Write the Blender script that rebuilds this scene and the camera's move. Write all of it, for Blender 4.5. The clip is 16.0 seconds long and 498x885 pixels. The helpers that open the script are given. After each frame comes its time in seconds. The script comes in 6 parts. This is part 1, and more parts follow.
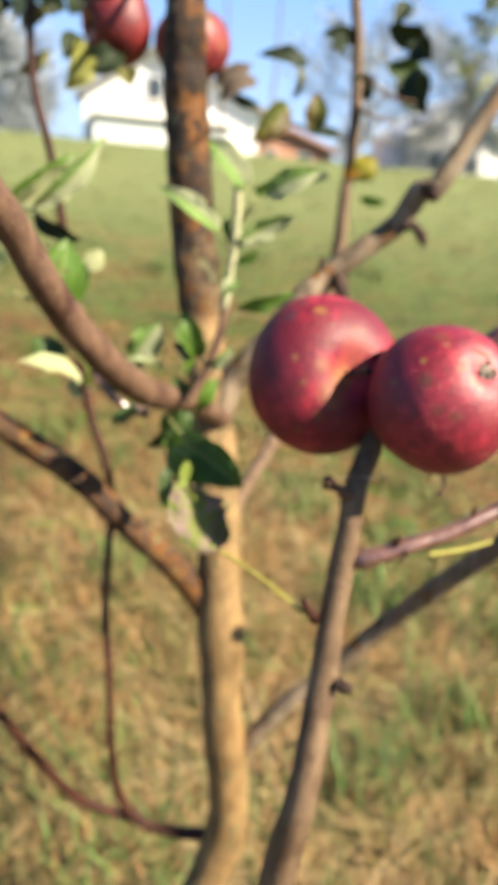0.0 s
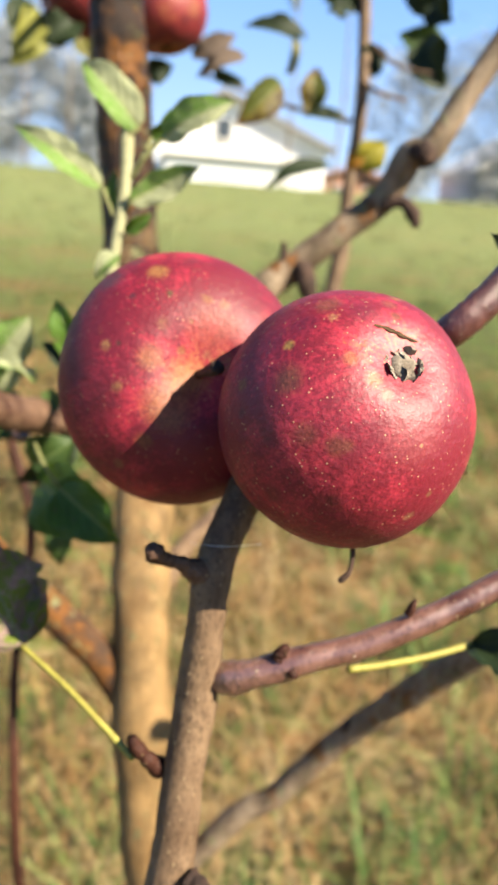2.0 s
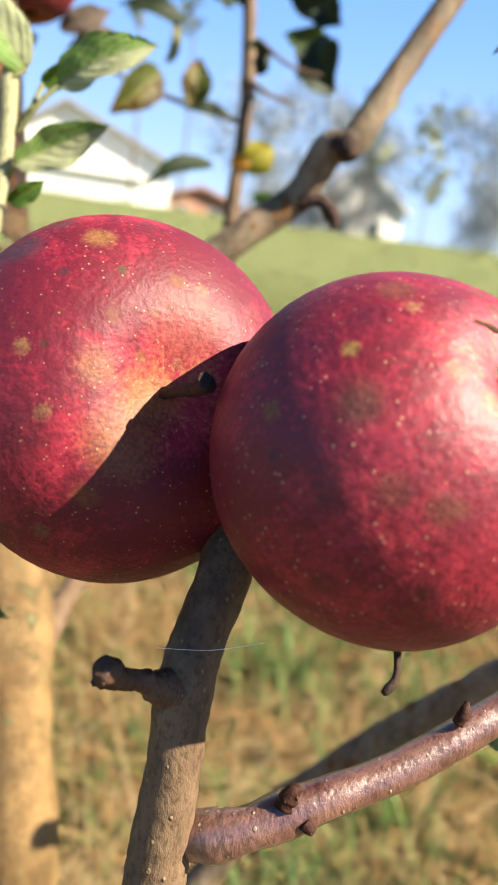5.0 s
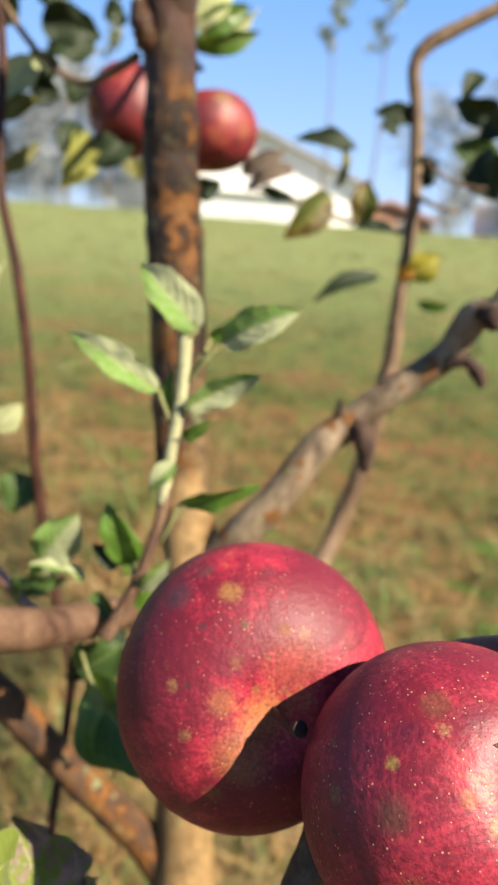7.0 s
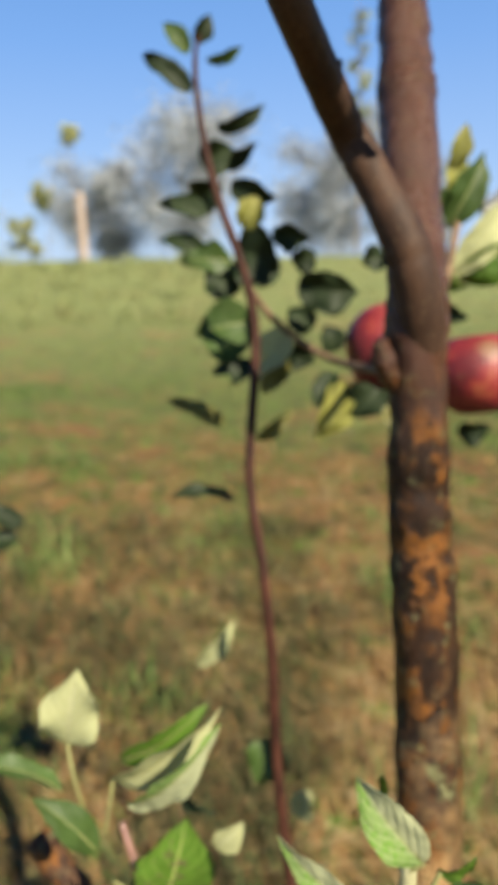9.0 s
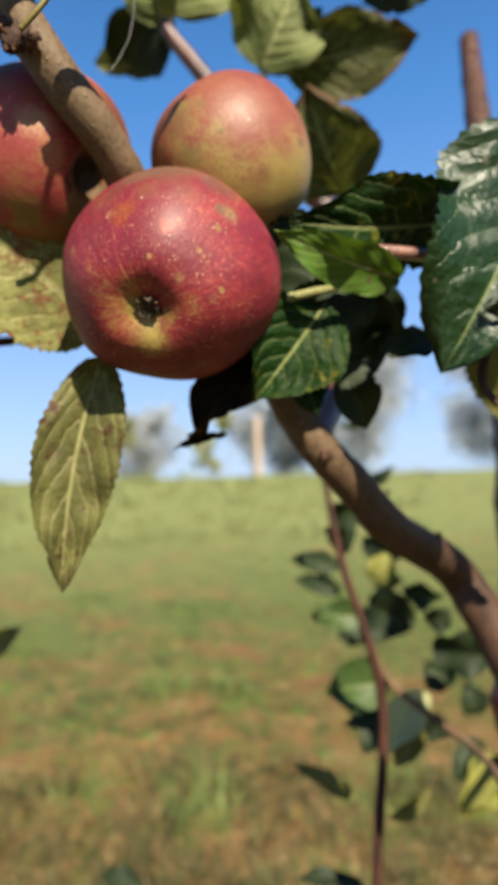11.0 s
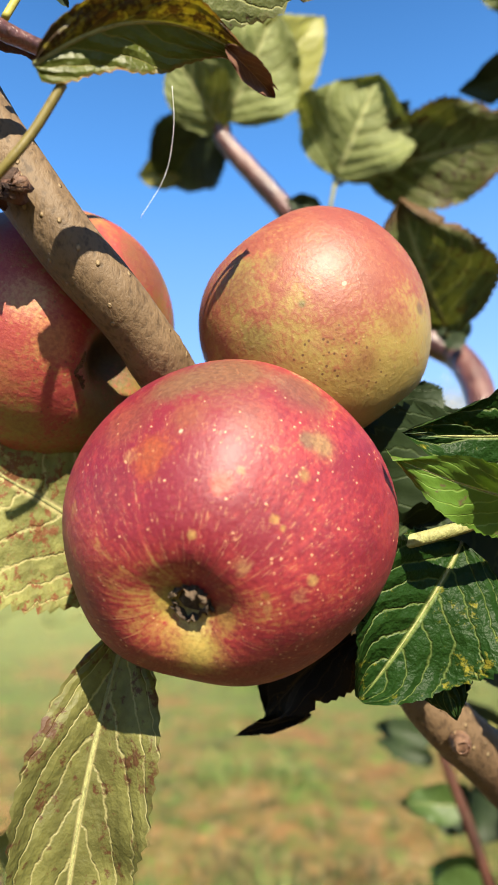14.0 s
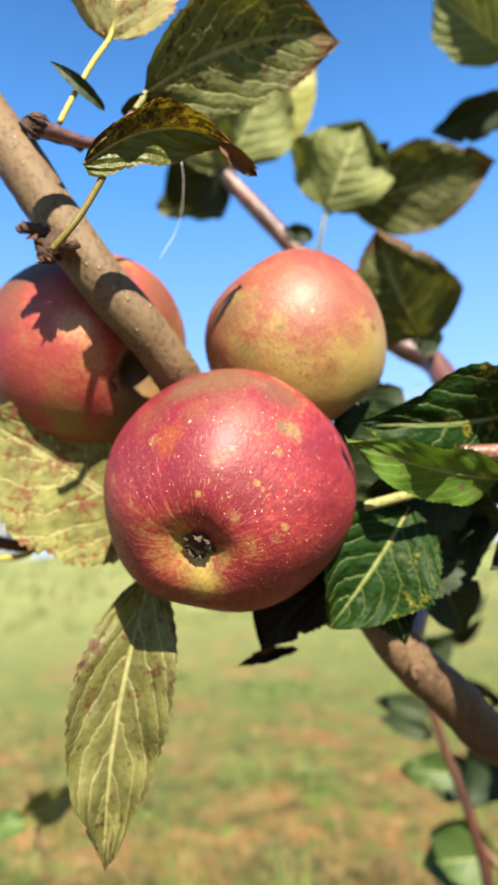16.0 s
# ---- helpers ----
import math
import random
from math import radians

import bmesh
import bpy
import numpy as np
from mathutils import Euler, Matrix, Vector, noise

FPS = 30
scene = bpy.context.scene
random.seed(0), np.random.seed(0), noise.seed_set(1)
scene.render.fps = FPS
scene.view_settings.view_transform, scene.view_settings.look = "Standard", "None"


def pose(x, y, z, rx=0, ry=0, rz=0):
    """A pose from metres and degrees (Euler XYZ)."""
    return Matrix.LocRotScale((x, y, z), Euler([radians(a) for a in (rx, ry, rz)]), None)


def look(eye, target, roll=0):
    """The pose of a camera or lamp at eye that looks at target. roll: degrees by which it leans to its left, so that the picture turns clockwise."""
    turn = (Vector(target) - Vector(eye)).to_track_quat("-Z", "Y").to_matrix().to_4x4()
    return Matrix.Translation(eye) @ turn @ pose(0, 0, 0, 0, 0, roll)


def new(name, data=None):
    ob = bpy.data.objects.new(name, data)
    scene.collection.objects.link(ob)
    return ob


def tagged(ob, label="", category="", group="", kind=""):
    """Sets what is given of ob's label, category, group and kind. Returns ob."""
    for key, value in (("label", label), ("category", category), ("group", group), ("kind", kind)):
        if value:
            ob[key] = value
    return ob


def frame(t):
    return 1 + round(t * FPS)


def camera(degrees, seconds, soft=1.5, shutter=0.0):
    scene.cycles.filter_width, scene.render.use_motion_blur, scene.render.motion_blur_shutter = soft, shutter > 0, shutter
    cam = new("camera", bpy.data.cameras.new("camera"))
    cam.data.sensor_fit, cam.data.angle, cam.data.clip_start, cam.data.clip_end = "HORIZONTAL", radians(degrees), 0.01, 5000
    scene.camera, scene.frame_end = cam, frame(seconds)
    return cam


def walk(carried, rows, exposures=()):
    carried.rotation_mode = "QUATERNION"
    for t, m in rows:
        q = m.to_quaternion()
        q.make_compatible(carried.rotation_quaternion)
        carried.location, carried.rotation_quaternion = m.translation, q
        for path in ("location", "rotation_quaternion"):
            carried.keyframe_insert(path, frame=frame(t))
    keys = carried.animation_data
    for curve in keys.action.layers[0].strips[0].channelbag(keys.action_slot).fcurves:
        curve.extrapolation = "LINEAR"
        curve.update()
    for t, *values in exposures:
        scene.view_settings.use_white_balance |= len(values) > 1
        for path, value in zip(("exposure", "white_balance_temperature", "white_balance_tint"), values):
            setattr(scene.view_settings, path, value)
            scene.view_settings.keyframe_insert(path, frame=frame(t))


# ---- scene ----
cam = camera(40.0, 16.0)
cam.data.dof.use_dof = True
cam.data.dof.focus_distance = 0.15
cam.data.dof.aperture_fstop = 18
PATH = [
    (0, (-0.129, -0.291, 1.279), (0.187, 1.549, 0.563), 5.4),
    (0.5, (-0.049, -0.269, 1.277), (0.164, 1.593, 0.579), 5.2),
    (1, (-0.023, -0.231, 1.269), (0.132, 1.641, 0.584), 5.2),
    (1.5, (-0.018, -0.197, 1.252), (0.118, 1.686, 0.593), 5.2),
    (2, (-0.021, -0.171, 1.24), (0.112, 1.719, 0.598), 4.8),
    (2.5, (-0.013, -0.146, 1.231), (0.13, 1.747, 0.599), 5.0),
    (3, (-0.001, -0.12, 1.222), (0.16, 1.773, 0.598), 5.2),
    (3.5, (0.002, -0.109, 1.219), (0.205, 1.784, 0.606), 5.6),
    (5.8, (-0.066, -0.099, 1.229), (0.599, 1.713, 0.703), 8.4),
    (6, (-0.049, -0.108, 1.241), (0.568, 1.72, 0.716), 7.8),
    (6.5, (-0.024, -0.128, 1.275), (0.225, 1.779, 0.724), 5.0),
    (7, (-0.04, -0.122, 1.316), (-0.005, 1.797, 0.752), 4.5),
    (7.5, (-0.035, -0.091, 1.351), (-0.189, 1.828, 0.812), 3.3),
    (8, (-0.04, -0.067, 1.41), (-0.368, 1.839, 0.903), 2.1),
    (8.5, (-0.052, -0.033, 1.46), (-0.648, 1.813, 0.975), 0.6),
    (9, (-0.034, -0.026, 1.5), (-0.81, 1.754, 1.018), -1.1),
    (9.5, (-0.011, -0.007, 1.546), (-0.893, 1.734, 1.109), -1.7),
    (10, (0.009, -0.025, 1.577), (-0.989, 1.694, 1.358), -1.7),
    (10.2, (0.009, -0.024, 1.586), (-1.044, 1.67, 1.441), -1.4),
    (12.3, (-0.057, 0.038, 1.683), (-1.349, 1.52, 2.05), -2.0),
    (12.5, (-0.064, 0.04, 1.688), (-1.351, 1.527, 2.051), -1.8),
    (13, (-0.06, 0.05, 1.697), (-1.355, 1.53, 2.062), -2.0),
    (13.5, (-0.061, 0.052, 1.694), (-1.369, 1.527, 2.031), -1.9),
    (14, (-0.055, 0.054, 1.691), (-1.372, 1.525, 2.01), -1.8),
    (14.5, (-0.053, 0.047, 1.694), (-1.369, 1.518, 2.019), -1.8),
    (15, (-0.06, 0.028, 1.704), (-1.373, 1.5, 2.034), -1.8),
    (15.5, (-0.053, 0.019, 1.696), (-1.369, 1.488, 2.03), -2.0),
    (16, (-0.018, 0.023, 1.678), (-1.37, 1.458, 2.015), -2.2),
]
walk(cam, [(t, look(eye, target, roll)) for t, eye, target, roll in PATH],
     [(0.0, 1.81), (3.5, 1.83), (6.0, 1.86), (6.5, 1.76), (7.0, 1.64), (8.0, 1.62), (8.5, 1.51), (9.0, 1.31), (9.5, 1.27), (10.2, 1.18), (12.3, 2.02), (13.0, 1.95), (14.0, 1.96), (14.5, 2.10), (16.0, 2.08)])

# ---- daylight ----
SUN = Vector((0.633, -0.411, 0.656)).normalized()
world = bpy.data.worlds.new("sky")
scene.world = world
world.use_nodes = True
wn = world.node_tree.nodes
wn.clear()
sky = wn.new("ShaderNodeTexSky")
sky.sky_type, sky.sun_disc = "NISHITA", False
sky.sun_elevation, sky.sun_rotation = math.asin(SUN.z), math.atan2(SUN.x, SUN.y)
sky.air_density, sky.dust_density, sky.ozone_density = 1.0, 0.6, 1.6
bg = wn.new("ShaderNodeBackground")
bg.inputs["Strength"].default_value = 0.0465
wo = wn.new("ShaderNodeOutputWorld")
tone = wn.new("ShaderNodeHueSaturation")
tone.inputs["Saturation"].default_value = 1.3
blue = wn.new("ShaderNodeMix")
blue.data_type = "RGBA"
blue.inputs[0].default_value = 0.82
rise = wn.new("ShaderNodeTexCoord")
part_z = wn.new("ShaderNodeSeparateXYZ")
world.node_tree.links.new(rise.outputs["Generated"], part_z.inputs[0])
grade = wn.new("ShaderNodeValToRGB")
world.node_tree.links.new(part_z.outputs["Z"], grade.inputs["Fac"])
grade.color_ramp.elements[0].color = (4.5, 6.1, 8.8, 1)
grade.color_ramp.elements[1].color = (0.12, 0.45, 1.3, 1)
for at_z, tint in ((0.10, (3.8, 5.6, 8.9, 1)), (0.28, (2.1, 4.1, 8.2, 1)), (0.50, (0.80, 2.55, 6.2, 1)), (0.72, (0.30, 1.1, 3.0, 1))):
    grade.color_ramp.elements.new(at_z).color = tint
world.node_tree.links.new(grade.outputs["Color"], blue.inputs[7])
world.node_tree.links.new(sky.outputs["Color"], tone.inputs["Color"])
world.node_tree.links.new(tone.outputs["Color"], blue.inputs[6])
world.node_tree.links.new(blue.outputs[2], bg.inputs["Color"])
world.node_tree.links.new(bg.outputs["Background"], wo.inputs["Surface"])
lamp = bpy.data.lights.new("sun", "SUN")
lamp.energy, lamp.angle, lamp.color = 5.0, radians(0.6), (1.0, 0.89, 0.69)
sun = new("sun", lamp)
sun.matrix_world = look(SUN * 30, (0, 0, 0))


# ---- material helpers ----
class Mat:
    """A node material with short calls for its nodes."""

    def __init__(self, name):
        self.m = bpy.data.materials.new(name)
        self.m.use_nodes = True
        self.t = self.m.node_tree
        self.bsdf = self.t.nodes["Principled BSDF"]
        self.out = self.t.nodes["Material Output"]

    def put(self, sock, v):
        if isinstance(v, bpy.types.NodeSocket):
            self.t.links.new(v, sock)
        elif isinstance(v, (tuple, list)) and len(v) == 3 and sock.type == "RGBA":
            sock.default_value = (*v, 1)
        else:
            sock.default_value = v

    def coord(self, kind="Object"):
        return self.t.nodes.new("ShaderNodeTexCoord").outputs[kind]

    def scaled(self, v, s, loc=(0, 0, 0)):
        n = self.t.nodes.new("ShaderNodeMapping")
        self.put(n.inputs["Vector"], v)
        n.inputs["Scale"].default_value = s
        n.inputs["Location"].default_value = loc
        return n.outputs["Vector"]

    def noise(self, v, scale, detail=4, rough=0.55):
        n = self.t.nodes.new("ShaderNodeTexNoise")
        self.put(n.inputs["Vector"], v)
        n.inputs["Scale"].default_value, n.inputs["Detail"].default_value = scale, detail
        n.inputs["Roughness"].default_value = rough
        return n.outputs["Fac"]

    def cells(self, v, scale, out="Distance", rand=1.0):
        n = self.t.nodes.new("ShaderNodeTexVoronoi")
        self.put(n.inputs["Vector"], v)
        n.inputs["Scale"].default_value, n.inputs["Randomness"].default_value = scale, rand
        return n.outputs[out]

    def ramp(self, f, *stops):
        n = self.t.nodes.new("ShaderNodeValToRGB")
        self.put(n.inputs["Fac"], f)
        e = n.color_ramp.elements
        while len(e) < len(stops):
            e.new(0.5)
        for el, (p, c) in zip(e, stops):
            el.position = p
            el.color = (*c, 1) if isinstance(c, tuple) else (c, c, c, 1)
        return n.outputs["Color"]

    def mix(self, f, a, b, kind="MIX"):
        n = self.t.nodes.new("ShaderNodeMix")
        n.data_type, n.blend_type = "RGBA", kind
        self.put(n.inputs[0], f)
        self.put(n.inputs[6], a)
        self.put(n.inputs[7], b)
        return n.outputs[2]

    def math(self, op, a, b=0.0, c=0.0):
        n = self.t.nodes.new("ShaderNodeMath")
        n.operation = op
        for s, v in zip(n.inputs, (a, b, c)):
            self.put(s, v)
        return n.outputs[0]

    def split(self, v):
        n = self.t.nodes.new("ShaderNodeSeparateXYZ")
        self.put(n.inputs[0], v)
        return n.outputs

    def info(self, kind="Random"):
        return self.t.nodes.new("ShaderNodeObjectInfo").outputs[kind]

    def island(self):
        return self.t.nodes.new("ShaderNodeNewGeometry").outputs["Random Per Island"]

    def bump(self, h, strength=0.3, dist=0.001):
        n = self.t.nodes.new("ShaderNodeBump")
        self.put(n.inputs["Height"], h)
        n.inputs["Strength"].default_value, n.inputs["Distance"].default_value = strength, dist
        self.t.links.new(n.outputs["Normal"], self.bsdf.inputs["Normal"])
        return n.outputs["Normal"]

    def set(self, **k):
        for key, v in k.items():
            self.put(self.bsdf.inputs[key.replace("_", " ")], v)
        return self


def bark(name, light, dark, rough=0.75, lichen=0.0, dots=0.0, sheen=0.0, scale=1.0, low=None, high=None, relief=0.8, high_at=0.765, polish=0.0):
    """Bark: fibres along the stem, fissures, lenticels, crusts of orange and grey-green lichen; low: colour of the old smooth foot."""
    k = Mat(name)
    p = k.coord()
    n1 = k.noise(k.scaled(p, (1, 1, 0.4)), 75 * scale, 6, 0.65)
    n2 = k.noise(k.scaled(p, (1, 1, 0.6)), 700 * scale, 5, 0.65)
    n3 = k.noise(p, 28, 4, 0.6)
    col = k.mix(k.ramp(n1, (0.34, 0.0), (0.68, 1.0)), dark, light)
    if low:
        z = k.math("ADD", k.split(p)[2], k.math("MULTIPLY", k.math("SUBTRACT", n3, 0.5), 0.5))
        foot = k.ramp(k.math("MULTIPLY", z, 0.5), (0.53, 1.0), (0.61, 0.0))
        col = k.mix(foot, col, k.mix(k.ramp(k.math("ADD", k.math("MULTIPLY", n1, 0.4), k.math("MULTIPLY", n3, 0.6)), (0.44, 0.0), (0.62, 1.0)), low, tuple(c * 0.42 for c in low)))
    if high:
        top = k.ramp(k.math("MULTIPLY", k.math("ADD", k.split(p)[2], k.math("MULTIPLY", n3, 0.06)), 0.5), (high_at, 0.0), (high_at + 0.035, 1.0))
        col = k.mix(top, col, k.mix(n1, tuple(c * 0.45 for c in high), high))
    h = k.math("ADD", k.math("MULTIPLY", n2, 0.6), n1)
    if lichen:
        o = k.ramp(k.noise(k.scaled(p, (1, 1, 0.8), (3, 1, 2)), 52, 6, 0.7), (0.56 - 0.1 * lichen, 0.0), (0.62 - 0.1 * lichen, 1.0))
        if low:
            o = k.math("MULTIPLY", o, k.math("SUBTRACT", 1.0, k.math("MULTIPLY", foot, 0.8)))
        o = k.math("MULTIPLY", o, k.ramp(k.noise(k.scaled(p, (1, 1, 0.5), (8, 2, 4)), 24, 3, 0.6), (0.36, 0.0), (0.46, 1.0)))
        if high:
            o = k.math("MULTIPLY", o, k.math("SUBTRACT", 1.0, top))
        col = k.mix(o, col, k.mix(k.ramp(n2, (0.40, 0.0), (0.62, 1.0)), (0.25, 0.092, 0.014), (0.036, 0.018, 0.007)))
        g = k.ramp(k.noise(k.scaled(p, (1, 1, 1), (7, 5, 1)), 95, 5, 0.75), (0.56, 0.0), (0.62, 0.85))
        g = k.math("MULTIPLY", g, k.ramp(k.noise(k.scaled(p, (1, 1, 1), (1, 3, 9)), 26, 3, 0.6), (0.43, 0.0), (0.53, 1.0)))
        if high:
            g = k.math("MULTIPLY", g, k.math("SUBTRACT", 1.0, k.math("MULTIPLY", top, 0.85)))
        col = k.mix(g, col, k.mix(n2, (0.2312, 0.238, 0.1292), (0.1224, 0.1224, 0.0408)))
        h = k.math("ADD", h, k.math("MULTIPLY", k.math("ADD", o, g), 0.5))
    col = k.mix(k.ramp(n2, (0.36, 0.5), (0.50, 0.0)), col, tuple(c * 0.3 for c in dark))
    if dots:
        d = k.ramp(k.math("ADD", k.cells(k.scaled(p, (1, 1, 0.7)), 290), k.math("MULTIPLY", n3, 0.2)), (0.19, 1.0), (0.26, 0.0))
        col = k.mix(k.math("MULTIPLY", d, dots), col, (0.3264, 0.2448, 0.1292))
        h = k.math("ADD", h, k.math("MULTIPLY", d, 0.9))
    k.bump(h, relief, 0.0012)
    matt = k.math("ADD", rough - 0.14, k.math("MULTIPLY", n1, 0.28))
    if polish:
        matt = k.math("SUBTRACT", matt, k.math("MULTIPLY", top, polish))
    k.set(Base_Color=col, Roughness=matt, Specular_IOR_Level=0.26 + sheen)
    return k.m


BARK_LICHEN = bark("lichen_bark", (0.0306, 0.01275, 0.0051), (0.00765, 0.003825, 0.00221), 0.46, lichen=0.72, low=(0.2805, 0.1742, 0.0748), high=(0.085, 0.036, 0.021), high_at=0.712, relief=1.6, sheen=-0.04, polish=0.2)
BARK_SIDE = bark("side_limb_bark", (0.1156, 0.0578, 0.0272), (0.0238, 0.01224, 0.00748), 0.8, lichen=0.6)
BARK_YOUNG = bark("young_bark", (0.1974, 0.1285, 0.07528), (0.06885, 0.03856, 0.02203), 0.62, dots=0.4, sheen=0.0, relief=0.6)
BARK_FORK = bark("limb_bark", (0.066, 0.034, 0.019), (0.0238, 0.01224, 0.00748), 0.6, dots=0.35, relief=0.6, sheen=-0.05, high=(0.1513, 0.1003, 0.0561), high_at=0.81)
BARK_GREY = bark("grey_bark", (0.275, 0.203, 0.138), (0.07038, 0.04692, 0.02737), 0.72, lichen=0.05)
BARK_DARK = bark("dark_bark", (0.0748, 0.0408, 0.0272), (0.0204, 0.01156, 0.00884), 0.8, scale=1.8)
BARK_RED = bark("red_bark", (0.0646, 0.02448, 0.01496), (0.02176, 0.00884, 0.0068), 0.5, dots=0.2, sheen=-0.14)
BARK_PINK = bark("pink_bark", (0.2465, 0.1232, 0.0935), (0.06375, 0.0204, 0.0153), 0.32, dots=0.8, sheen=0.54, relief=0.6)
BARK_PINK.node_tree.nodes["Principled BSDF"].inputs["Coat Weight"].default_value = 0.9
BARK_PINK.node_tree.nodes["Principled BSDF"].inputs["Coat Roughness"].default_value = 0.24
BARK_STUB = bark("stub_bark", (0.1632, 0.0952, 0.0578), (0.0476, 0.0204, 0.0136), 0.6, dots=0.5, relief=0.9)
BARK_PURPLE = bark("purple_bark", (0.1292, 0.0476, 0.0374), (0.0374, 0.0136, 0.0136), 0.34, dots=0.4, sheen=0.45)
RIB = bark("leaf_rib", (0.2312, 0.2312, 0.0952), (0.1496, 0.1496, 0.0544), 0.6)
SPROUT = bark("downy_stem", (0.34, 0.34, 0.204), (0.2448, 0.2312, 0.1224), 0.9)
OLD_STALK = bark("old_stalk", (0.15, 0.125, 0.028), (0.10, 0.078, 0.02), 0.5, relief=0.1)
STALK = bark("stalk", (0.272, 0.2516, 0.0476), (0.2244, 0.1904, 0.0408), 0.5, relief=0.1)


def leaf_mat(name, face, vein, spots=None, amount=0.0, edge=None, rough=0.5, glow=0.35, mottle=0.5, gloss=0.28, grain=1.0, ribs=0.5, half=None, relief=1.0):
    """Leaf blade: veins by the leaf's own lengthwise and crosswise coordinates, blotches, light through the blade."""
    k = Mat(name)
    uv = k.coord("UV")
    u, v, _ = k.split(uv)
    p = k.coord()
    n1 = k.noise(p, 90, 4, 0.6)
    n2 = k.noise(p, 520, 4, 0.65)
    off = k.math("ABSOLUTE", k.math("SUBTRACT", u, 0.5))
    side = k.math("FRACT", k.math("ADD", k.math("MULTIPLY", k.math("SUBTRACT", v, k.math("MULTIPLY", off, k.math("ADD", 0.45, k.math("MULTIPLY", off, 0.9)))), 6.2), k.math("ADD", k.math("MULTIPLY", n1, 1.1), k.math("MULTIPLY", k.ramp(u, (0.499, 0.0), (0.501, 1.0)), 0.43))))
    puff = k.math("ABSOLUTE", k.math("SUBTRACT", side, 0.5))
    side = k.ramp(puff, (0.015, 1.0), (0.075, 0.0))
    mid = k.ramp(off, (0.012, 1.0), (0.03, 0.0))
    veins = k.math("MAXIMUM", k.math("MULTIPLY", side, ribs), mid)
    net = k.ramp(k.cells(p, 420, "Distance"), (0.25, 0.0), (0.6, 0.35))
    dark = tuple(c * (1 - 0.55 * mottle) for c in face)
    col = k.mix(k.ramp(n1, (0.35, 0.0), (0.65, 1.0)), dark, face)
    if half:
        over = k.ramp(k.math("ADD", u, k.math("MULTIPLY", k.math("SUBTRACT", n1, 0.5), 0.25)), (0.40, 1.0), (0.56, 0.0))
        col = k.mix(over, col, half)
    col = k.mix(net, col, dark)
    col = k.mix(veins, col, vein)
    if spots:
        f = k.math("ADD", k.math("MULTIPLY", k.noise(k.scaled(p, (1, 1, 1), (2, 5, 1)), 250 * grain, 6, 0.72), 0.60), k.math("MULTIPLY", k.noise(p, 75 * grain, 3, 0.6), 0.40))
        s = k.ramp(f, (0.60 - 0.14 * amount, 0.0), (0.65 - 0.14 * amount, 0.9))
        if half:
            s = k.math("MULTIPLY", s, over)
        col = k.mix(s, col, k.mix(n2, spots, tuple(c * 0.5 for c in spots)))
    if edge:
        e = k.math("ADD", k.ramp(v, (0.62, 0.0), (0.95, 0.75)), k.math("MULTIPLY", k.ramp(off, (0.33, 0.0), (0.5, 0.8)), 0.8))
        e = k.ramp(k.math("ADD", e, k.math("SUBTRACT", n1, 0.5)), (0.45, 0.0), (0.75, 1.0))
        col = k.mix(e, col, edge)
    hue = k.t.nodes.new("ShaderNodeHueSaturation")
    hue.inputs["Value"].default_value = 1.0
    k.put(hue.inputs["Value"], k.math("ADD", 0.82, k.math("MULTIPLY", k.info(), 0.36)))
    k.put(hue.inputs["Color"], col)
    col = hue.outputs["Color"]
    nrm = k.bump(k.math("SUBTRACT", k.math("MULTIPLY", n2, 0.35), k.math("MULTIPLY", veins, 0.8)), 0.5, 0.0006) if relief == 1.0 else k.bump(k.math("SUBTRACT", k.math("ADD", k.math("MULTIPLY", n2, 0.5), k.math("ADD", k.math("MULTIPLY", puff, 1.1), k.math("MULTIPLY", k.noise(p, 230, 3), 1.6))), k.math("MULTIPLY", veins, 0.6)), 0.6, 0.0006 * relief)
    k.set(Base_Color=col, Roughness=rough, Specular_IOR_Level=gloss)
    tr = k.t.nodes.new("ShaderNodeBsdfTranslucent")
    k.put(tr.inputs["Color"], k.mix(1.0, col, (1.0, 1.0, 0.45), "MULTIPLY"))
    k.put(tr.inputs["Normal"], nrm)
    mx = k.t.nodes.new("ShaderNodeMixShader")
    mx.inputs[0].default_value = glow
    k.t.links.new(k.bsdf.outputs[0], mx.inputs[1])
    k.t.links.new(tr.outputs[0], mx.inputs[2])
    k.t.links.new(mx.outputs[0], k.out.inputs["Surface"])
    return k.m


LEAF_GREEN = leaf_mat("green_leaf", (0.051, 0.0918, 0.0204), (0.1088, 0.1496, 0.0476), glow=0.25)
# Dark green taken down near black, so the colour also carries leaf shade.
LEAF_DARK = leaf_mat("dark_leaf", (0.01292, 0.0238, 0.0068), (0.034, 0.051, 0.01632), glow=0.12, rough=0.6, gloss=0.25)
LEAF_GLOSS = leaf_mat("glossy_leaf", (0.00816, 0.02448, 0.00408), (0.0884, 0.1156, 0.034), spots=(0.1615, 0.1445, 0.017), amount=0.30, glow=0.08, rough=0.44, gloss=0.09, ribs=0.55, relief=2.6)
LEAF_BROAD = leaf_mat("broad_leaf", (0.00952, 0.0306, 0.0068), (0.034, 0.068, 0.0204), spots=(0.1768, 0.1632, 0.1156), amount=0.02, glow=0.10, rough=0.34, gloss=0.4, relief=2.0)
LEAF_OLIVE = leaf_mat("olive_leaf", (0.1428, 0.136, 0.034), (0.2312, 0.2176, 0.0748), spots=(0.068, 0.0408, 0.0136), amount=0.1)
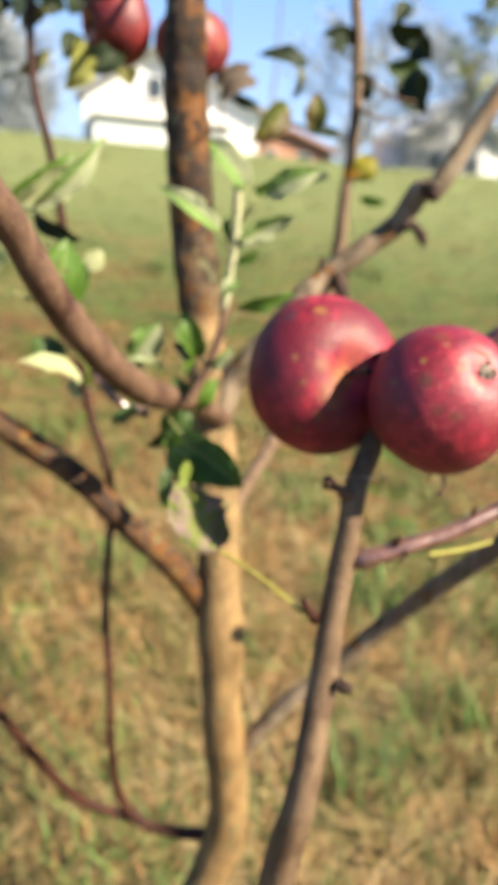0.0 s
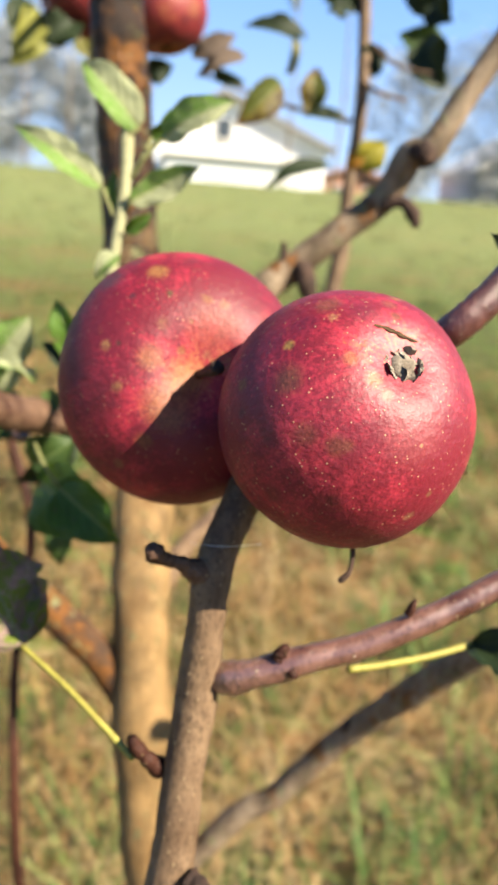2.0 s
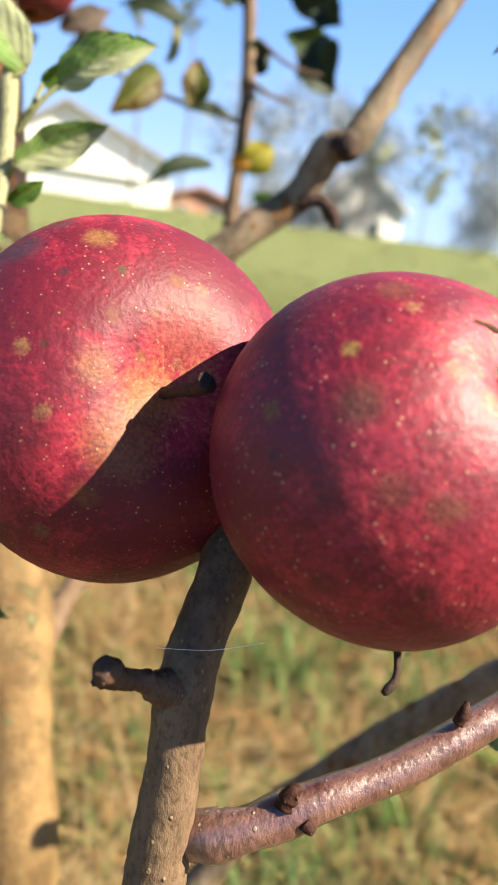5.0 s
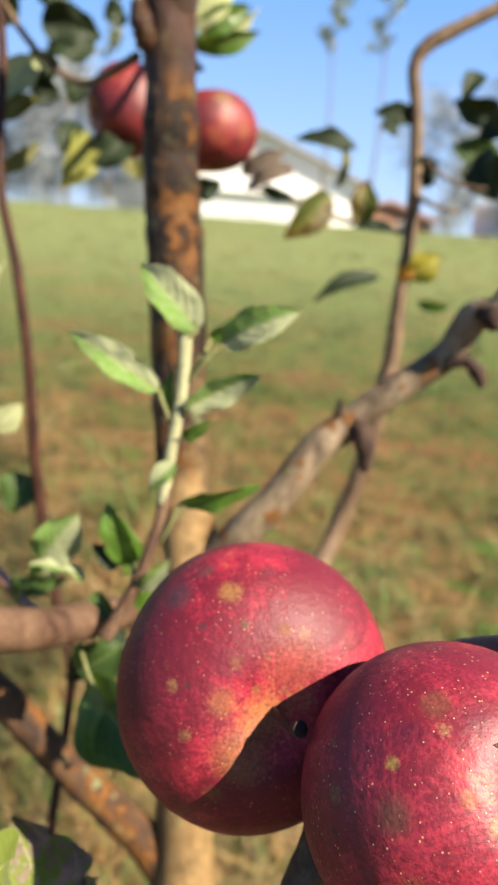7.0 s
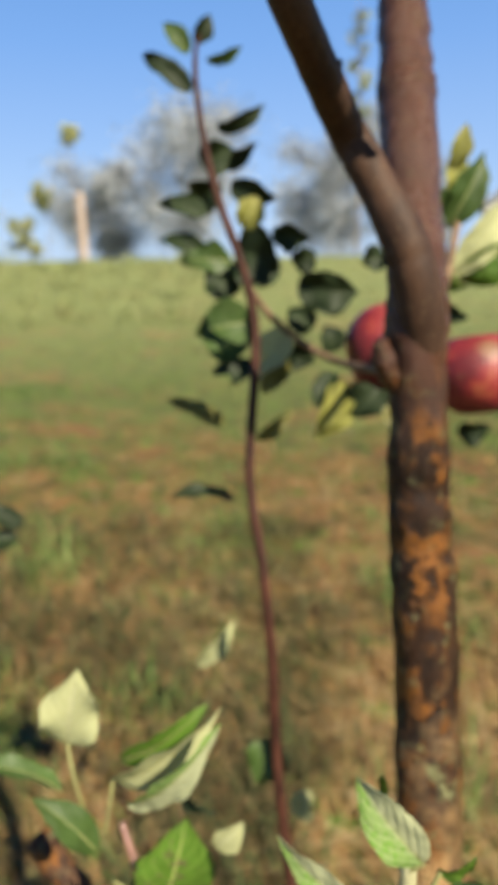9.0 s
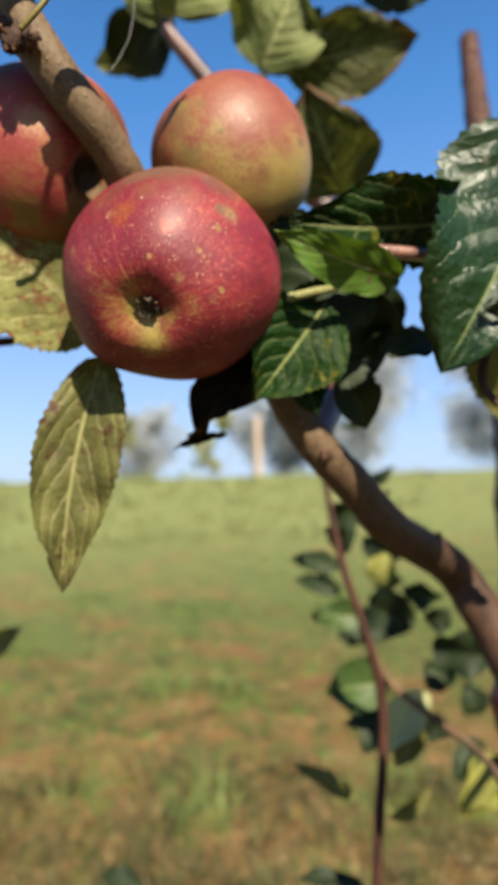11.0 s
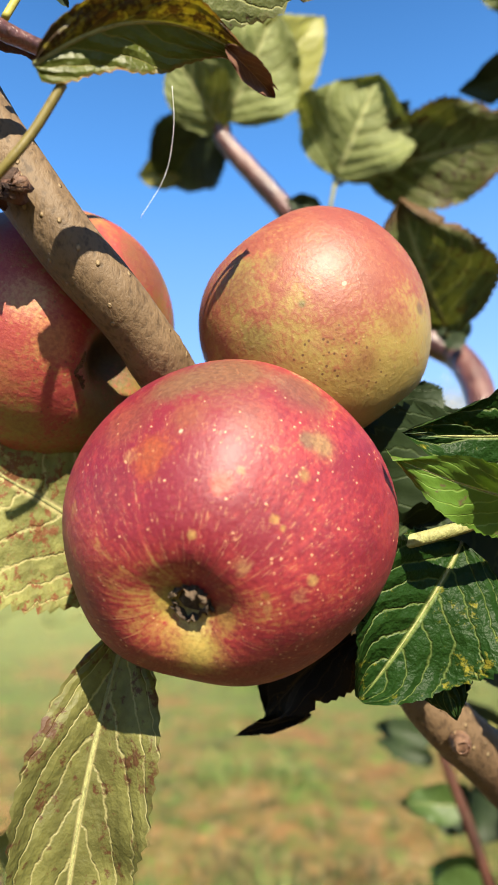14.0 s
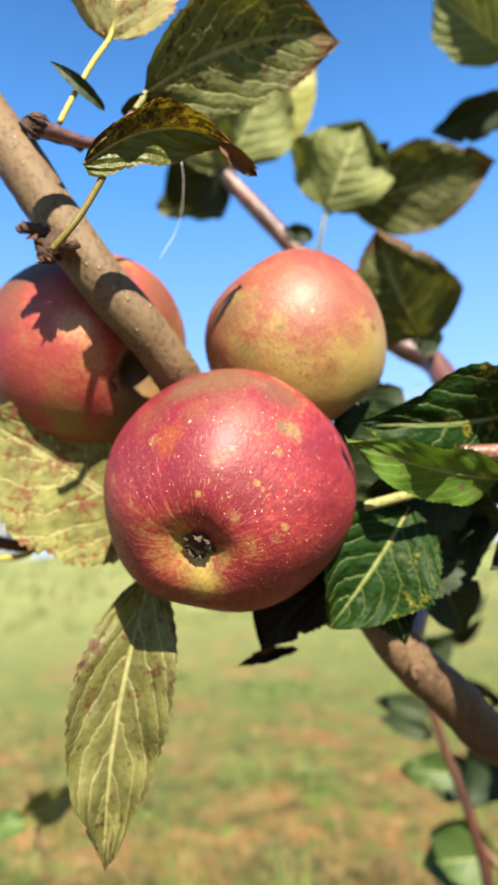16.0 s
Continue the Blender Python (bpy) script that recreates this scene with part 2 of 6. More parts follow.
LEAF_GREENBACK = leaf_mat("leaf_underside", (0.1292, 0.1496, 0.0476), (0.272, 0.2856, 0.1292), mottle=0.45, rough=0.65, ribs=0.7, relief=1.6)
LEAF_YOUNG = leaf_mat("young_leaf", (0.085, 0.165, 0.022), (0.2312, 0.3128, 0.0748), mottle=0.5, rough=0.36, spots=(0.136, 0.0816, 0.0612), amount=0.16, ribs=0.35)
LEAF_SPROUT = leaf_mat("downy_leaf", (0.34, 0.3604, 0.2108), (0.3808, 0.408, 0.2312), half=(0.1156, 0.2244, 0.034), mottle=0.4, rough=0.85, gloss=0.25, relief=1.3, ribs=0.4)
LEAF_PALE = leaf_mat("pale_leaf", (0.3808, 0.3944, 0.204), (0.476, 0.476, 0.3128), mottle=0.25, rough=0.85, gloss=0.2)
LEAF_YELLOW = leaf_mat("yellow_leaf", (0.221, 0.221, 0.051), (0.3944, 0.3808, 0.1496), mottle=0.4)
LEAF_GOLD = leaf_mat("gold_leaf", (0.38, 0.33, 0.035), (0.45, 0.40, 0.09), mottle=0.5, glow=0.45)
LEAF_ORANGE = leaf_mat("orange_leaf", (0.4216, 0.1904, 0.0204), (0.4488, 0.272, 0.0544))
LEAF_BLEACHED = leaf_mat("bleached_leaf", (0.235, 0.165, 0.14), (0.32, 0.27, 0.20), spots=(0.15, 0.20, 0.025), amount=0.9, glow=0.3, mottle=0.8, rough=0.8, gloss=0.15, relief=1.6)
LEAF_DEAD = leaf_mat("dead_leaf", (0.1156, 0.085, 0.068), (0.1496, 0.1156, 0.0884), glow=0.1, rough=0.9)
LEAF_SPOT = leaf_mat("spotted_leaf", (0.0918, 0.1054, 0.0272), (0.2448, 0.2448, 0.0952), spots=(0.0408, 0.0136, 0.0068), amount=0.5, edge=(0.085, 0.04675, 0.017), rough=0.6, grain=1.7, ribs=0.65, relief=1.6, mottle=0.6)
LEAF_PALESPOT = leaf_mat("pale_spotted_leaf", (0.34, 0.3128, 0.136), (0.4352, 0.3944, 0.204), spots=(0.2856, 0.1088, 0.0408), amount=0.5, edge=(0.272, 0.1088, 0.0476))
LEAF_YELLOWBROWN = leaf_mat("yellow_brown_leaf", (0.0748, 0.0918, 0.01088), (0.204, 0.1836, 0.0476), half=(0.187, 0.1403, 0.0136), spots=(0.0306, 0.0102, 0.00544), amount=1.0, grain=1.7, edge=(0.1496, 0.068, 0.0136), mottle=0.6, rough=0.42, relief=1.8)
LEAF_MOTTLE = leaf_mat("mottled_leaf", (0.1836, 0.1836, 0.0578), (0.2856, 0.2516, 0.1156), spots=(0.1496, 0.0476, 0.0204), amount=0.66, grain=1.7, mottle=0.9, rough=0.7, ribs=0.7, relief=1.7)
LEAF_HANG = leaf_mat("hanging_leaf", (0.1496, 0.1462, 0.0442), (0.3128, 0.2788, 0.1292), spots=(0.0816, 0.0306, 0.01496), amount=0.5, grain=1.3, mottle=0.95, rough=0.55, ribs=0.55, relief=1.5)
LEAF_SPECK = leaf_mat("speckled_leaf", (0.1632, 0.204, 0.0408), (0.2312, 0.2584, 0.0816), spots=(0.1632, 0.1496, 0.1156), amount=0.5)
LEAF_SCALE = leaf_mat("bud_scale", (0.1105, 0.05525, 0.03825), (0.17, 0.0935, 0.0595), glow=0.05, rough=0.9, gloss=0.1)
LEAF_BURNT = leaf_mat("burnt_leaf", (0.01088, 0.00748, 0.00476), (0.0408, 0.0238, 0.00816), spots=(0.1768, 0.0816, 0.0136), amount=0.12, glow=0.03, rough=0.95, gloss=0.1)


def skin(name, red, deep, under, blush, marks=(), spots=0.4, seed=0.0, dots=0.5, dot=0.13, grain=470, streaks=0.2, coat=0.16, gleam=0.5, flecks=0.0, bumpy=0.3, rough=0.52, pole=0.32, pin=0.0, sunny=(0, 0, 0), russet=(0.30, 0.17, 0.06)):
    """Apple skin: streaked blush over the ground colour, pale lenticels, russet scabs; local z runs from eye to stalk.
    marks: own scars and blotches, also a painted highlight and a painted hollow shade, each (place, radius, colour)."""
    k = Mat(name)
    p = k.coord()
    q = k.scaled(p, (1, 1, 1), (seed, seed * 2, seed * 3))
    z = k.split(p)[2]
    big = k.noise(q, 26, 5, 0.6)
    mid = k.noise(q, 110, 5, 0.6)
    ring = k.t.nodes.new("ShaderNodeVectorMath")
    ring.operation = "NORMALIZE"
    k.put(ring.inputs[0], k.scaled(p, (1, 1, 0)))
    turn = k.t.nodes.new("ShaderNodeVectorMath")
    turn.operation = "ADD"
    k.put(turn.inputs[0], ring.outputs[0])
    k.put(turn.inputs[1], k.scaled(p, (0, 0, 9), (seed, seed, seed)))
    streak = k.noise(turn.outputs[0], 15, 5, 0.7)
    fine = k.noise(q, 950, 4, 0.65)
    f = k.math("ADD", k.math("MULTIPLY", big, 0.75), k.math("MULTIPLY", streak, streaks))
    f = k.math("ADD", f, k.math("MULTIPLY", mid, 0.42))
    f = k.math("ADD", f, k.math("MULTIPLY", fine, 0.48))
    f = k.math("ADD", f, blush - 0.12 - 0.25 - 0.5 * (streaks - 0.34))
    lit = k.t.nodes.new("ShaderNodeVectorMath")
    lit.operation = "DOT_PRODUCT"
    k.put(lit.inputs[0], p)
    lit.inputs[1].default_value = sunny
    f = k.math("ADD", f, lit.outputs["Value"])
    flat = k.t.nodes.new("ShaderNodeVectorMath")
    flat.operation = "LENGTH"
    k.put(flat.inputs[0], k.scaled(p, (1, 1, 0)))
    rho = k.math("ADD", flat.outputs["Value"], k.math("MULTIPLY", k.math("SUBTRACT", streak, 0.5), 0.012))
    f = k.math("SUBTRACT", f, k.math("MULTIPLY", k.ramp(k.math("MULTIPLY", rho, 20), (0.10, 1.0), (0.36, 0.0)), pole))
    col = k.mix(k.ramp(f, (0.41, 0.0), (0.59, 1.0)), under, red)
    col = k.mix(k.ramp(f, (0.58, 0.0), (0.76, 1.0)), col, deep)
    d = k.cells(q, grain)
    keep = k.ramp(k.noise(q, 160, 2), (0.34, 0.13), (0.54, 0.0))
    dd = k.ramp(k.math("ADD", d, keep), (dot - 0.05, 1.0), (dot + 0.05, 0.0))
    col = k.mix(k.math("MULTIPLY", dd, dots), col, (0.4488, 0.272, 0.1496))
    if flecks:
        fl = k.ramp(k.noise(turn.outputs[0], 80, 2, 0.5), (0.61, 0.0), (0.68, 1.0))
        fl = k.math("MULTIPLY", fl, k.ramp(k.math("ADD", k.math("MULTIPLY", z, 14.0), 0.5), (0.0, 1.0), (0.42, 0.05)))
        col = k.mix(k.math("MULTIPLY", fl, flecks), col, (0.3808, 0.2448, 0.1088))
    scab = k.ramp(k.math("ADD", k.cells(k.scaled(q, (1, 1, 1), (1.3, 0.4, 2.2)), 75), k.math("MULTIPLY", fine, 0.30)), (0.24, 1.0), (0.34, 0.0))
    scab = k.math("MULTIPLY", scab, k.ramp(k.noise(q, 40, 2), (0.46, 0.0), (0.56, 1.0)))
    col = k.mix(k.math("MULTIPLY", scab, spots), col, k.mix(fine, russet, (0.068, 0.0204, 0.0136)))
    if pin:
        pd = k.ramp(k.cells(q, 620), (0.16, 1.0), (0.24, 0.0))
        pd = k.math("MULTIPLY", pd, k.ramp(k.noise(q, 45, 2), (0.54, 0.0), (0.60, 1.0)))
        col = k.mix(k.math("MULTIPLY", pd, pin), col, (0.068, 0.0272, 0.0136))
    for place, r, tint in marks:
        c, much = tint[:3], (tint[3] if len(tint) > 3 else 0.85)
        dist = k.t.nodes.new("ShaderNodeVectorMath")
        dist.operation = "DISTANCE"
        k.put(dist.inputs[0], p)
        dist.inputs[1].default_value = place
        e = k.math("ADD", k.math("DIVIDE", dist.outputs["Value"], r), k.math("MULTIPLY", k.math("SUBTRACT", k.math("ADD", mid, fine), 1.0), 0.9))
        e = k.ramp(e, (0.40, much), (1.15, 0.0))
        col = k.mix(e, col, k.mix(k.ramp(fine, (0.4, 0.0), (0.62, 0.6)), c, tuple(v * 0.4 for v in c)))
    k.bump(k.math("ADD", k.math("ADD", k.math("MULTIPLY", dd, 0.12), k.math("MULTIPLY", fine, 0.35)), k.math("ADD", k.math("MULTIPLY", k.math("ADD", mid, big), 0.9), k.math("MULTIPLY", k.noise(q, 330, 2, 0.5), bumpy))), 0.34, 0.0012)
    k.set(Base_Color=col, Roughness=k.math("ADD", rough - 0.05, k.math("MULTIPLY", k.math("ADD", scab, k.math("MULTIPLY", mid, 0.5)), 0.3)),
          Specular_IOR_Level=gleam, Coat_Weight=coat, Coat_Roughness=0.36, Subsurface_Weight=0.05, Subsurface_Scale=0.003)
    k.bsdf.inputs["Subsurface Radius"].default_value = (1.0, 0.35, 0.2)
    return k.m


CRIMSON = dict(streaks=0.28, grain=560, rough=0.50, coat=0.0, gleam=0.46, bumpy=0.85, red=(0.33, 0.020, 0.040), deep=(0.135, 0.0055, 0.016), under=(0.3128, 0.0884, 0.034), blush=0.13, spots=0.85, seed=0.3, dots=0.8, dot=0.14, pole=0.09)
CRIMSON_PALE = dict(streaks=0.25, grain=560, rough=0.54, coat=0.0, gleam=0.42, bumpy=0.75, red=(0.2975, 0.01445, 0.034), deep=(0.1088, 0.00408, 0.0136), under=(0.3128, 0.136, 0.0476), blush=0.10, spots=0.85, seed=1.7, dots=0.65, dot=0.132, pole=0.2)
ROSE = dict(flecks=0.45, streaks=0.4, dot=0.135, grain=600, coat=0.04, gleam=0.38, red=(0.185, 0.018, 0.021), deep=(0.1088, 0.00544, 0.0136), under=(0.2448, 0.136, 0.0408), blush=0.08, spots=0.7, seed=2.9, dots=0.85, pole=0.15)
ORANGE = dict(coat=0.05, gleam=0.4, red=(0.17, 0.051, 0.0272), deep=(0.136, 0.0272, 0.01904), under=(0.204, 0.1462, 0.0408), blush=-0.135, spots=0.5, seed=4.1, dots=0.15, pin=0.9)
BLUSH = dict(streaks=0.3, coat=0.05, gleam=0.4, pole=0.1, red=(0.205, 0.034, 0.026), deep=(0.16, 0.018, 0.02), under=(0.1564, 0.1122, 0.0272), blush=-0.02, spots=0.7, seed=5.3, dots=0.2, pin=0.7)
FAR_RED = dict(coat=0.0, red=(0.204, 0.0153, 0.017), deep=(0.085, 0.0051, 0.0085), under=(0.2856, 0.1224, 0.0408), blush=0.06, spots=0.4, seed=6.6)
CRUST = bark("healed_crust", (0.15, 0.085, 0.034), (0.022, 0.012, 0.007), 0.85, scale=1.6, relief=1.2)
CALYX = bark("dry_sepal", (0.306, 0.2635, 0.2125), (0.1105, 0.085, 0.06375), 0.95, scale=2.5, relief=0.5)
CALYX_DARK = bark("withered_sepal", (0.085, 0.0595, 0.03825), (0.02125, 0.0136, 0.0102), 0.95, scale=2.5, relief=0.5)
WEB = Mat("spider_silk").set(Base_Color=(0.85, 0.85, 0.85), Roughness=0.4).m
WATER = Mat("water").set(Base_Color=(1, 1, 1), Roughness=0.02, Transmission_Weight=1.0, IOR=1.33).m


# ---- ground and distance ----
def height(x, y):
    """The orchard ground: level round the tree, rising to a low crest, then nearly flat."""
    r = math.hypot(x, y)
    s = max(0.0, min(1.0, (r - 2.0) / 19.0))
    s = s * s * (1.6 - 0.6 * s)
    front = max(0.0, min(1.0, (y + 6) / 14))
    return 1.95 * s * front + 0.035 * noise.noise((x * 0.9, y * 0.9, 0)) + 0.02 * noise.noise((x * 3.1, y * 3.1, 5))


def part(name, bm, mats, parent=None, label="", smooth=True):
    me = bpy.data.meshes.new(name)
    bm.normal_update()
    bm.to_mesh(me)
    bm.free()
    for m in mats if isinstance(mats, (list, tuple)) else [mats]:
        me.materials.append(m)
    if smooth:
        me.polygons.foreach_set("use_smooth", [True] * len(me.polygons))
    ob = new(name, me)
    if parent:
        ob.parent = parent
    if label:
        ob["label"] = label
    return ob


k = Mat("meadow_ground")
p = k.coord()
a = k.noise(p, 1.1, 5, 0.65)
b = k.noise(p, 7.0, 5, 0.65)
c = k.noise(p, 45.0, 4, 0.6)
span = k.t.nodes.new("ShaderNodeVectorMath")
span.operation = "LENGTH"
k.put(span.inputs[0], p)
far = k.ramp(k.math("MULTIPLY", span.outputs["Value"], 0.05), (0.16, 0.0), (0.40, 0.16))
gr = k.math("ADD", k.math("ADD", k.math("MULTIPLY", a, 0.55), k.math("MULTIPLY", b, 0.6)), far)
col = k.mix(k.ramp(gr, (0.56, 0.0), (0.68, 1.0)), (0.1827, 0.102, 0.0374), (0.07225, 0.0952, 0.0204))
col = k.mix(k.ramp(k.noise(k.scaled(p, (0.55, 1, 1)), 1.3, 5, 0.65), (0.53, 0.0), (0.60, 0.9)), col, (0.17, 0.07225, 0.0306))
col = k.mix(k.ramp(k.noise(k.scaled(p, (1, 1, 1), (4, 9, 0)), 3.4, 5, 0.7), (0.52, 0.0), (0.60, 0.85)), col, (0.034, 0.0408, 0.0119))
col = k.mix(k.ramp(k.noise(k.scaled(p, (1, 1, 1), (8, 2, 0)), 5.5, 4, 0.6), (0.58, 0.0), (0.64, 0.9)), col, (0.07225, 0.1573, 0.02125))
col = k.mix(k.ramp(k.noise(k.scaled(p, (0.5, 1.4, 1), (1, 6, 0)), 5.0, 4, 0.6), (0.60, 0.0), (0.66, 0.8)), col, (0.2805, 0.1615, 0.06375))
col = k.mix(k.ramp(c, (0.38, 0.6), (0.54, 0.0)), col, (0.0425, 0.0323, 0.01275))
# Haze painted into the ground: the colour pales with distance.
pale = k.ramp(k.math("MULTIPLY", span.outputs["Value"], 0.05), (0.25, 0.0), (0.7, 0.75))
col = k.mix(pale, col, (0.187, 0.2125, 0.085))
k.bump(k.math("ADD", b, c), 0.8, 0.05)
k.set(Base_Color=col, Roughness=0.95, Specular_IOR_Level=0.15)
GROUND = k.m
bm = bmesh.new()
rings = [0.0] + [0.25 * 1.09 ** i for i in range(102)]
spokes = 128
prev = None
for r in rings:
    row = []
    for j in range(spokes):
        w = 2 * math.pi * j / spokes
        x, y = r * math.cos(w), r * math.sin(w)
        row.append(bm.verts.new((x, y, height(x, y))))
        if r == 0:
            break
    if prev is not None:
        for j in range(spokes):
            j2 = (j + 1) % spokes
            if len(prev) == 1:
                bm.faces.new((prev[0], row[j], row[j2]))
            else:
                bm.faces.new((prev[j], row[j], row[j2], prev[j2]))
    prev = row
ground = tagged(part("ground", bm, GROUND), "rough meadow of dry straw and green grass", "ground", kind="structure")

k = Mat("grass_blades")
isl = k.island()
p = k.coord()
a = k.math("ADD", k.math("MULTIPLY", k.noise(p, 1.1, 5, 0.65), 0.6), k.math("MULTIPLY", k.noise(p, 7.0, 5, 0.65), 0.5))
a = k.math("ADD", a, k.math("MULTIPLY", k.math("SUBTRACT", isl, 0.5), 0.30))
span = k.t.nodes.new("ShaderNodeVectorMath")
span.operation = "LENGTH"
k.put(span.inputs[0], p)
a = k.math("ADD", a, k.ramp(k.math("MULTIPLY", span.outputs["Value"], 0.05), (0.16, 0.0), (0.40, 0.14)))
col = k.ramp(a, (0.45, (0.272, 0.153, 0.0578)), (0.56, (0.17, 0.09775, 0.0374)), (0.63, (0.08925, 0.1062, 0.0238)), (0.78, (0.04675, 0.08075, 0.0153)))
# Blades take the same painted haze farther out.
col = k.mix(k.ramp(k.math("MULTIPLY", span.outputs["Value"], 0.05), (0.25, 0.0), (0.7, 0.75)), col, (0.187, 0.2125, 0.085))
k.set(Base_Color=col, Roughness=0.7, Specular_IOR_Level=0.3)
GRASS = k.m


def blades(name, count, r0, r1, length, width, label, turn=(-100, 45), clump=14, seed=7, lie=1.0, material=None):
    """Many bent blades strewn over the ground in front of the walk."""
    rng = np.random.default_rng(seed)
    verts, faces = [], []
    for i in range(count):
        if i % clump == 0:
            rc = r0 * (r1 / r0) ** rng.random()
            w = radians(turn[0] + (turn[1] - turn[0]) * rng.random())
            cx, cy, big = -0.1 + rc * math.sin(w), rc * math.cos(w) - 0.3, 0.6 + 1.1 * rng.random() ** 2
            wide = 0.022 * (1 + 0.25 * rc) * (clump / 14) ** 0.5
        r = rc
        x, y = cx + rng.normal() * wide, cy + rng.normal() * wide
        z = height(x, y) - 0.01
        h = length * big * (0.5 + rng.random()) * (1 + 0.05 * r)
        a = 2 * math.pi * rng.random()
        lean = h * (0.35 + 0.9 * rng.random()) * lie
        h /= lie
        dx, dy = math.cos(a), math.sin(a)
        ww = width * (0.6 + 0.8 * rng.random()) * (1 + 0.12 * r)
        n = len(verts)
        for s in (-1, 1):
            verts.append((x - dy * ww * s, y + dx * ww * s, z))
        for s in (-1, 1):
            verts.append((x + dx * lean * 0.45 - dy * ww * 0.8 * s, y + dy * lean * 0.45 + dx * ww * 0.8 * s, z + h * 0.62))
        verts.append((x + dx * lean, y + dy * lean, z + h * 0.9))
        faces += [(n, n + 1, n + 3, n + 2), (n + 2, n + 3, n + 4)]
    me = bpy.data.meshes.new(name)
    me.from_pydata(verts, [], faces)
    me.materials.append(material or GRASS)
    return tagged(new(name, me), label, "grass", kind="stuff")


k = Mat("tussock_blades")
k.set(Base_Color=k.ramp(k.island(), (0.0, (0.03825, 0.07225, 0.0136)), (0.6, (0.07225, 0.1275, 0.0238)), (1.0, (0.1445, 0.17, 0.051))), Roughness=0.65, Specular_IOR_Level=0.3)
TUSSOCK = k.m
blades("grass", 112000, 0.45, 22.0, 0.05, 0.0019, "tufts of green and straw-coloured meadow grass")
k = Mat("dry_straw")
k.set(Base_Color=k.mix(k.island(), (0.425, 0.3145, 0.153), (0.255, 0.17, 0.0765)), Roughness=0.6)
blades("straw", 9000, 0.5, 7.0, 0.13, 0.0013, "dry straw stems lying across the meadow", (-80, 40), 3, 23, 3.2, k.m)
blades("tussocks", 9000, 0.9, 9.0, 0.085, 0.0026, "dark green tussocks of longer grass", (-80, 40), 90, 31, 1.0, TUSSOCK)
k = Mat("dark_weeds")
k.set(Base_Color=k.ramp(k.island(), (0.0, (0.0238, 0.034, 0.0085)), (0.5, (0.051, 0.05525, 0.017)), (0.8, (0.06375, 0.03825, 0.0153)), (1.0, (0.119, 0.07225, 0.02975))), Roughness=0.7, Specular_IOR_Level=0.25)
blades("weed_patch", 26000, 0.8, 4.2, 0.07, 0.0028, "low dark weeds and withered stalks in the meadow", (-62, -13), 60, 41, 1.0, k.m)
blades("weeds", 5000, 12.0, 21.5, 0.12, 0.004, "tall rough weeds along the crest of the meadow", (-75, -22), 20, 11)

# Blue-grey leaf colour with the distance haze mixed into it.
k = Mat("hazed_foliage")
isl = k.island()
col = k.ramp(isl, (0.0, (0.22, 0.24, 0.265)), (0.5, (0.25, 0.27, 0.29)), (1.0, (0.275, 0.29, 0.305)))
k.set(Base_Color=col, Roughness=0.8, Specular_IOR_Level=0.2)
HAZE_LEAF = k.m
# Bark of the same trees, its colour likewise paled by haze.
k = Mat("hazed_bark")
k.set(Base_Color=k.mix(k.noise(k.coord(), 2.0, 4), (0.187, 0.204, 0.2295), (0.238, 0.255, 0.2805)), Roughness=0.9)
HAZE_BARK = k.m
k = Mat("sapling_foliage")
col = k.ramp(k.island(), (0.0, (0.119, 0.136, 0.051)), (0.6, (0.221, 0.238, 0.102)), (1.0, (0.289, 0.2635, 0.119)))
k.set(Base_Color=col, Roughness=0.7)
THIN_LEAF = k.m


def tube(bm, pts, sides=8, rough=0.0, seed=0, cap=True, smooth_steps=5):
    """A tapering round stem through control points (x, y, z, radius), smoothed between them."""
    P = [np.array(q, float) for q in pts]
    path = []
    for i in range(len(P) - 1):
        p0, p1, p2, p3 = P[max(i - 1, 0)], P[i], P[i + 1], P[min(i + 2, len(P) - 1)]
        for s in range(smooth_steps):
            t = s / smooth_steps
            path.append(0.5 * ((2 * p1) + (p2 - p0) * t + (2 * p0 - 5 * p1 + 4 * p2 - p3) * t * t + (3 * p1 - p0 - 3 * p2 + p3) * t ** 3))
    path.append(P[-1])
    prev, ref = None, Vector((0.31, 0.17, 0.93))
    first = None
    for i, q in enumerate(path):
        c = Vector(q[:3])
        d = Vector(path[min(i + 1, len(path) - 1)][:3]) - Vector(path[max(i - 1, 0)][:3])
        d.normalize()
        ref = ref - d * ref.dot(d)
        if ref.length < 1e-4:
            ref = d.orthogonal()
        ref.normalize()
        e2 = d.cross(ref)
        row = []
        for j in range(sides):
            w = 2 * math.pi * j / sides
            o = ref * math.cos(w) + e2 * math.sin(w)
            r = max(q[3], 0.00005)
            if rough:
                g = noise.noise(c * (0.35 / r) + Vector((seed * 7.3, seed, 0))) + 0.8 * noise.noise((c + o * r) * (1.1 / r) + Vector((seed * 3.1, 0, seed)))
                r *= 1 + rough * g
            row.append(bm.verts.new(c + o * r))
        if prev:
            for j in range(sides):
                bm.faces.new((prev[j], prev[(j + 1) % sides], row[(j + 1) % sides], row[j]))
        else:
            first = row
        prev = row
    if cap:
        bm.faces.new(prev)
        bm.faces.new(list(reversed(first)))
    return bm


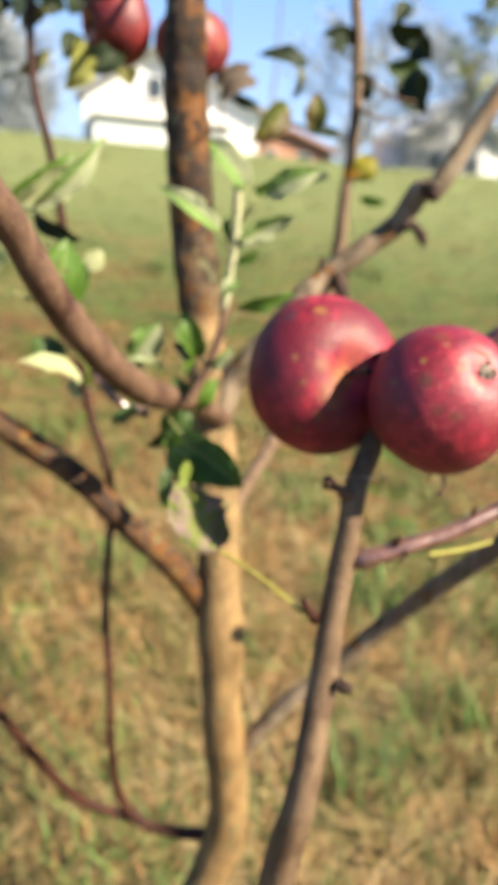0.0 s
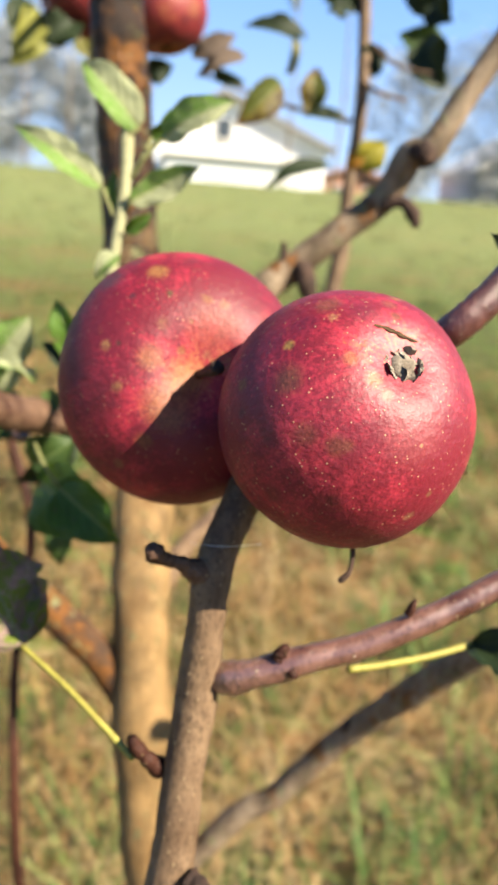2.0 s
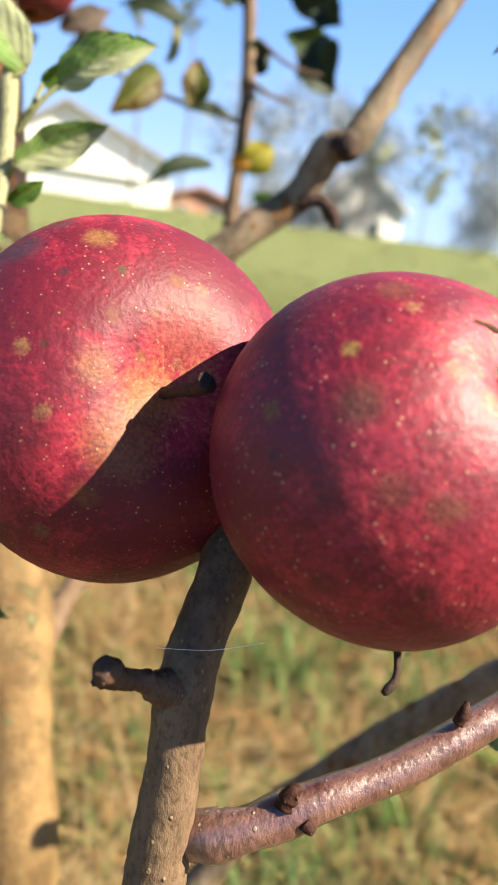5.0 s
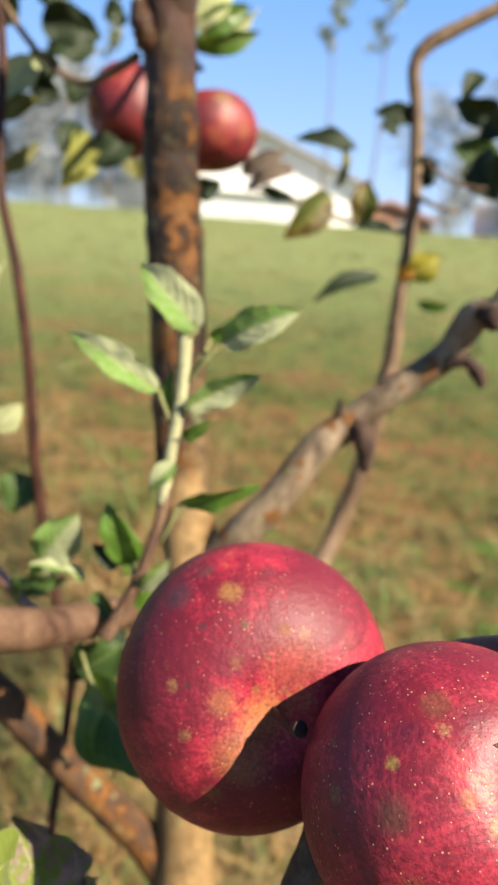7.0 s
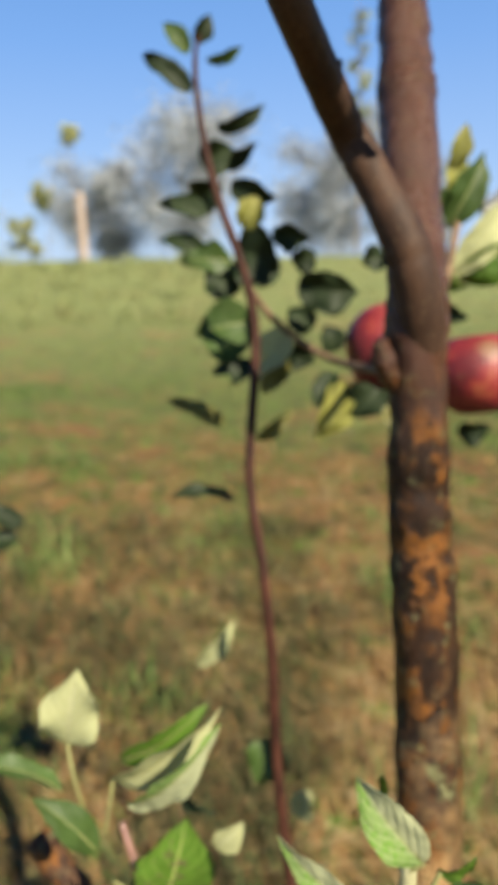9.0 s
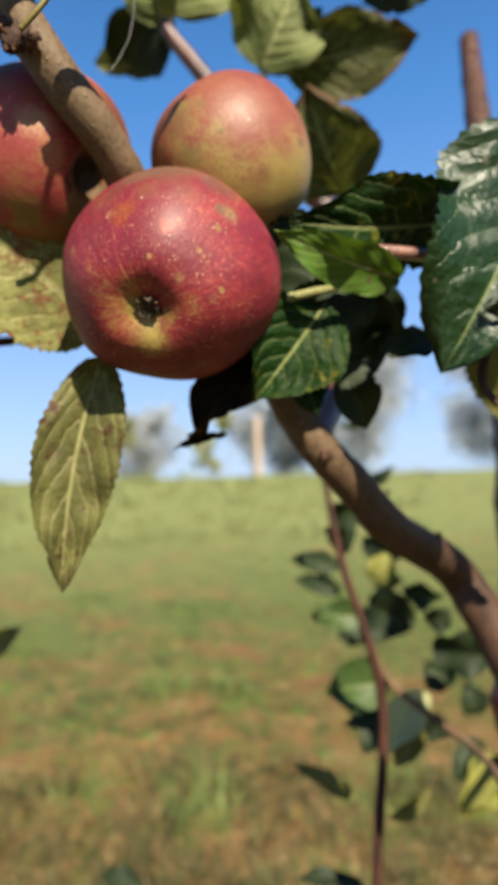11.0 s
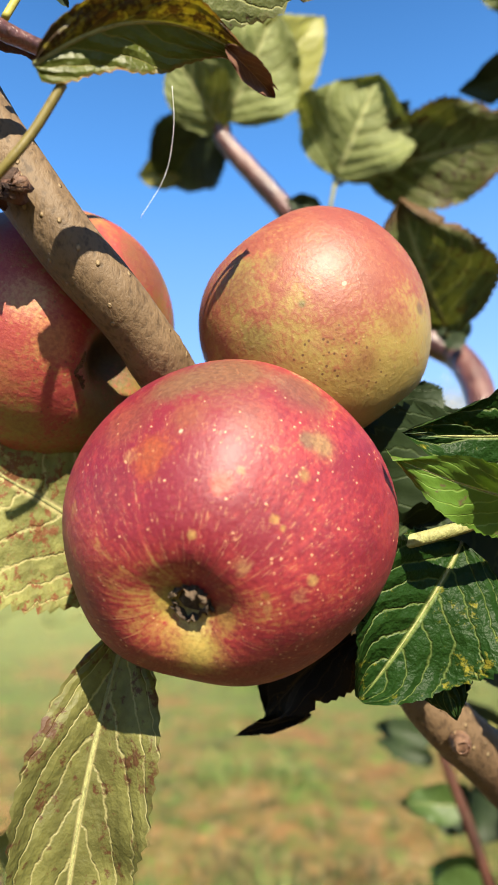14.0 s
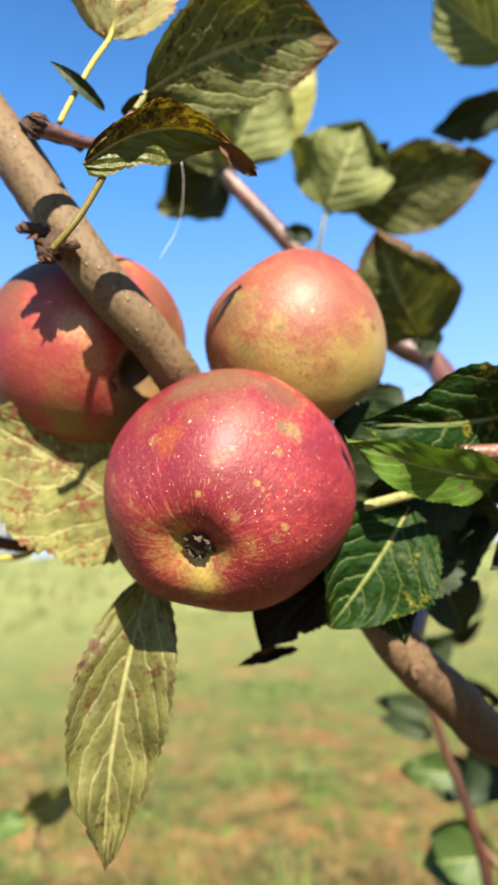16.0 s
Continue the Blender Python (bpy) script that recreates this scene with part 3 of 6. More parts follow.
def far_tree(x, y, h, w, leaves, material, label, seed, bare=0.3, clump=0.16, group="", thin=1.0):
    """A tree far off: tapering trunk, limbs, and a crown of many small leaf clumps with gaps."""
    rng = random.Random(seed)
    z0 = height(x, y) - 0.1
    tree = tagged(new("tree"), label, "tree", group=group)
    tree.location = (x, y, z0)
    bm = bmesh.new()
    tube(bm, [(0, 0, 0, 0.016 * h * thin), (0.012 * h, 0, 0.35 * h, 0.012 * h * thin), (0, 0.01 * h, 0.7 * h, 0.007 * h * thin), (0, 0, h * 0.97, 0.002 * h)], 8)
    tips = []
    for i in range(16):
        t = bare + (0.95 - bare) * i / 16
        a = rng.random() * 6.28
        l = w * 0.5 * (1.1 - 0.75 * abs(t - 0.55)) * (0.7 + 0.5 * rng.random())
        e = (math.cos(a) * l, math.sin(a) * l, h * t + l * 0.6)
        tube(bm, [(0, 0, h * t, 0.006 * h * thin), (e[0] * 0.5, e[1] * 0.5, h * t + l * 0.22, 0.004 * h * thin), (*e, 0.0015 * h * thin)], 6, smooth_steps=3)
        tips += [(Vector((0, 0, h * t)), Vector(e))] * 2
    part("trunk", bm, HAZE_BARK if material is HAZE_LEAF else BARK_GREY, tree)
    verts, faces = [], []
    for i in range(leaves):
        p0, p1 = rng.choice(tips)
        q = p0.lerp(p1, 0.25 + 0.8 * rng.random()) + Vector([rng.gauss(0, 1) * w * 0.075 for _ in range(3)])
        s = clump * (0.5 + rng.random())
        n = Vector([rng.gauss(0, 1) for _ in range(3)]).normalized()
        u = n.orthogonal().normalized() * s
        v = n.cross(u).normalized() * s * 0.6
        b0 = len(verts)
        verts += [q - u, q + v * 0.9 - u * 0.2, q + u, q - v + u * 0.1]
        faces.append((b0, b0 + 1, b0 + 2, b0 + 3))
    me = bpy.data.meshes.new("crown")
    me.from_pydata([tuple(q) for q in verts], [], faces)
    me.materials.append(material)
    new("crown", me).parent = tree
    return tree


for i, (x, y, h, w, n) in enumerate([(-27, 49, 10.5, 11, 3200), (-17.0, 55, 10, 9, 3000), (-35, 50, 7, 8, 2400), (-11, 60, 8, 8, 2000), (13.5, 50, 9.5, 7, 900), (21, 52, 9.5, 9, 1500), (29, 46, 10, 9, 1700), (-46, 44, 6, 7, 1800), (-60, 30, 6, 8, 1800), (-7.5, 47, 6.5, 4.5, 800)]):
    far_tree(x, y, h, w, int(4.5 * n), HAZE_LEAF, "large tree on the far edge of the field, coloured pale with haze", 20 + i, 0.08, 0.14, "trees beyond the field")
for i, (x, y, h, w, bare) in enumerate([(2.4, 28, 10.2, 1.0, 0.62), (4.3, 28, 10.6, 1.0, 0.6), (-7.4, 28, 9.6, 0.9, 0.55), (-5.9, 28.5, 9.2, 0.9, 0.62), (-15.4, 20.5, 4.7, 0.6, 0.85), (-16.6, 20.4, 2.7, 0.7, 0.7), (-17.2, 20, 1.5, 1.2, 0.2), (9.0, 21, 5.0, 1.2, 0.4), (11.2, 21, 4.2, 1.4, 0.3), (-20.5, 19, 2.6, 0.7, 0.6)]):
    far_tree(x, y, h, w, 260, THIN_LEAF, "slender young tree with sparse leaves in the meadow", 60 + i, bare, 0.13, "young trees in the meadow", 0.35)

k = Mat("whitewash")
n1 = k.noise(k.coord(), 1.3, 5)
k.set(Base_Color=k.mix(n1, (0.66, 0.645, 0.63), (0.76, 0.75, 0.74)), Roughness=0.85)
WHITE = k.m
k = Mat("roof_tiles")
k.set(Base_Color=k.mix(k.noise(k.coord(), 2.0, 5), (0.17, 0.1615, 0.1615), (0.289, 0.272, 0.2635)), Roughness=0.7)
ROOF = k.m
k = Mat("brick_red")
k.set(Base_Color=k.mix(k.noise(k.coord(), 1.5, 5), (0.357, 0.17, 0.1105), (0.4675, 0.255, 0.17)), Roughness=0.85)
BRICK = k.m
PANE = Mat("window_glass").set(Base_Color=(0.05, 0.06, 0.07), Roughness=0.08).m
k = Mat("concrete")
k.set(Base_Color=k.mix(k.noise(k.coord(), 6.0, 5), (0.391, 0.357, 0.306), (0.527, 0.493, 0.425)), Roughness=0.9)
CONCRETE = k.m


k = Mat("weathered_post")
k.set(Base_Color=k.mix(k.noise(k.coord(), 6.0, 5), (0.289, 0.221, 0.187), (0.391, 0.3145, 0.2635)), Roughness=0.9)
POST = k.m


def box(bm, x0, x1, y0, y1, z0, z1):
    v = [bm.verts.new((x, y, z)) for z in (z0, z1) for y in (y0, y1) for x in (x0, x1)]
    for f in ((0, 2, 3, 1), (4, 5, 7, 6), (0, 1, 5, 4), (2, 6, 7, 3), (0, 4, 6, 2), (1, 3, 7, 5)):
        bm.faces.new([v[i] for i in f])


def gable_house(x, y, z, left, right, depth, eave, ridge, wall_mat, roof_mat, label, windows):
    """A house whose gable faces the field: walls, two roof slopes with overhang, windows with frames and sills."""
    house = tagged(new("house"), label, "house")
    house.location = (x, y, z)
    bm = bmesh.new()
    prof = [(left, 0), (right, 0), (right, eave), (0, ridge), (left, eave)]
    f0 = [bm.verts.new((px, 0, pz)) for px, pz in prof]
    f1 = [bm.verts.new((px, depth, pz)) for px, pz in prof]
    bm.faces.new(f0)
    bm.faces.new(list(reversed(f1)))
    for i in range(5):
        j = (i + 1) % 5
        bm.faces.new((f0[j], f0[i], f1[i], f1[j]))
    part("wall", bm, wall_mat, house, smooth=False)
    for side in (left, right):
        bm = bmesh.new()
        out = 0.5 if side > 0 else -0.5
        drop = (ridge - eave) / abs(side) * 0.5
        q = [(0, ridge + 0.04), (side + out, eave - drop + 0.04), (side + out, eave - drop + 0.26), (0, ridge + 0.28)]
        r0 = [bm.verts.new((px, -0.6, pz)) for px, pz in q]
        r1 = [bm.verts.new((px, depth + 0.6, pz)) for px, pz in q]
        bm.faces.new(r0)
        bm.faces.new(list(reversed(r1)))
        for i in range(4):
            j = (i + 1) % 4
            bm.faces.new((r0[j], r0[i], r1[i], r1[j]))
        part("roof_slope", bm, roof_mat, house, smooth=False)
    for wx, wz, ww, wh in windows:
        win = new("window")
        win.parent = house
        win.location = (wx, -0.02, wz)
        for nm, b, m in (("frame", (-ww / 2 - 0.08, ww / 2 + 0.08, -0.05, 0.04, -0.08, wh + 0.08), WHITE), ("pane", (-ww / 2, ww / 2, -0.07, 0.0, 0, wh), PANE), ("sill", (-ww / 2 - 0.12, ww / 2 + 0.12, -0.16, 0.02, -0.16, -0.08), CONCRETE)):
            bm = bmesh.new()
            box(bm, *b)
            part(nm, bm, m, win, smooth=False)
    return house


house = gable_house(0.0, 45.0, 1.9, -4.0, 6.4, 9.0, 3.2, 5.75, WHITE, ROOF, "white rendered house with a grey gable roof behind the crest", [(0.1, 3.3, 0.9, 1.1), (-2.2, 0.9, 1.1, 1.2), (3.6, 0.9, 1.1, 1.2)])
bm = bmesh.new()
box(bm, -3.2, 4.4, -2.4, 0.1, 0, 2.0)
part("porch", bm, WHITE, house, "bright white porch", smooth=False)
bm = bmesh.new()
box(bm, -3.5, 4.7, -2.7, 0.0, 2.0, 2.14)
part("porch_roof", bm, CONCRETE, house, smooth=False)
# White house added in place of bright sky glare between the trees.
gable_house(23.5, 55.0, 2.0, -4.0, 4.0, 9.0, 3.6, 6.4, WHITE, WHITE, "pale house put in for the bright glare behind trees", [(-1.5, 1.2, 1.1, 1.2), (1.5, 1.2, 1.1, 1.2)])
gable_house(11.5, 62.0, 1.9, -4.0, 4.0, 8.0, 2.1, 3.4, BRICK, BRICK, "low brick-red house beyond the crest", [(-1.5, 0.8, 1.0, 1.0), (1.5, 0.8, 1.0, 1.0)])


def post(x, y, h, label):
    """A square concrete fence post with a chamfered top."""
    z = height(x, y)
    ob = tagged(new("fence_post"), label, "post", group="fence posts")
    ob.location = (x, y, z - 0.1)
    bm = bmesh.new()
    tube(bm, [(0, 0, 0, 0.16), (0, 0, h * 0.5, 0.15), (0, 0, h, 0.14), (0, 0, h + 0.08, 0.07)], 4, smooth_steps=1)
    part("shaft", bm, POST, ob, smooth=False)
    return ob


post(-14.8, 20.0, 2.3, "pale concrete post on the crest")
post(-24.0, 19.0, 1.6, "pale concrete post on the crest")
post(-31.0, 17.0, 1.6, "pale concrete post on the crest")

# ---- the apple tree ----
BASE = Vector((-0.088, 0.145, 0.0))
tree = tagged(new("apple_tree"), "young apple tree with lichen on its bark and ripe fruit", "tree")
tree.location = BASE


def limb(name, pts, material, label="", rough=0.05, seed=0):
    big = max(q[3] for q in pts)
    bm = bmesh.new()
    tube(bm, [(q[0] - BASE.x, q[1] - BASE.y, q[2] - BASE.z, q[3]) for q in pts], 18 if big > 0.006 else 10, rough, seed, smooth_steps=10 if big > 0.006 else 6)
    return part(name, bm, material, tree, label)


def leaf(base, tip, width, face, material, fold=0.3, curl=0.2, stalk=None, label="", bow=(0, 0, 0), crush=0.10, tail=0.0):
    """An apple leaf: toothed oval blade folded along a raised midrib, arching towards its tip, with its stalk."""
    base, tip, bow, face = Vector(base), Vector(tip), Vector(bow), Vector(face).normalized()
    rng = random.Random(hash((round(base.x, 4), round(base.y, 4), round(tip.z, 4))))
    axis = tip - base
    length = axis.length
    axis.normalize()
    side = axis.cross(face).normalized()
    face = side.cross(axis)
    bm = bmesh.new()
    uvl = bm.loops.layers.uv.new("UVMap")
    nv, nu = 48, 14
    bites = [(rng.choice((-1, 1)), rng.uniform(0.15, 0.95), rng.uniform(0.012, 0.04), rng.uniform(0.06, 0.26)) for _ in range(rng.choice((0, 1, 2, 3)))]
    wob, tw = [rng.uniform(-1, 1) for _ in range(8)], rng.uniform(-0.35, 0.35)
    rows = []
    for i in range(nv + 1):
        v = i / nv
        wd = width * 0.56 * (math.sin(math.pi * v ** 0.84) ** (0.54 + 0.38 * v)) * (1 - 0.12 * v)
        wd *= 1 - tail * min(1.0, max(0.0, (v - 0.5) / 0.3)) * (1 if v < 0.94 else 0.85)
        wd *= 1 + 0.07 * wob[4] * math.sin(9 * v + 5 * wob[5])
        row = []
        for j in range(nu + 1):
            u = j / nu * 2 - 1
            au = abs(u)
            edge = max(0.0, (au - 0.7) / 0.3)
            ww = wd * (1 + edge * (rng.uniform(0.005, 0.045) * (1 if i % 2 else -1) + 0.06 * wob[6] * math.sin((13 if u > 0 else 17) * v + 4 * wob[7])))
            for s_, at, span_, deep_ in bites:
                if u * s_ > 0:
                    ww *= 1 - edge * deep_ * math.exp(-((v - at) / span_) ** 2)
            wave = 0.10 * width * (wob[0] * math.sin(7 * v + wob[1] * 3) * u + wob[2] * math.sin(12 * v + wob[3] * 3 + (2 if u > 0 else 0)) * u * u)
            quilt = 0.013 * width * math.cos(14 * math.pi * (v - au * 0.375)) * min(1.0, au * 4) * (1 - edge * 0.5)
            crumple = crush * width * noise.noise(Vector((u * 1.7 + wob[5] * 9, v * length / width * 2.2, wob[0] * 9)))
            bend = curl * length * (0.5 - 0.5 * (2 * v - 1) ** 2) * 0.9
            q = base + axis * (length * v) + side * (u * ww * (1 - 0.25 * fold)) + face * (au ** 1.2 * ww * fold + wave + bend + quilt + crumple * au + tw * (v - 0.5) * u * ww)
            q += bow * (1 - (2 * v - 1) ** 2)
            row.append((bm.verts.new(q - BASE), (u * 0.5 + 0.5, v)))
        rows.append(row)
    for i in range(nv):
        for j in range(nu):
            quad = (rows[i][j], rows[i][j + 1], rows[i + 1][j + 1], rows[i + 1][j])
            f = bm.faces.new([q[0] for q in quad])
            for lp, q in zip(f.loops, quad):
                lp[uvl].uv = q[1]
    n = len(bm.faces)
    rib = [(base + axis * (length * v) + face * (curl * length * (0.5 - 0.5 * (2 * v - 1) ** 2) * 0.9 - 0.0002) + bow * (1 - (2 * v - 1) ** 2) - BASE) for v in (0, 0.12, 0.25, 0.37, 0.5, 0.62, 0.75, 0.86, 0.97)]
    tube(bm, [(*q, r) for q, r in zip(rib, [min(0.0008, 0.013 * length) * f for f in (1, 0.9, 0.8, 0.7, 0.62, 0.54, 0.46, 0.4, 0.3)])], 6, smooth_steps=2)
    if stalk:
        s = Vector(stalk) - BASE
        m = (s + rib[0]) * 0.5 + (s - rib[0]).length * 0.08 * face
        tube(bm, [(*s, 0.0012), (*m, 0.0010), (*rib[0], 0.0011)], 6)
    bm.faces.ensure_lookup_table()
    for f in bm.faces[n:]:
        f.material_index = 1
    return part("leaf", bm, [material, RIB if material not in (LEAF_DARK, LEAF_BURNT, LEAF_DEAD) else material], tree, label)


limb("trunk", [(-0.085, 0.140, -0.050, 0.0260), (-0.088, 0.150, 0.250, 0.0235), (-0.090, 0.170, 0.500, 0.0215), (-0.032, 0.200, 0.663, 0.0195), (-0.046, 0.205, 0.824, 0.0190), (-0.054, 0.225, 0.934, 0.0190), (-0.059, 0.255, 1.003, 0.0190), (-0.062, 0.300, 1.061, 0.0190), (-0.078, 0.345, 1.168, 0.0192), (-0.086, 0.372, 1.228, 0.0195), (-0.094, 0.385, 1.303, 0.0200), (-0.100, 0.390, 1.360, 0.0195), (-0.102, 0.390, 1.415, 0.0190), (-0.106, 0.394, 1.460, 0.0190), (-0.108, 0.401, 1.492, 0.0178), (-0.118, 0.426, 1.545, 0.0172), (-0.1265, 0.450, 1.598, 0.0172), (-0.1290, 0.456, 1.611, 0.0182), (-0.1315, 0.463, 1.625, 0.0170), (-0.139, 0.482, 1.672, 0.0160), (-0.152, 0.510, 1.754, 0.0140), (-0.175, 0.550, 1.905, 0.0110), (-0.190, 0.580, 2.014, 0.0080)], BARK_LICHEN, "rough young trunk with orange and grey lichen", rough=0.15, seed=1)
limb("limb", [(-0.1023, 0.4000, 1.4145, 0.0100), (-0.1010, 0.3920, 1.4457, 0.0125), (-0.1018, 0.3845, 1.4748, 0.0135), (-0.1068, 0.3790, 1.5003, 0.0132), (-0.1168, 0.3760, 1.5257, 0.0122), (-0.1330, 0.3760, 1.5543, 0.0110), (-0.1457, 0.3660, 1.5790, 0.0106), (-0.1440, 0.2907, 1.6052, 0.0090), (-0.1485, 0.2656, 1.6251, 0.0085), (-0.1538, 0.2479, 1.6401, 0.0082), (-0.1605, 0.2401, 1.6544, 0.0080), (-0.1700, 0.2320, 1.6760, 0.0078), (-0.1890, 0.2220, 1.6970, 0.0076), (-0.1950, 0.2020, 1.7200, 0.0074), (-0.1800, 0.1670, 1.7330, 0.0072), (-0.1755, 0.1490, 1.7450, 0.0071), (-0.1790, 0.1340, 1.7600, 0.0072), (-0.1870, 0.1220, 1.7810, 0.0073), (-0.1970, 0.1130, 1.8030, 0.0075), (-0.2150, 0.1010, 1.8340, 0.0078), (-0.2520, 0.0820, 1.8840, 0.0075)], BARK_FORK, "smooth grey-brown bearing limb with pale lenticels", rough=0.05, seed=2)
limb("limb", [(-0.066, 0.284, 1.030, 0.0110), (-0.064, 0.297, 1.056, 0.0130), (-0.057, 0.304, 1.082, 0.0135), (-0.046, 0.308, 1.107, 0.0128), (-0.027, 0.305, 1.133, 0.0120), (-0.007, 0.308, 1.157, 0.0115), (0.013, 0.315, 1.187, 0.0110), (0.036, 0.321, 1.206, 0.0105), (0.062, 0.322, 1.229, 0.0098), (0.091, 0.321, 1.254, 0.0095), (0.103, 0.313, 1.281, 0.0100), (0.114, 0.303, 1.287, 0.0090), (0.131, 0.306, 1.317, 0.0080), (0.150, 0.311, 1.349, 0.0078), (0.184, 0.321, 1.408, 0.0070), (0.216, 0.347, 1.488, 0.0060)], BARK_GREY, "knotty grey-green limb in sunlight", rough=0.04, seed=3)
limb("spur", [(0.090, 0.315, 1.250, 0.0050), (0.102, 0.311, 1.253, 0.0042), (0.110, 0.307, 1.245, 0.0050), (0.112, 0.304, 1.238, 0.0022)], BARK_DARK, "short dark fruiting spur", rough=0.25, seed=4)
limb("spur", [(0.038, 0.319, 1.207, 0.0060), (0.041, 0.308, 1.201, 0.0075), (0.044, 0.304, 1.190, 0.0055), (0.045, 0.305, 1.177, 0.0030)], BARK_DARK, "short dark fruiting spur", rough=0.3, seed=5)
limb("spur", [(0.023, 0.316, 1.197, 0.0040), (0.026, 0.317, 1.211, 0.0032), (0.026, 0.318, 1.221, 0.0018)], BARK_DARK, "", rough=0.3, seed=6)
limb("spur", [(0.105, 0.309, 1.284, 0.0060), (0.109, 0.298, 1.283, 0.0070), (0.111, 0.294, 1.276, 0.0040)], BARK_DARK, "", rough=0.3, seed=7)
limb("twig", [(-0.054, 0.235, 0.957, 0.0080), (-0.034, 0.300, 0.986, 0.0075), (0.020, 0.440, 0.984, 0.0080), (0.065, 0.551, 1.004, 0.0105), (0.095, 0.576, 1.091, 0.0100), (0.115, 0.594, 1.200, 0.0090), (0.117, 0.602, 1.264, 0.0075), (0.122, 0.616, 1.354, 0.0068), (0.117, 0.633, 1.447, 0.0065), (0.110, 0.642, 1.494, 0.0065), (0.121, 0.643, 1.516, 0.0075), (0.152, 0.643, 1.535, 0.0068), (0.193, 0.643, 1.558, 0.0060), (0.267, 0.647, 1.610, 0.0040)], BARK_YOUNG, "slender upright brown shoot", rough=0.1, seed=8)
limb("twig", [(0.113, 0.611, 1.336, 0.0030), (0.071, 0.613, 1.341, 0.0026), (0.023, 0.617, 1.350, 0.0022), (-0.012, 0.620, 1.360, 0.0018), (-0.048, 0.624, 1.369, 0.0014)], BARK_YOUNG, "", rough=0.1, seed=9)
limb("twig", [(0.121, 0.611, 1.373, 0.0026), (0.141, 0.608, 1.364, 0.0022), (0.167, 0.607, 1.360, 0.0016)], BARK_YOUNG, "", rough=0.1, seed=10)
limb("twig", [(0.121, 0.589, 1.403, 0.0020), (0.145, 0.570, 1.384, 0.0018), (0.180, 0.566, 1.379, 0.0014)], BARK_YOUNG, "", rough=0.1, seed=60)
limb("limb", [(-0.054, 0.295, 1.072, 0.0090), (-0.077, 0.250, 1.098, 0.0088), (-0.097, 0.205, 1.119, 0.0092), (-0.125, 0.150, 1.141, 0.0095), (-0.149, 0.100, 1.174, 0.0092), (-0.173, 0.065, 1.214, 0.0086), (-0.189, 0.040, 1.251, 0.0084), (-0.202, 0.020, 1.275, 0.0080), (-0.219, -0.010, 1.305, 0.0070)], BARK_STUB, "dark brown side limb", rough=0.07, seed=11)
limb("limb", [(-0.054, 0.218, 0.902, 0.0130), (-0.076, 0.228, 0.935, 0.0125), (-0.105, 0.228, 0.969, 0.0115), (-0.142, 0.235, 1.000, 0.0105), (-0.173, 0.242, 1.031, 0.0110), (-0.215, 0.250, 1.059, 0.0110), (-0.264, 0.260, 1.088, 0.0105), (-0.327, 0.270, 1.129, 0.0090)], BARK_SIDE, "side limb with orange lichen", rough=0.1, seed=12)
limb("shoot", [(-0.0470, 0.2050, 0.6620, 0.0064), (-0.0750, 0.2150, 0.6520, 0.0061), (-0.1150, 0.2250, 0.6590, 0.0056), (-0.1370, 0.2300, 0.6900, 0.0046), (-0.1460, 0.2350, 0.7440, 0.0038), (-0.1500, 0.2500, 0.8210, 0.0035), (-0.1570, 0.2850, 0.8870, 0.0035), (-0.1560, 0.3400, 0.9810, 0.0038), (-0.1780, 0.3700, 1.0440, 0.0044), (-0.1970, 0.3900, 1.1330, 0.0043), (-0.2060, 0.4050, 1.2110, 0.0041), (-0.2190, 0.4200, 1.2830, 0.0039), (-0.2370, 0.4400, 1.3490, 0.0036), (-0.2430, 0.4700, 1.4460, 0.0036), (-0.2540, 0.4750, 1.5010, 0.0034), (-0.2770, 0.4800, 1.5570, 0.0031), (-0.2920, 0.4850, 1.6120, 0.0026), (-0.2980, 0.4900, 1.6570, 0.0020), (-0.2930, 0.4900, 1.6760, 0.0011)], BARK_RED, "long upright reddish-brown water shoot", rough=0.06, seed=13)
limb("twig", [(-0.129, 0.230, 0.662, 0.0050), (-0.166, 0.230, 0.680, 0.0050), (-0.193, 0.225, 0.714, 0.0048), (-0.222, 0.220, 0.767, 0.0045), (-0.252, 0.210, 0.833, 0.0042), (-0.291, 0.200, 0.913, 0.0030)], BARK_RED, "", rough=0.08, seed=14)
limb("twig", [(-0.250, 0.475, 1.489, 0.0026), (-0.238, 0.490, 1.466, 0.0026), (-0.216, 0.510, 1.442, 0.0028), (-0.184, 0.500, 1.430, 0.0030), (-0.131, 0.420, 1.435, 0.0035)], BARK_YOUNG, "", rough=0.1, seed=15)
limb("limb", [(-0.037, 0.205, 0.759, 0.0095), (-0.013, 0.203, 0.788, 0.0085), (0.020, 0.202, 0.835, 0.0080), (0.045, 0.200, 0.856, 0.0080), (0.082, 0.195, 0.909, 0.0080), (0.112, 0.165, 0.973, 0.0085), (0.136, 0.140, 1.021, 0.0080), (0.157, 0.110, 1.068, 0.0075), (0.177, 0.060, 1.132, 0.0060)], BARK_GREY, "mottled side limb", rough=0.1, seed=16)
limb("spur", [(0.083, 0.192, 0.915, 0.0045), (0.086, 0.188, 0.927, 0.0050), (0.088, 0.187, 0.934, 0.0020)], BARK_DARK, "", rough=0.3, seed=17)
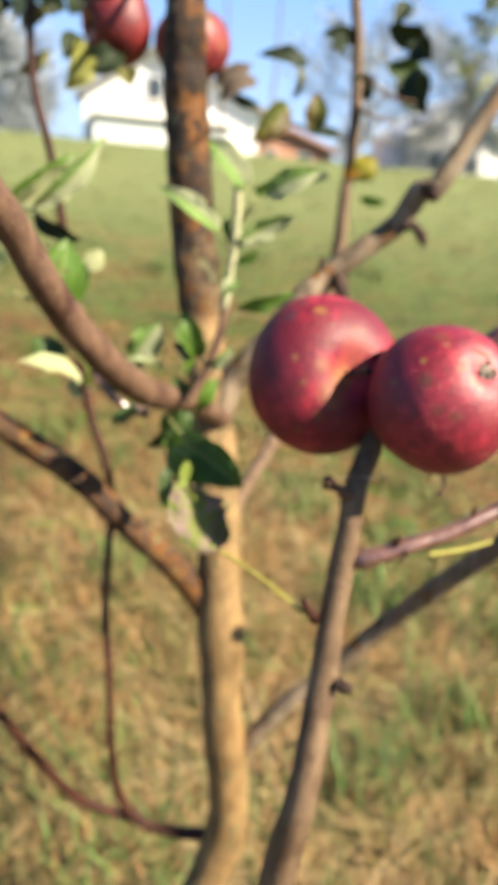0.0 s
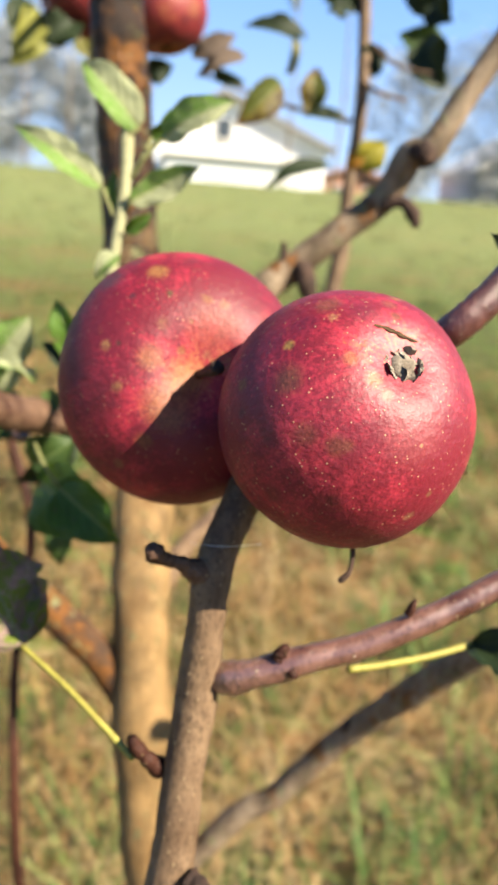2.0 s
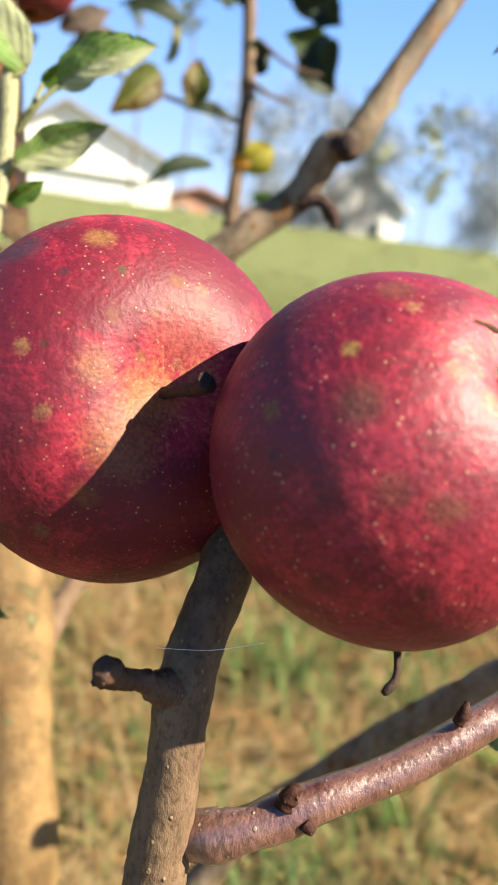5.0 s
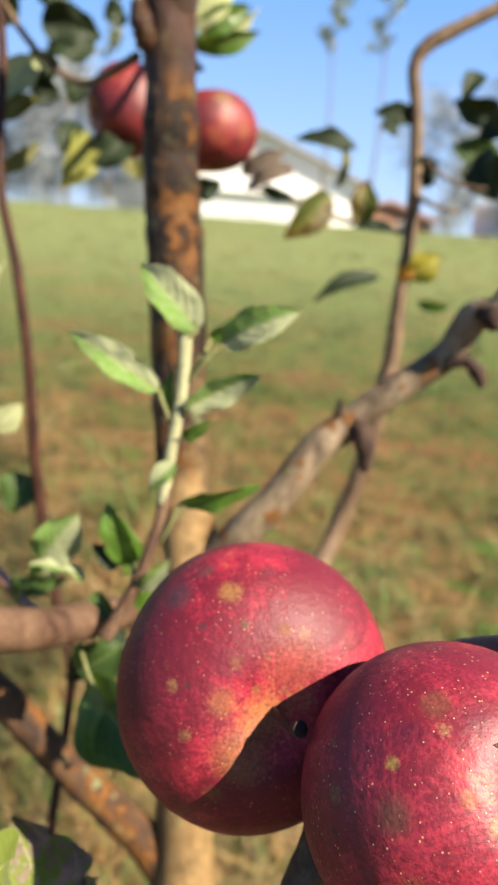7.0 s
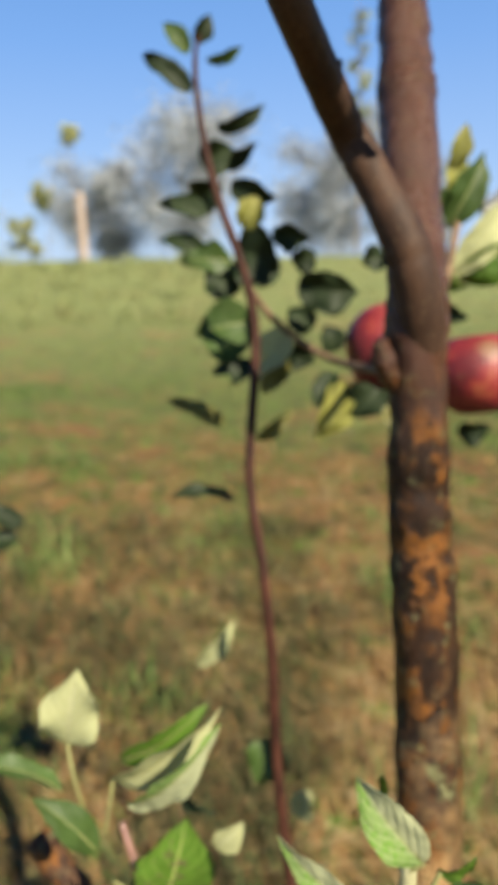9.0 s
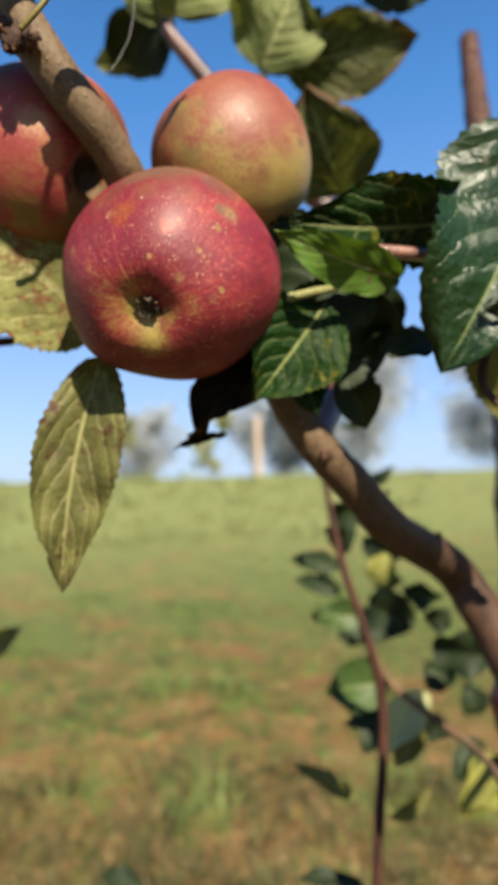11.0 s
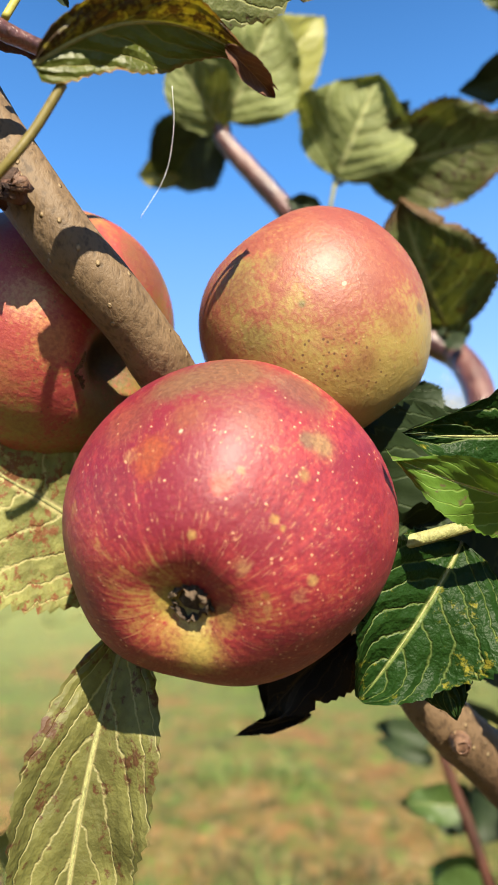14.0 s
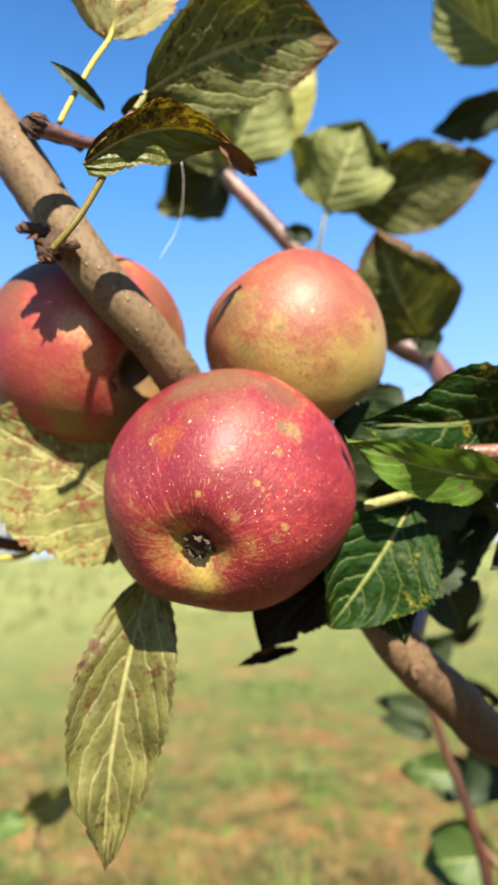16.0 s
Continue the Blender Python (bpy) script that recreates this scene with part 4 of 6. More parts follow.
limb("bearing_branch", [(-0.090, 0.165, 0.450, 0.0140), (-0.085, 0.150, 0.550, 0.0130), (-0.037, 0.002, 0.759, 0.0115), (-0.040, -0.011, 0.864, 0.0105), (-0.038, -0.014, 0.915, 0.0100), (-0.032, -0.013, 0.962, 0.0090), (-0.023, 0.008, 1.024, 0.0078), (-0.021, 0.015, 1.055, 0.0072), (-0.0185, 0.020, 1.078, 0.0074), (-0.0175, 0.022, 1.093, 0.0070), (-0.0165, 0.023, 1.112, 0.0062), (-0.0155, 0.026, 1.127, 0.0066), (-0.0125, 0.030, 1.138, 0.0060), (-0.007, 0.036, 1.150, 0.0063), (-0.003, 0.049, 1.162, 0.0065), (0.000, 0.060, 1.177, 0.0055)], BARK_YOUNG, "brown bearing branch with pale lenticels", rough=0.05, seed=18)
limb("twig", [(-0.003, 0.049, 1.162, 0.0070), (0.014, 0.070, 1.173, 0.0062), (0.037, 0.079, 1.186, 0.0056), (0.054, 0.068, 1.198, 0.0052), (0.060, 0.056, 1.207, 0.0058), (0.071, 0.056, 1.219, 0.0054), (0.085, 0.062, 1.236, 0.0050), (0.104, 0.070, 1.257, 0.0045), (0.133, 0.079, 1.284, 0.0035)], BARK_PURPLE, "dark purple-brown twig with pale bloom", rough=0.05, seed=19)
limb("twig", [(-0.0160, 0.0260, 1.0880, 0.0040), (-0.0120, 0.0225, 1.0900, 0.0052), (-0.0065, 0.0185, 1.0930, 0.0058), (-0.0030, 0.0165, 1.0955, 0.0053), (0.001, 0.015, 1.098, 0.0047), (0.008, 0.0145, 1.101, 0.0054), (0.017, 0.014, 1.105, 0.0046), (0.032, 0.014, 1.110, 0.0044), (0.049, 0.015, 1.118, 0.0045), (0.065, 0.017, 1.126, 0.0043), (0.079, 0.019, 1.134, 0.0043), (0.105, 0.022, 1.146, 0.0045), (0.145, 0.028, 1.167, 0.0035)], BARK_PINK, "glossy pinkish-brown side shoot", rough=0.05, seed=20)
limb("spur", [(0.047, 0.014, 1.123, 0.0014), (0.048, 0.014, 1.126, 0.0013), (0.049, 0.015, 1.128, 0.0005)], BARK_RED, "", rough=0.2, seed=21)
limb("spur", [(0.007, 0.013, 1.105, 0.0024), (0.008, 0.013, 1.108, 0.0020), (0.010, 0.013, 1.110, 0.0009)], BARK_RED, "", rough=0.3, seed=22)
limb("spur", [(0.011, 0.010, 1.103, 0.0020), (0.012, 0.009, 1.102, 0.0015), (0.012, 0.009, 1.101, 0.0007)], BARK_RED, "", rough=0.3, seed=23)
limb("spur", [(-0.0190, 0.0240, 1.1290, 0.0048), (-0.0225, 0.0220, 1.1310, 0.0036), (-0.0255, 0.0205, 1.1335, 0.0025), (-0.0290, 0.0190, 1.1352, 0.0021), (-0.0318, 0.0170, 1.1372, 0.0024), (-0.0335, 0.0155, 1.1395, 0.0028), (-0.0348, 0.0145, 1.1418, 0.0024)], BARK_STUB, "broken stub of an old fruiting spur", rough=0.22, seed=24)
limb("spur", [(-0.0325, 0.0165, 1.1375, 0.0018), (-0.0350, 0.0170, 1.1368, 0.0015), (-0.0362, 0.0172, 1.1372, 0.0011)], BARK_STUB, "", rough=0.3, seed=70)
limb("spur", [(-0.029, 0.017, 1.056, 0.0036), (-0.033, 0.015, 1.061, 0.0027), (-0.037, 0.015, 1.066, 0.0024), (-0.039, 0.015, 1.070, 0.0018)], BARK_RED, "dark reddish bud", rough=0.25, seed=25)
limb("spur", [(-0.017, 0.001, 1.024, 0.0040), (-0.012, -0.003, 1.024, 0.0030), (-0.011, -0.005, 1.023, 0.0015)], BARK_DARK, "", rough=0.3, seed=26)
limb("dry_stalk", [(0.026, 0.015, 1.147, 0.0010), (0.026, 0.012, 1.144, 0.0008), (0.025, 0.009, 1.140, 0.0008), (0.023, 0.008, 1.138, 0.0010), (0.022, 0.008, 1.137, 0.0006)], BARK_DARK, "", rough=0.1, seed=27)
limb("leaf_stalk", [(-0.038, 0.015, 1.061, 0.0013), (-0.050, 0.022, 1.069, 0.0012), (-0.065, 0.033, 1.076, 0.0011), (-0.083, 0.046, 1.082, 0.0010)], STALK, "yellow leaf stalk", rough=0, seed=28)
limb("leaf_stalk", [(0.0352, 0.0304, 1.0891, 0.0013), (0.0526, 0.0377, 1.0869, 0.0013), (0.0701, 0.0449, 1.0860, 0.0013), (0.0881, 0.0524, 1.0864, 0.0013)], STALK, "yellow leaf stalk", rough=0, seed=29)
leaf((0.0881, 0.0524, 1.0864), (0.1292, -0.0061, 1.0815), 0.026, (-0.25, -0.45, 0.86), LEAF_DARK, fold=0.5, curl=0.3, label="dark green leaf on a yellow stalk")
leaf((-0.0830, 0.0460, 1.0820), (-0.1101, 0.0728, 1.1151), 0.0360, (0.4194, -0.6129, 0.6697), LEAF_BLEACHED, fold=0.05, curl=0.12, crush=0.42, label="crumpled grey-pink leaf with green patches on a yellow stalk")
leaf((-0.0836, 0.0495, 1.0855), (-0.0819, 0.0627, 1.1007), 0.0075, (0.4194, -0.6129, 0.6697), LEAF_BLEACHED, fold=0.6, curl=0.2, crush=0.2)
leaf((-0.092, 0.149, 1.102), (-0.057, 0.129, 1.083), 0.0286, (-0.32, -0.89, 0.34), LEAF_YOUNG, fold=0.3, curl=0.08, stalk=(-0.111, 0.177, 1.117))
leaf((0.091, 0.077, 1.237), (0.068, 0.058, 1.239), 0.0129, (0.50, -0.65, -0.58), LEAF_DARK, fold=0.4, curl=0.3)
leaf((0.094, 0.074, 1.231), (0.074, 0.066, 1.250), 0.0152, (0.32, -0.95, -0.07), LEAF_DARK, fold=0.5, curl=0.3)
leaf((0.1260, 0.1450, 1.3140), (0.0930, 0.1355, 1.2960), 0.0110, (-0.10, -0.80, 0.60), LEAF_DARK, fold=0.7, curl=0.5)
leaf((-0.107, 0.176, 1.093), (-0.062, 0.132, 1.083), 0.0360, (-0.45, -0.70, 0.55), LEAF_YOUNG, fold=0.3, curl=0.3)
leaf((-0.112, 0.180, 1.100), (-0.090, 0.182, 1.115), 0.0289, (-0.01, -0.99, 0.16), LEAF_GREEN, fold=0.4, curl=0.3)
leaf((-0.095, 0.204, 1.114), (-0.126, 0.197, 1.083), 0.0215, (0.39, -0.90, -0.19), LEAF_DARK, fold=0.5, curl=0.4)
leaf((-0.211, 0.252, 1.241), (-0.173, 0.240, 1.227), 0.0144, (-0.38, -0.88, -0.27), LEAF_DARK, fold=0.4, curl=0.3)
limb("sprout", [(-0.097, 0.168, 1.128, 0.0042), (-0.090, 0.171, 1.140, 0.0036), (-0.082, 0.174, 1.158, 0.0032), (-0.074, 0.181, 1.184, 0.0030), (-0.0725, 0.185, 1.200, 0.0029)], BARK_STUB, "brownish foot of a young shoot", rough=0.05, seed=75)
limb("sprout", [(-0.0735, 0.183, 1.192, 0.0030), (-0.071, 0.189, 1.217, 0.0030), (-0.068, 0.197, 1.246, 0.0030), (-0.068, 0.203, 1.269, 0.0034), (-0.068, 0.204, 1.276, 0.0020)], SPROUT, "downy young shoot", rough=0.03, seed=30)
leaf((-0.062, 0.202, 1.274), (-0.091, 0.206, 1.302), 0.0206, (0.16, -0.93, 0.32), LEAF_SPROUT, fold=0.3, curl=0.25, stalk=(-0.067, 0.201, 1.270))
leaf((-0.082, 0.214, 1.299), (-0.068, 0.206, 1.280), 0.0102, (-0.76, -0.58, -0.30), LEAF_YOUNG, fold=0.2, curl=0.2)
leaf((-0.050, 0.196, 1.270), (-0.015, 0.187, 1.288), 0.0185, (-0.33, -0.92, 0.19), LEAF_SPROUT, fold=0.4, curl=0.25, stalk=(-0.065, 0.198, 1.250))
leaf((-0.056, 0.204, 1.270), (-0.043, 0.204, 1.282), 0.0091, (0.30, -0.90, -0.32), LEAF_YOUNG, fold=0.3, curl=0.2, stalk=(-0.064, 0.200, 1.254))
leaf((-0.064, 0.189, 1.239), (-0.031, 0.186, 1.258), 0.0154, (0.01, -0.98, -0.19), LEAF_SPROUT, fold=0.35, curl=-0.2, stalk=(-0.067, 0.194, 1.234))
leaf((-0.079, 0.196, 1.245), (-0.122, 0.197, 1.270), 0.0154, (0.14, -0.94, 0.30), LEAF_SPROUT, fold=0.35, curl=0.3, stalk=(-0.073, 0.194, 1.231))
leaf((-0.066, 0.187, 1.225), (-0.053, 0.186, 1.235), 0.0079, (0.07, -0.96, -0.25), LEAF_YOUNG, fold=0.4, curl=0.2)
leaf((-0.074, 0.199, 1.234), (-0.073, 0.204, 1.254), 0.0079, (-0.41, -0.87, 0.27), LEAF_YOUNG, fold=0.3, curl=0.2)
leaf((-0.068, 0.182, 1.214), (-0.079, 0.175, 1.202), 0.0100, (0.04, -0.86, 0.51), LEAF_SPROUT, fold=0.5, curl=0.6)
leaf((-0.064, 0.179, 1.196), (-0.028, 0.172, 1.210), 0.0110, (-0.06, -0.95, -0.30), LEAF_YOUNG, fold=0.4, curl=0.2, stalk=(-0.073, 0.178, 1.176))
leaf((-0.081, 0.170, 1.154), (-0.067, 0.169, 1.171), 0.0101, (0.08, -0.99, -0.08), LEAF_SPROUT, fold=0.4, curl=0.2)
leaf((-0.087, 0.187, 1.158), (-0.101, 0.191, 1.189), 0.0175, (-0.23, -0.97, 0.03), LEAF_YOUNG, fold=0.35, curl=0.25, stalk=(-0.084, 0.175, 1.153))
leaf((-0.113, 0.194, 1.144), (-0.140, 0.191, 1.152), 0.0115, (0.26, -0.17, 0.95), LEAF_SPROUT, fold=0.4, curl=0.2)
leaf((-0.136, 0.196, 1.152), (-0.117, 0.199, 1.178), 0.0247, (0.21, -0.98, -0.07), LEAF_SPROUT, fold=0.2, curl=0.15)
leaf((-0.096, 0.191, 1.153), (-0.108, 0.190, 1.166), 0.0107, (0.48, -0.80, 0.35), LEAF_DARK, fold=0.4, curl=0.2)
leaf((-0.107, 0.187, 1.140), (-0.093, 0.179, 1.130), 0.0102, (-0.11, -0.84, 0.53), LEAF_GREEN, fold=0.4, curl=0.2)
leaf((-0.148, 0.191, 1.132), (-0.134, 0.184, 1.146), 0.0142, (-0.70, -0.58, 0.41), LEAF_GREEN, fold=0.4, curl=0.2)
leaf((-0.130, 0.204, 1.109), (-0.151, 0.202, 1.098), 0.0137, (-0.30, -0.60, 0.74), LEAF_GREEN, fold=0.4, curl=0.2)
leaf((-0.111, 0.200, 1.095), (-0.103, 0.196, 1.081), 0.0156, (0.27, -0.88, 0.40), LEAF_YOUNG, fold=0.4, curl=0.2)
leaf((-0.100, 0.221, 1.060), (-0.105, 0.210, 1.021), 0.0198, (-0.25, -0.92, 0.30), LEAF_GREEN, fold=0.4, curl=0.3)
leaf((-0.103, 0.051, 1.120), (-0.109, 0.033, 1.129), 0.0225, (0.91, -0.16, 0.38), LEAF_SPECK, fold=0.25, curl=0.2, label="green leaf with grey specks")
limb("shoot", [(-0.123, 0.215, 1.103, 0.0040), (-0.144, 0.213, 1.111, 0.0036), (-0.166, 0.214, 1.135, 0.0034), (-0.184, 0.214, 1.159, 0.0032), (-0.197, 0.214, 1.180, 0.0030), (-0.207, 0.216, 1.201, 0.0026), (-0.218, 0.220, 1.223, 0.0020)], BARK_PINK, "pink young shoot", rough=0.04, seed=31)
leaf((-0.196, 0.221, 1.179), (-0.185, 0.231, 1.229), 0.0397, (0.55, -0.84, 0.04), LEAF_YOUNG, fold=0.15, curl=0.2, stalk=(-0.221, 0.213, 1.191))
leaf((-0.249, 0.220, 1.261), (-0.242, 0.224, 1.304), 0.0308, (0.47, -0.88, -0.01), LEAF_PALE, fold=0.12, curl=0.2, stalk=(-0.238, 0.216, 1.226), crush=0.03)
leaf((-0.223, 0.222, 1.246), (-0.170, 0.245, 1.288), 0.0225, (0.51, -0.85, -0.17), LEAF_PALE, fold=0.5, curl=0.3, stalk=(-0.226, 0.216, 1.216))
leaf((-0.223, 0.231, 1.251), (-0.179, 0.248, 1.286), 0.0147, (0.40, -0.92, -0.05), LEAF_YOUNG, fold=0.2, curl=0.3)
leaf((-0.228, 0.210, 1.210), (-0.258, 0.200, 1.241), 0.0192, (0.74, -0.28, 0.61), LEAF_GREEN, fold=0.4, curl=0.3)
leaf((-0.256, 0.220, 1.230), (-0.297, 0.196, 1.250), 0.0151, (0.41, 0.04, 0.91), LEAF_GREEN, fold=0.4, curl=0.3)
leaf((-0.174, 0.239, 1.207), (-0.160, 0.248, 1.220), 0.0149, (0.46, -0.87, 0.15), LEAF_PALE, fold=0.3, curl=0.3)
leaf((-0.204, 0.208, 1.249), (-0.158, 0.219, 1.298), 0.0161, (0.42, -0.88, -0.21), LEAF_SPROUT, fold=0.4, curl=0.3)
leaf((-0.172, 0.193, 1.132), (-0.214, 0.180, 1.149), 0.0194, (0.44, -0.32, 0.84), LEAF_PALE, fold=0.4, curl=0.3)
leaf((-0.167, 0.155, 1.145), (-0.173, 0.141, 1.175), 0.0287, (0.98, -0.18, 0.12), LEAF_SPECK, fold=0.3, curl=0.3)
leaf((-0.150, 0.226, 1.123), (-0.126, 0.229, 1.160), 0.0166, (0.31, -0.94, -0.11), LEAF_SPROUT, fold=0.4, curl=0.3)
leaf((-0.157, 0.224, 1.120), (-0.128, 0.221, 1.129), 0.0120, (-0.15, -0.97, 0.17), LEAF_GREEN, fold=0.4, curl=0.3)
leaf((-0.096, 0.227, 1.130), (-0.108, 0.225, 1.171), 0.0161, (0.80, -0.56, 0.22), LEAF_YOUNG, fold=0.4, curl=0.3)
leaf((-0.095, 0.211, 1.110), (-0.070, 0.212, 1.135), 0.0199, (-0.12, -0.98, 0.15), LEAF_YOUNG, fold=0.4, curl=0.3)
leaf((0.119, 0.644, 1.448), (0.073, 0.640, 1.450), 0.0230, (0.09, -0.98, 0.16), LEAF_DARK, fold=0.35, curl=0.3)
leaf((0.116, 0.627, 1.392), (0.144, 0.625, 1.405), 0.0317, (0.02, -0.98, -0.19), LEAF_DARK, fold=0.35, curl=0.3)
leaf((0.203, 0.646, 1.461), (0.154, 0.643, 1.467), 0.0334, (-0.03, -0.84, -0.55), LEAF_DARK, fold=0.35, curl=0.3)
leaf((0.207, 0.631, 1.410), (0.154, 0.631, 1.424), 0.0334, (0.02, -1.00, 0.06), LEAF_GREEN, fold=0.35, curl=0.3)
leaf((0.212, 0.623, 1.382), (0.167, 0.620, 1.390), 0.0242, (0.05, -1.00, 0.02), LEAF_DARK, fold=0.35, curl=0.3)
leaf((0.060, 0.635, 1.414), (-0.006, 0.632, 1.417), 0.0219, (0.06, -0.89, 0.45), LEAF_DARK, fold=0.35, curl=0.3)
leaf((0.037, 0.621, 1.367), (-0.009, 0.603, 1.320), 0.0357, (0.29, -0.95, 0.09), LEAF_YELLOWBROWN, fold=0.35, curl=0.3)
leaf((0.071, 0.612, 1.337), (0.072, 0.621, 1.385), 0.0288, (-0.15, -0.97, 0.18), LEAF_YELLOWBROWN, fold=0.35, curl=0.3)
leaf((-0.003, 0.629, 1.390), (-0.050, 0.617, 1.364), 0.0207, (-0.04, -0.88, 0.48), LEAF_DEAD, fold=0.35, curl=0.3)
leaf((0.093, 0.598, 1.290), (0.026, 0.585, 1.260), 0.0230, (-0.19, -0.68, 0.71), LEAF_DARK, fold=0.35, curl=0.3)
leaf((0.134, 0.591, 1.269), (0.167, 0.584, 1.266), 0.0138, (-0.21, -0.93, -0.28), LEAF_YOUNG, fold=0.35, curl=0.3)
leaf((0.121, 0.598, 1.293), (0.151, 0.599, 1.317), 0.0322, (0.03, -1.00, 0.01), LEAF_GOLD, fold=0.35, curl=0.3, label="bright yellow autumn leaf")
leaf((0.112, 0.597, 1.290), (0.127, 0.596, 1.305), 0.0173, (-0.16, -0.98, 0.09), LEAF_ORANGE, fold=0.35, curl=0.3)
leaf((0.106, 0.611, 1.337), (0.059, 0.607, 1.336), 0.0150, (0.08, -0.87, 0.48), LEAF_DARK, fold=0.35, curl=0.3)
leaf((0.042, 0.624, 1.376), (0.044, 0.632, 1.420), 0.0173, (0.70, -0.71, 0.10), LEAF_OLIVE, fold=0.35, curl=0.3)
leaf((0.180, 0.657, 1.498), (0.161, 0.643, 1.468), 0.0230, (-0.07, -0.89, 0.45), LEAF_DARK, fold=0.35, curl=0.3)
leaf((0.093, 0.601, 1.431), (0.074, 0.591, 1.429), 0.0229, (0.42, -0.86, 0.30), LEAF_DARK, fold=0.35, curl=0.3)
leaf((0.178, 0.600, 1.446), (0.196, 0.582, 1.429), 0.0315, (-0.73, -0.68, -0.06), LEAF_DARK, fold=0.35, curl=0.3)
leaf((0.172, 0.589, 1.413), (0.192, 0.562, 1.369), 0.0402, (-0.69, -0.71, 0.12), LEAF_DARK, fold=0.35, curl=0.3)
leaf((-0.202, 0.602, 1.485), (-0.243, 0.585, 1.469), 0.0380, (0.33, -0.94, 0.11), LEAF_DARK, fold=0.35, curl=0.3)
leaf((-0.269, 0.594, 1.500), (-0.310, 0.584, 1.509), 0.0400, (0.26, -0.95, 0.15), LEAF_DARK, fold=0.35, curl=0.3)
leaf((-0.310, 0.582, 1.480), (-0.338, 0.578, 1.504), 0.0413, (0.39, -0.86, 0.33), LEAF_DARK, fold=0.35, curl=0.3)
leaf((-0.291, 0.574, 1.437), (-0.340, 0.563, 1.449), 0.0510, (0.24, -0.95, 0.17), LEAF_GREEN, fold=0.35, curl=0.3)
leaf((-0.200, 0.580, 1.401), (-0.223, 0.557, 1.350), 0.0372, (0.68, -0.73, 0.02), LEAF_YELLOW, fold=0.35, curl=0.3)
leaf((-0.164, 0.585, 1.398), (-0.192, 0.568, 1.371), 0.0318, (0.26, -0.91, 0.32), LEAF_DARK, fold=0.35, curl=0.3)
leaf((-0.176, 0.614, 1.513), (-0.194, 0.604, 1.507), 0.0263, (0.46, -0.88, 0.12), LEAF_DARK, fold=0.35, curl=0.3)
leaf((-0.124, 0.631, 1.546), (-0.100, 0.643, 1.593), 0.0255, (0.42, -0.91, 0.01), LEAF_GREEN, fold=0.35, curl=0.3)
leaf((-0.126, 0.634, 1.559), (-0.120, 0.643, 1.607), 0.0212, (0.64, -0.77, 0.06), LEAF_YELLOW, fold=0.35, curl=0.3)
leaf((-0.114, 0.620, 1.497), (-0.048, 0.636, 1.534), 0.0212, (0.48, -0.64, -0.60), LEAF_PALE, fold=0.35, curl=0.3)
leaf((-0.111, 0.619, 1.492), (-0.046, 0.630, 1.512), 0.0223, (0.29, -0.83, -0.49), LEAF_YOUNG, fold=0.35, curl=0.3)
leaf((-0.100, 0.586, 1.359), (-0.073, 0.587, 1.368), 0.0239, (0.15, -0.95, -0.26), LEAF_DARK, fold=0.35, curl=0.3)
leaf((-0.056, 0.599, 1.380), (-0.013, 0.607, 1.404), 0.0212, (0.22, -0.97, -0.04), LEAF_DEAD, fold=0.35, curl=0.3)
leaf((-0.033, 0.600, 1.369), (-0.001, 0.598, 1.360), 0.0148, (-0.17, -0.89, -0.42), LEAF_DARK, fold=0.35, curl=0.3)
leaf((-0.236, 0.586, 1.447), (-0.257, 0.582, 1.466), 0.0311, (0.41, -0.87, 0.28), LEAF_DARK, fold=0.35, curl=0.3)
leaf((-0.286, 0.568, 1.414), (-0.325, 0.555, 1.407), 0.0207, (0.16, -0.76, 0.63), LEAF_DARK, fold=0.35, curl=0.3)
leaf((-0.214, 0.584, 1.427), (-0.222, 0.584, 1.452), 0.0276, (0.65, -0.72, 0.22), LEAF_DARK, fold=0.35, curl=0.3)
leaf((-0.157, 0.582, 1.382), (-0.152, 0.572, 1.362), 0.0239, (-0.08, -0.91, 0.42), LEAF_OLIVE, fold=0.35, curl=0.3)
leaf((-0.307, 0.600, 1.547), (-0.281, 0.596, 1.534), 0.0413, (-0.27, -0.93, -0.26), LEAF_OLIVE, fold=0.35, curl=0.3)
leaf((-0.362, 0.598, 1.574), (-0.329, 0.599, 1.579), 0.0380, (0.12, -0.85, -0.52), LEAF_DARK, fold=0.35, curl=0.3)
leaf((-0.342, 0.587, 1.520), (-0.390, 0.576, 1.532), 0.0207, (0.29, -0.83, 0.48), LEAF_DARK, fold=0.35, curl=0.3)
leaf((-0.351, 0.607, 1.602), (-0.298, 0.616, 1.621), 0.0221, (0.35, -0.54, -0.77), LEAF_DARK, fold=0.35, curl=0.3)
leaf((-0.338, 0.569, 1.697), (-0.325, 0.575, 1.719), 0.0179, (0.75, -0.60, -0.28), LEAF_DARK, fold=0.35, curl=0.3)
leaf((-0.342, 0.565, 1.688), (-0.362, 0.557, 1.712), 0.0192, (0.52, -0.84, 0.16), LEAF_GREEN, fold=0.35, curl=0.3)
leaf((-0.328, 0.570, 1.682), (-0.298, 0.580, 1.692), 0.0140, (0.41, -0.44, -0.80), LEAF_GREEN, fold=0.35, curl=0.3)
leaf((-0.337, 0.558, 1.655), (-0.377, 0.544, 1.685), 0.0218, (0.46, -0.87, 0.18), LEAF_DARK, fold=0.35, curl=0.3)
leaf((-0.314, 0.560, 1.623), (-0.276, 0.576, 1.642), 0.0179, (0.54, -0.59, -0.60), LEAF_DARK, fold=0.35, curl=0.3)
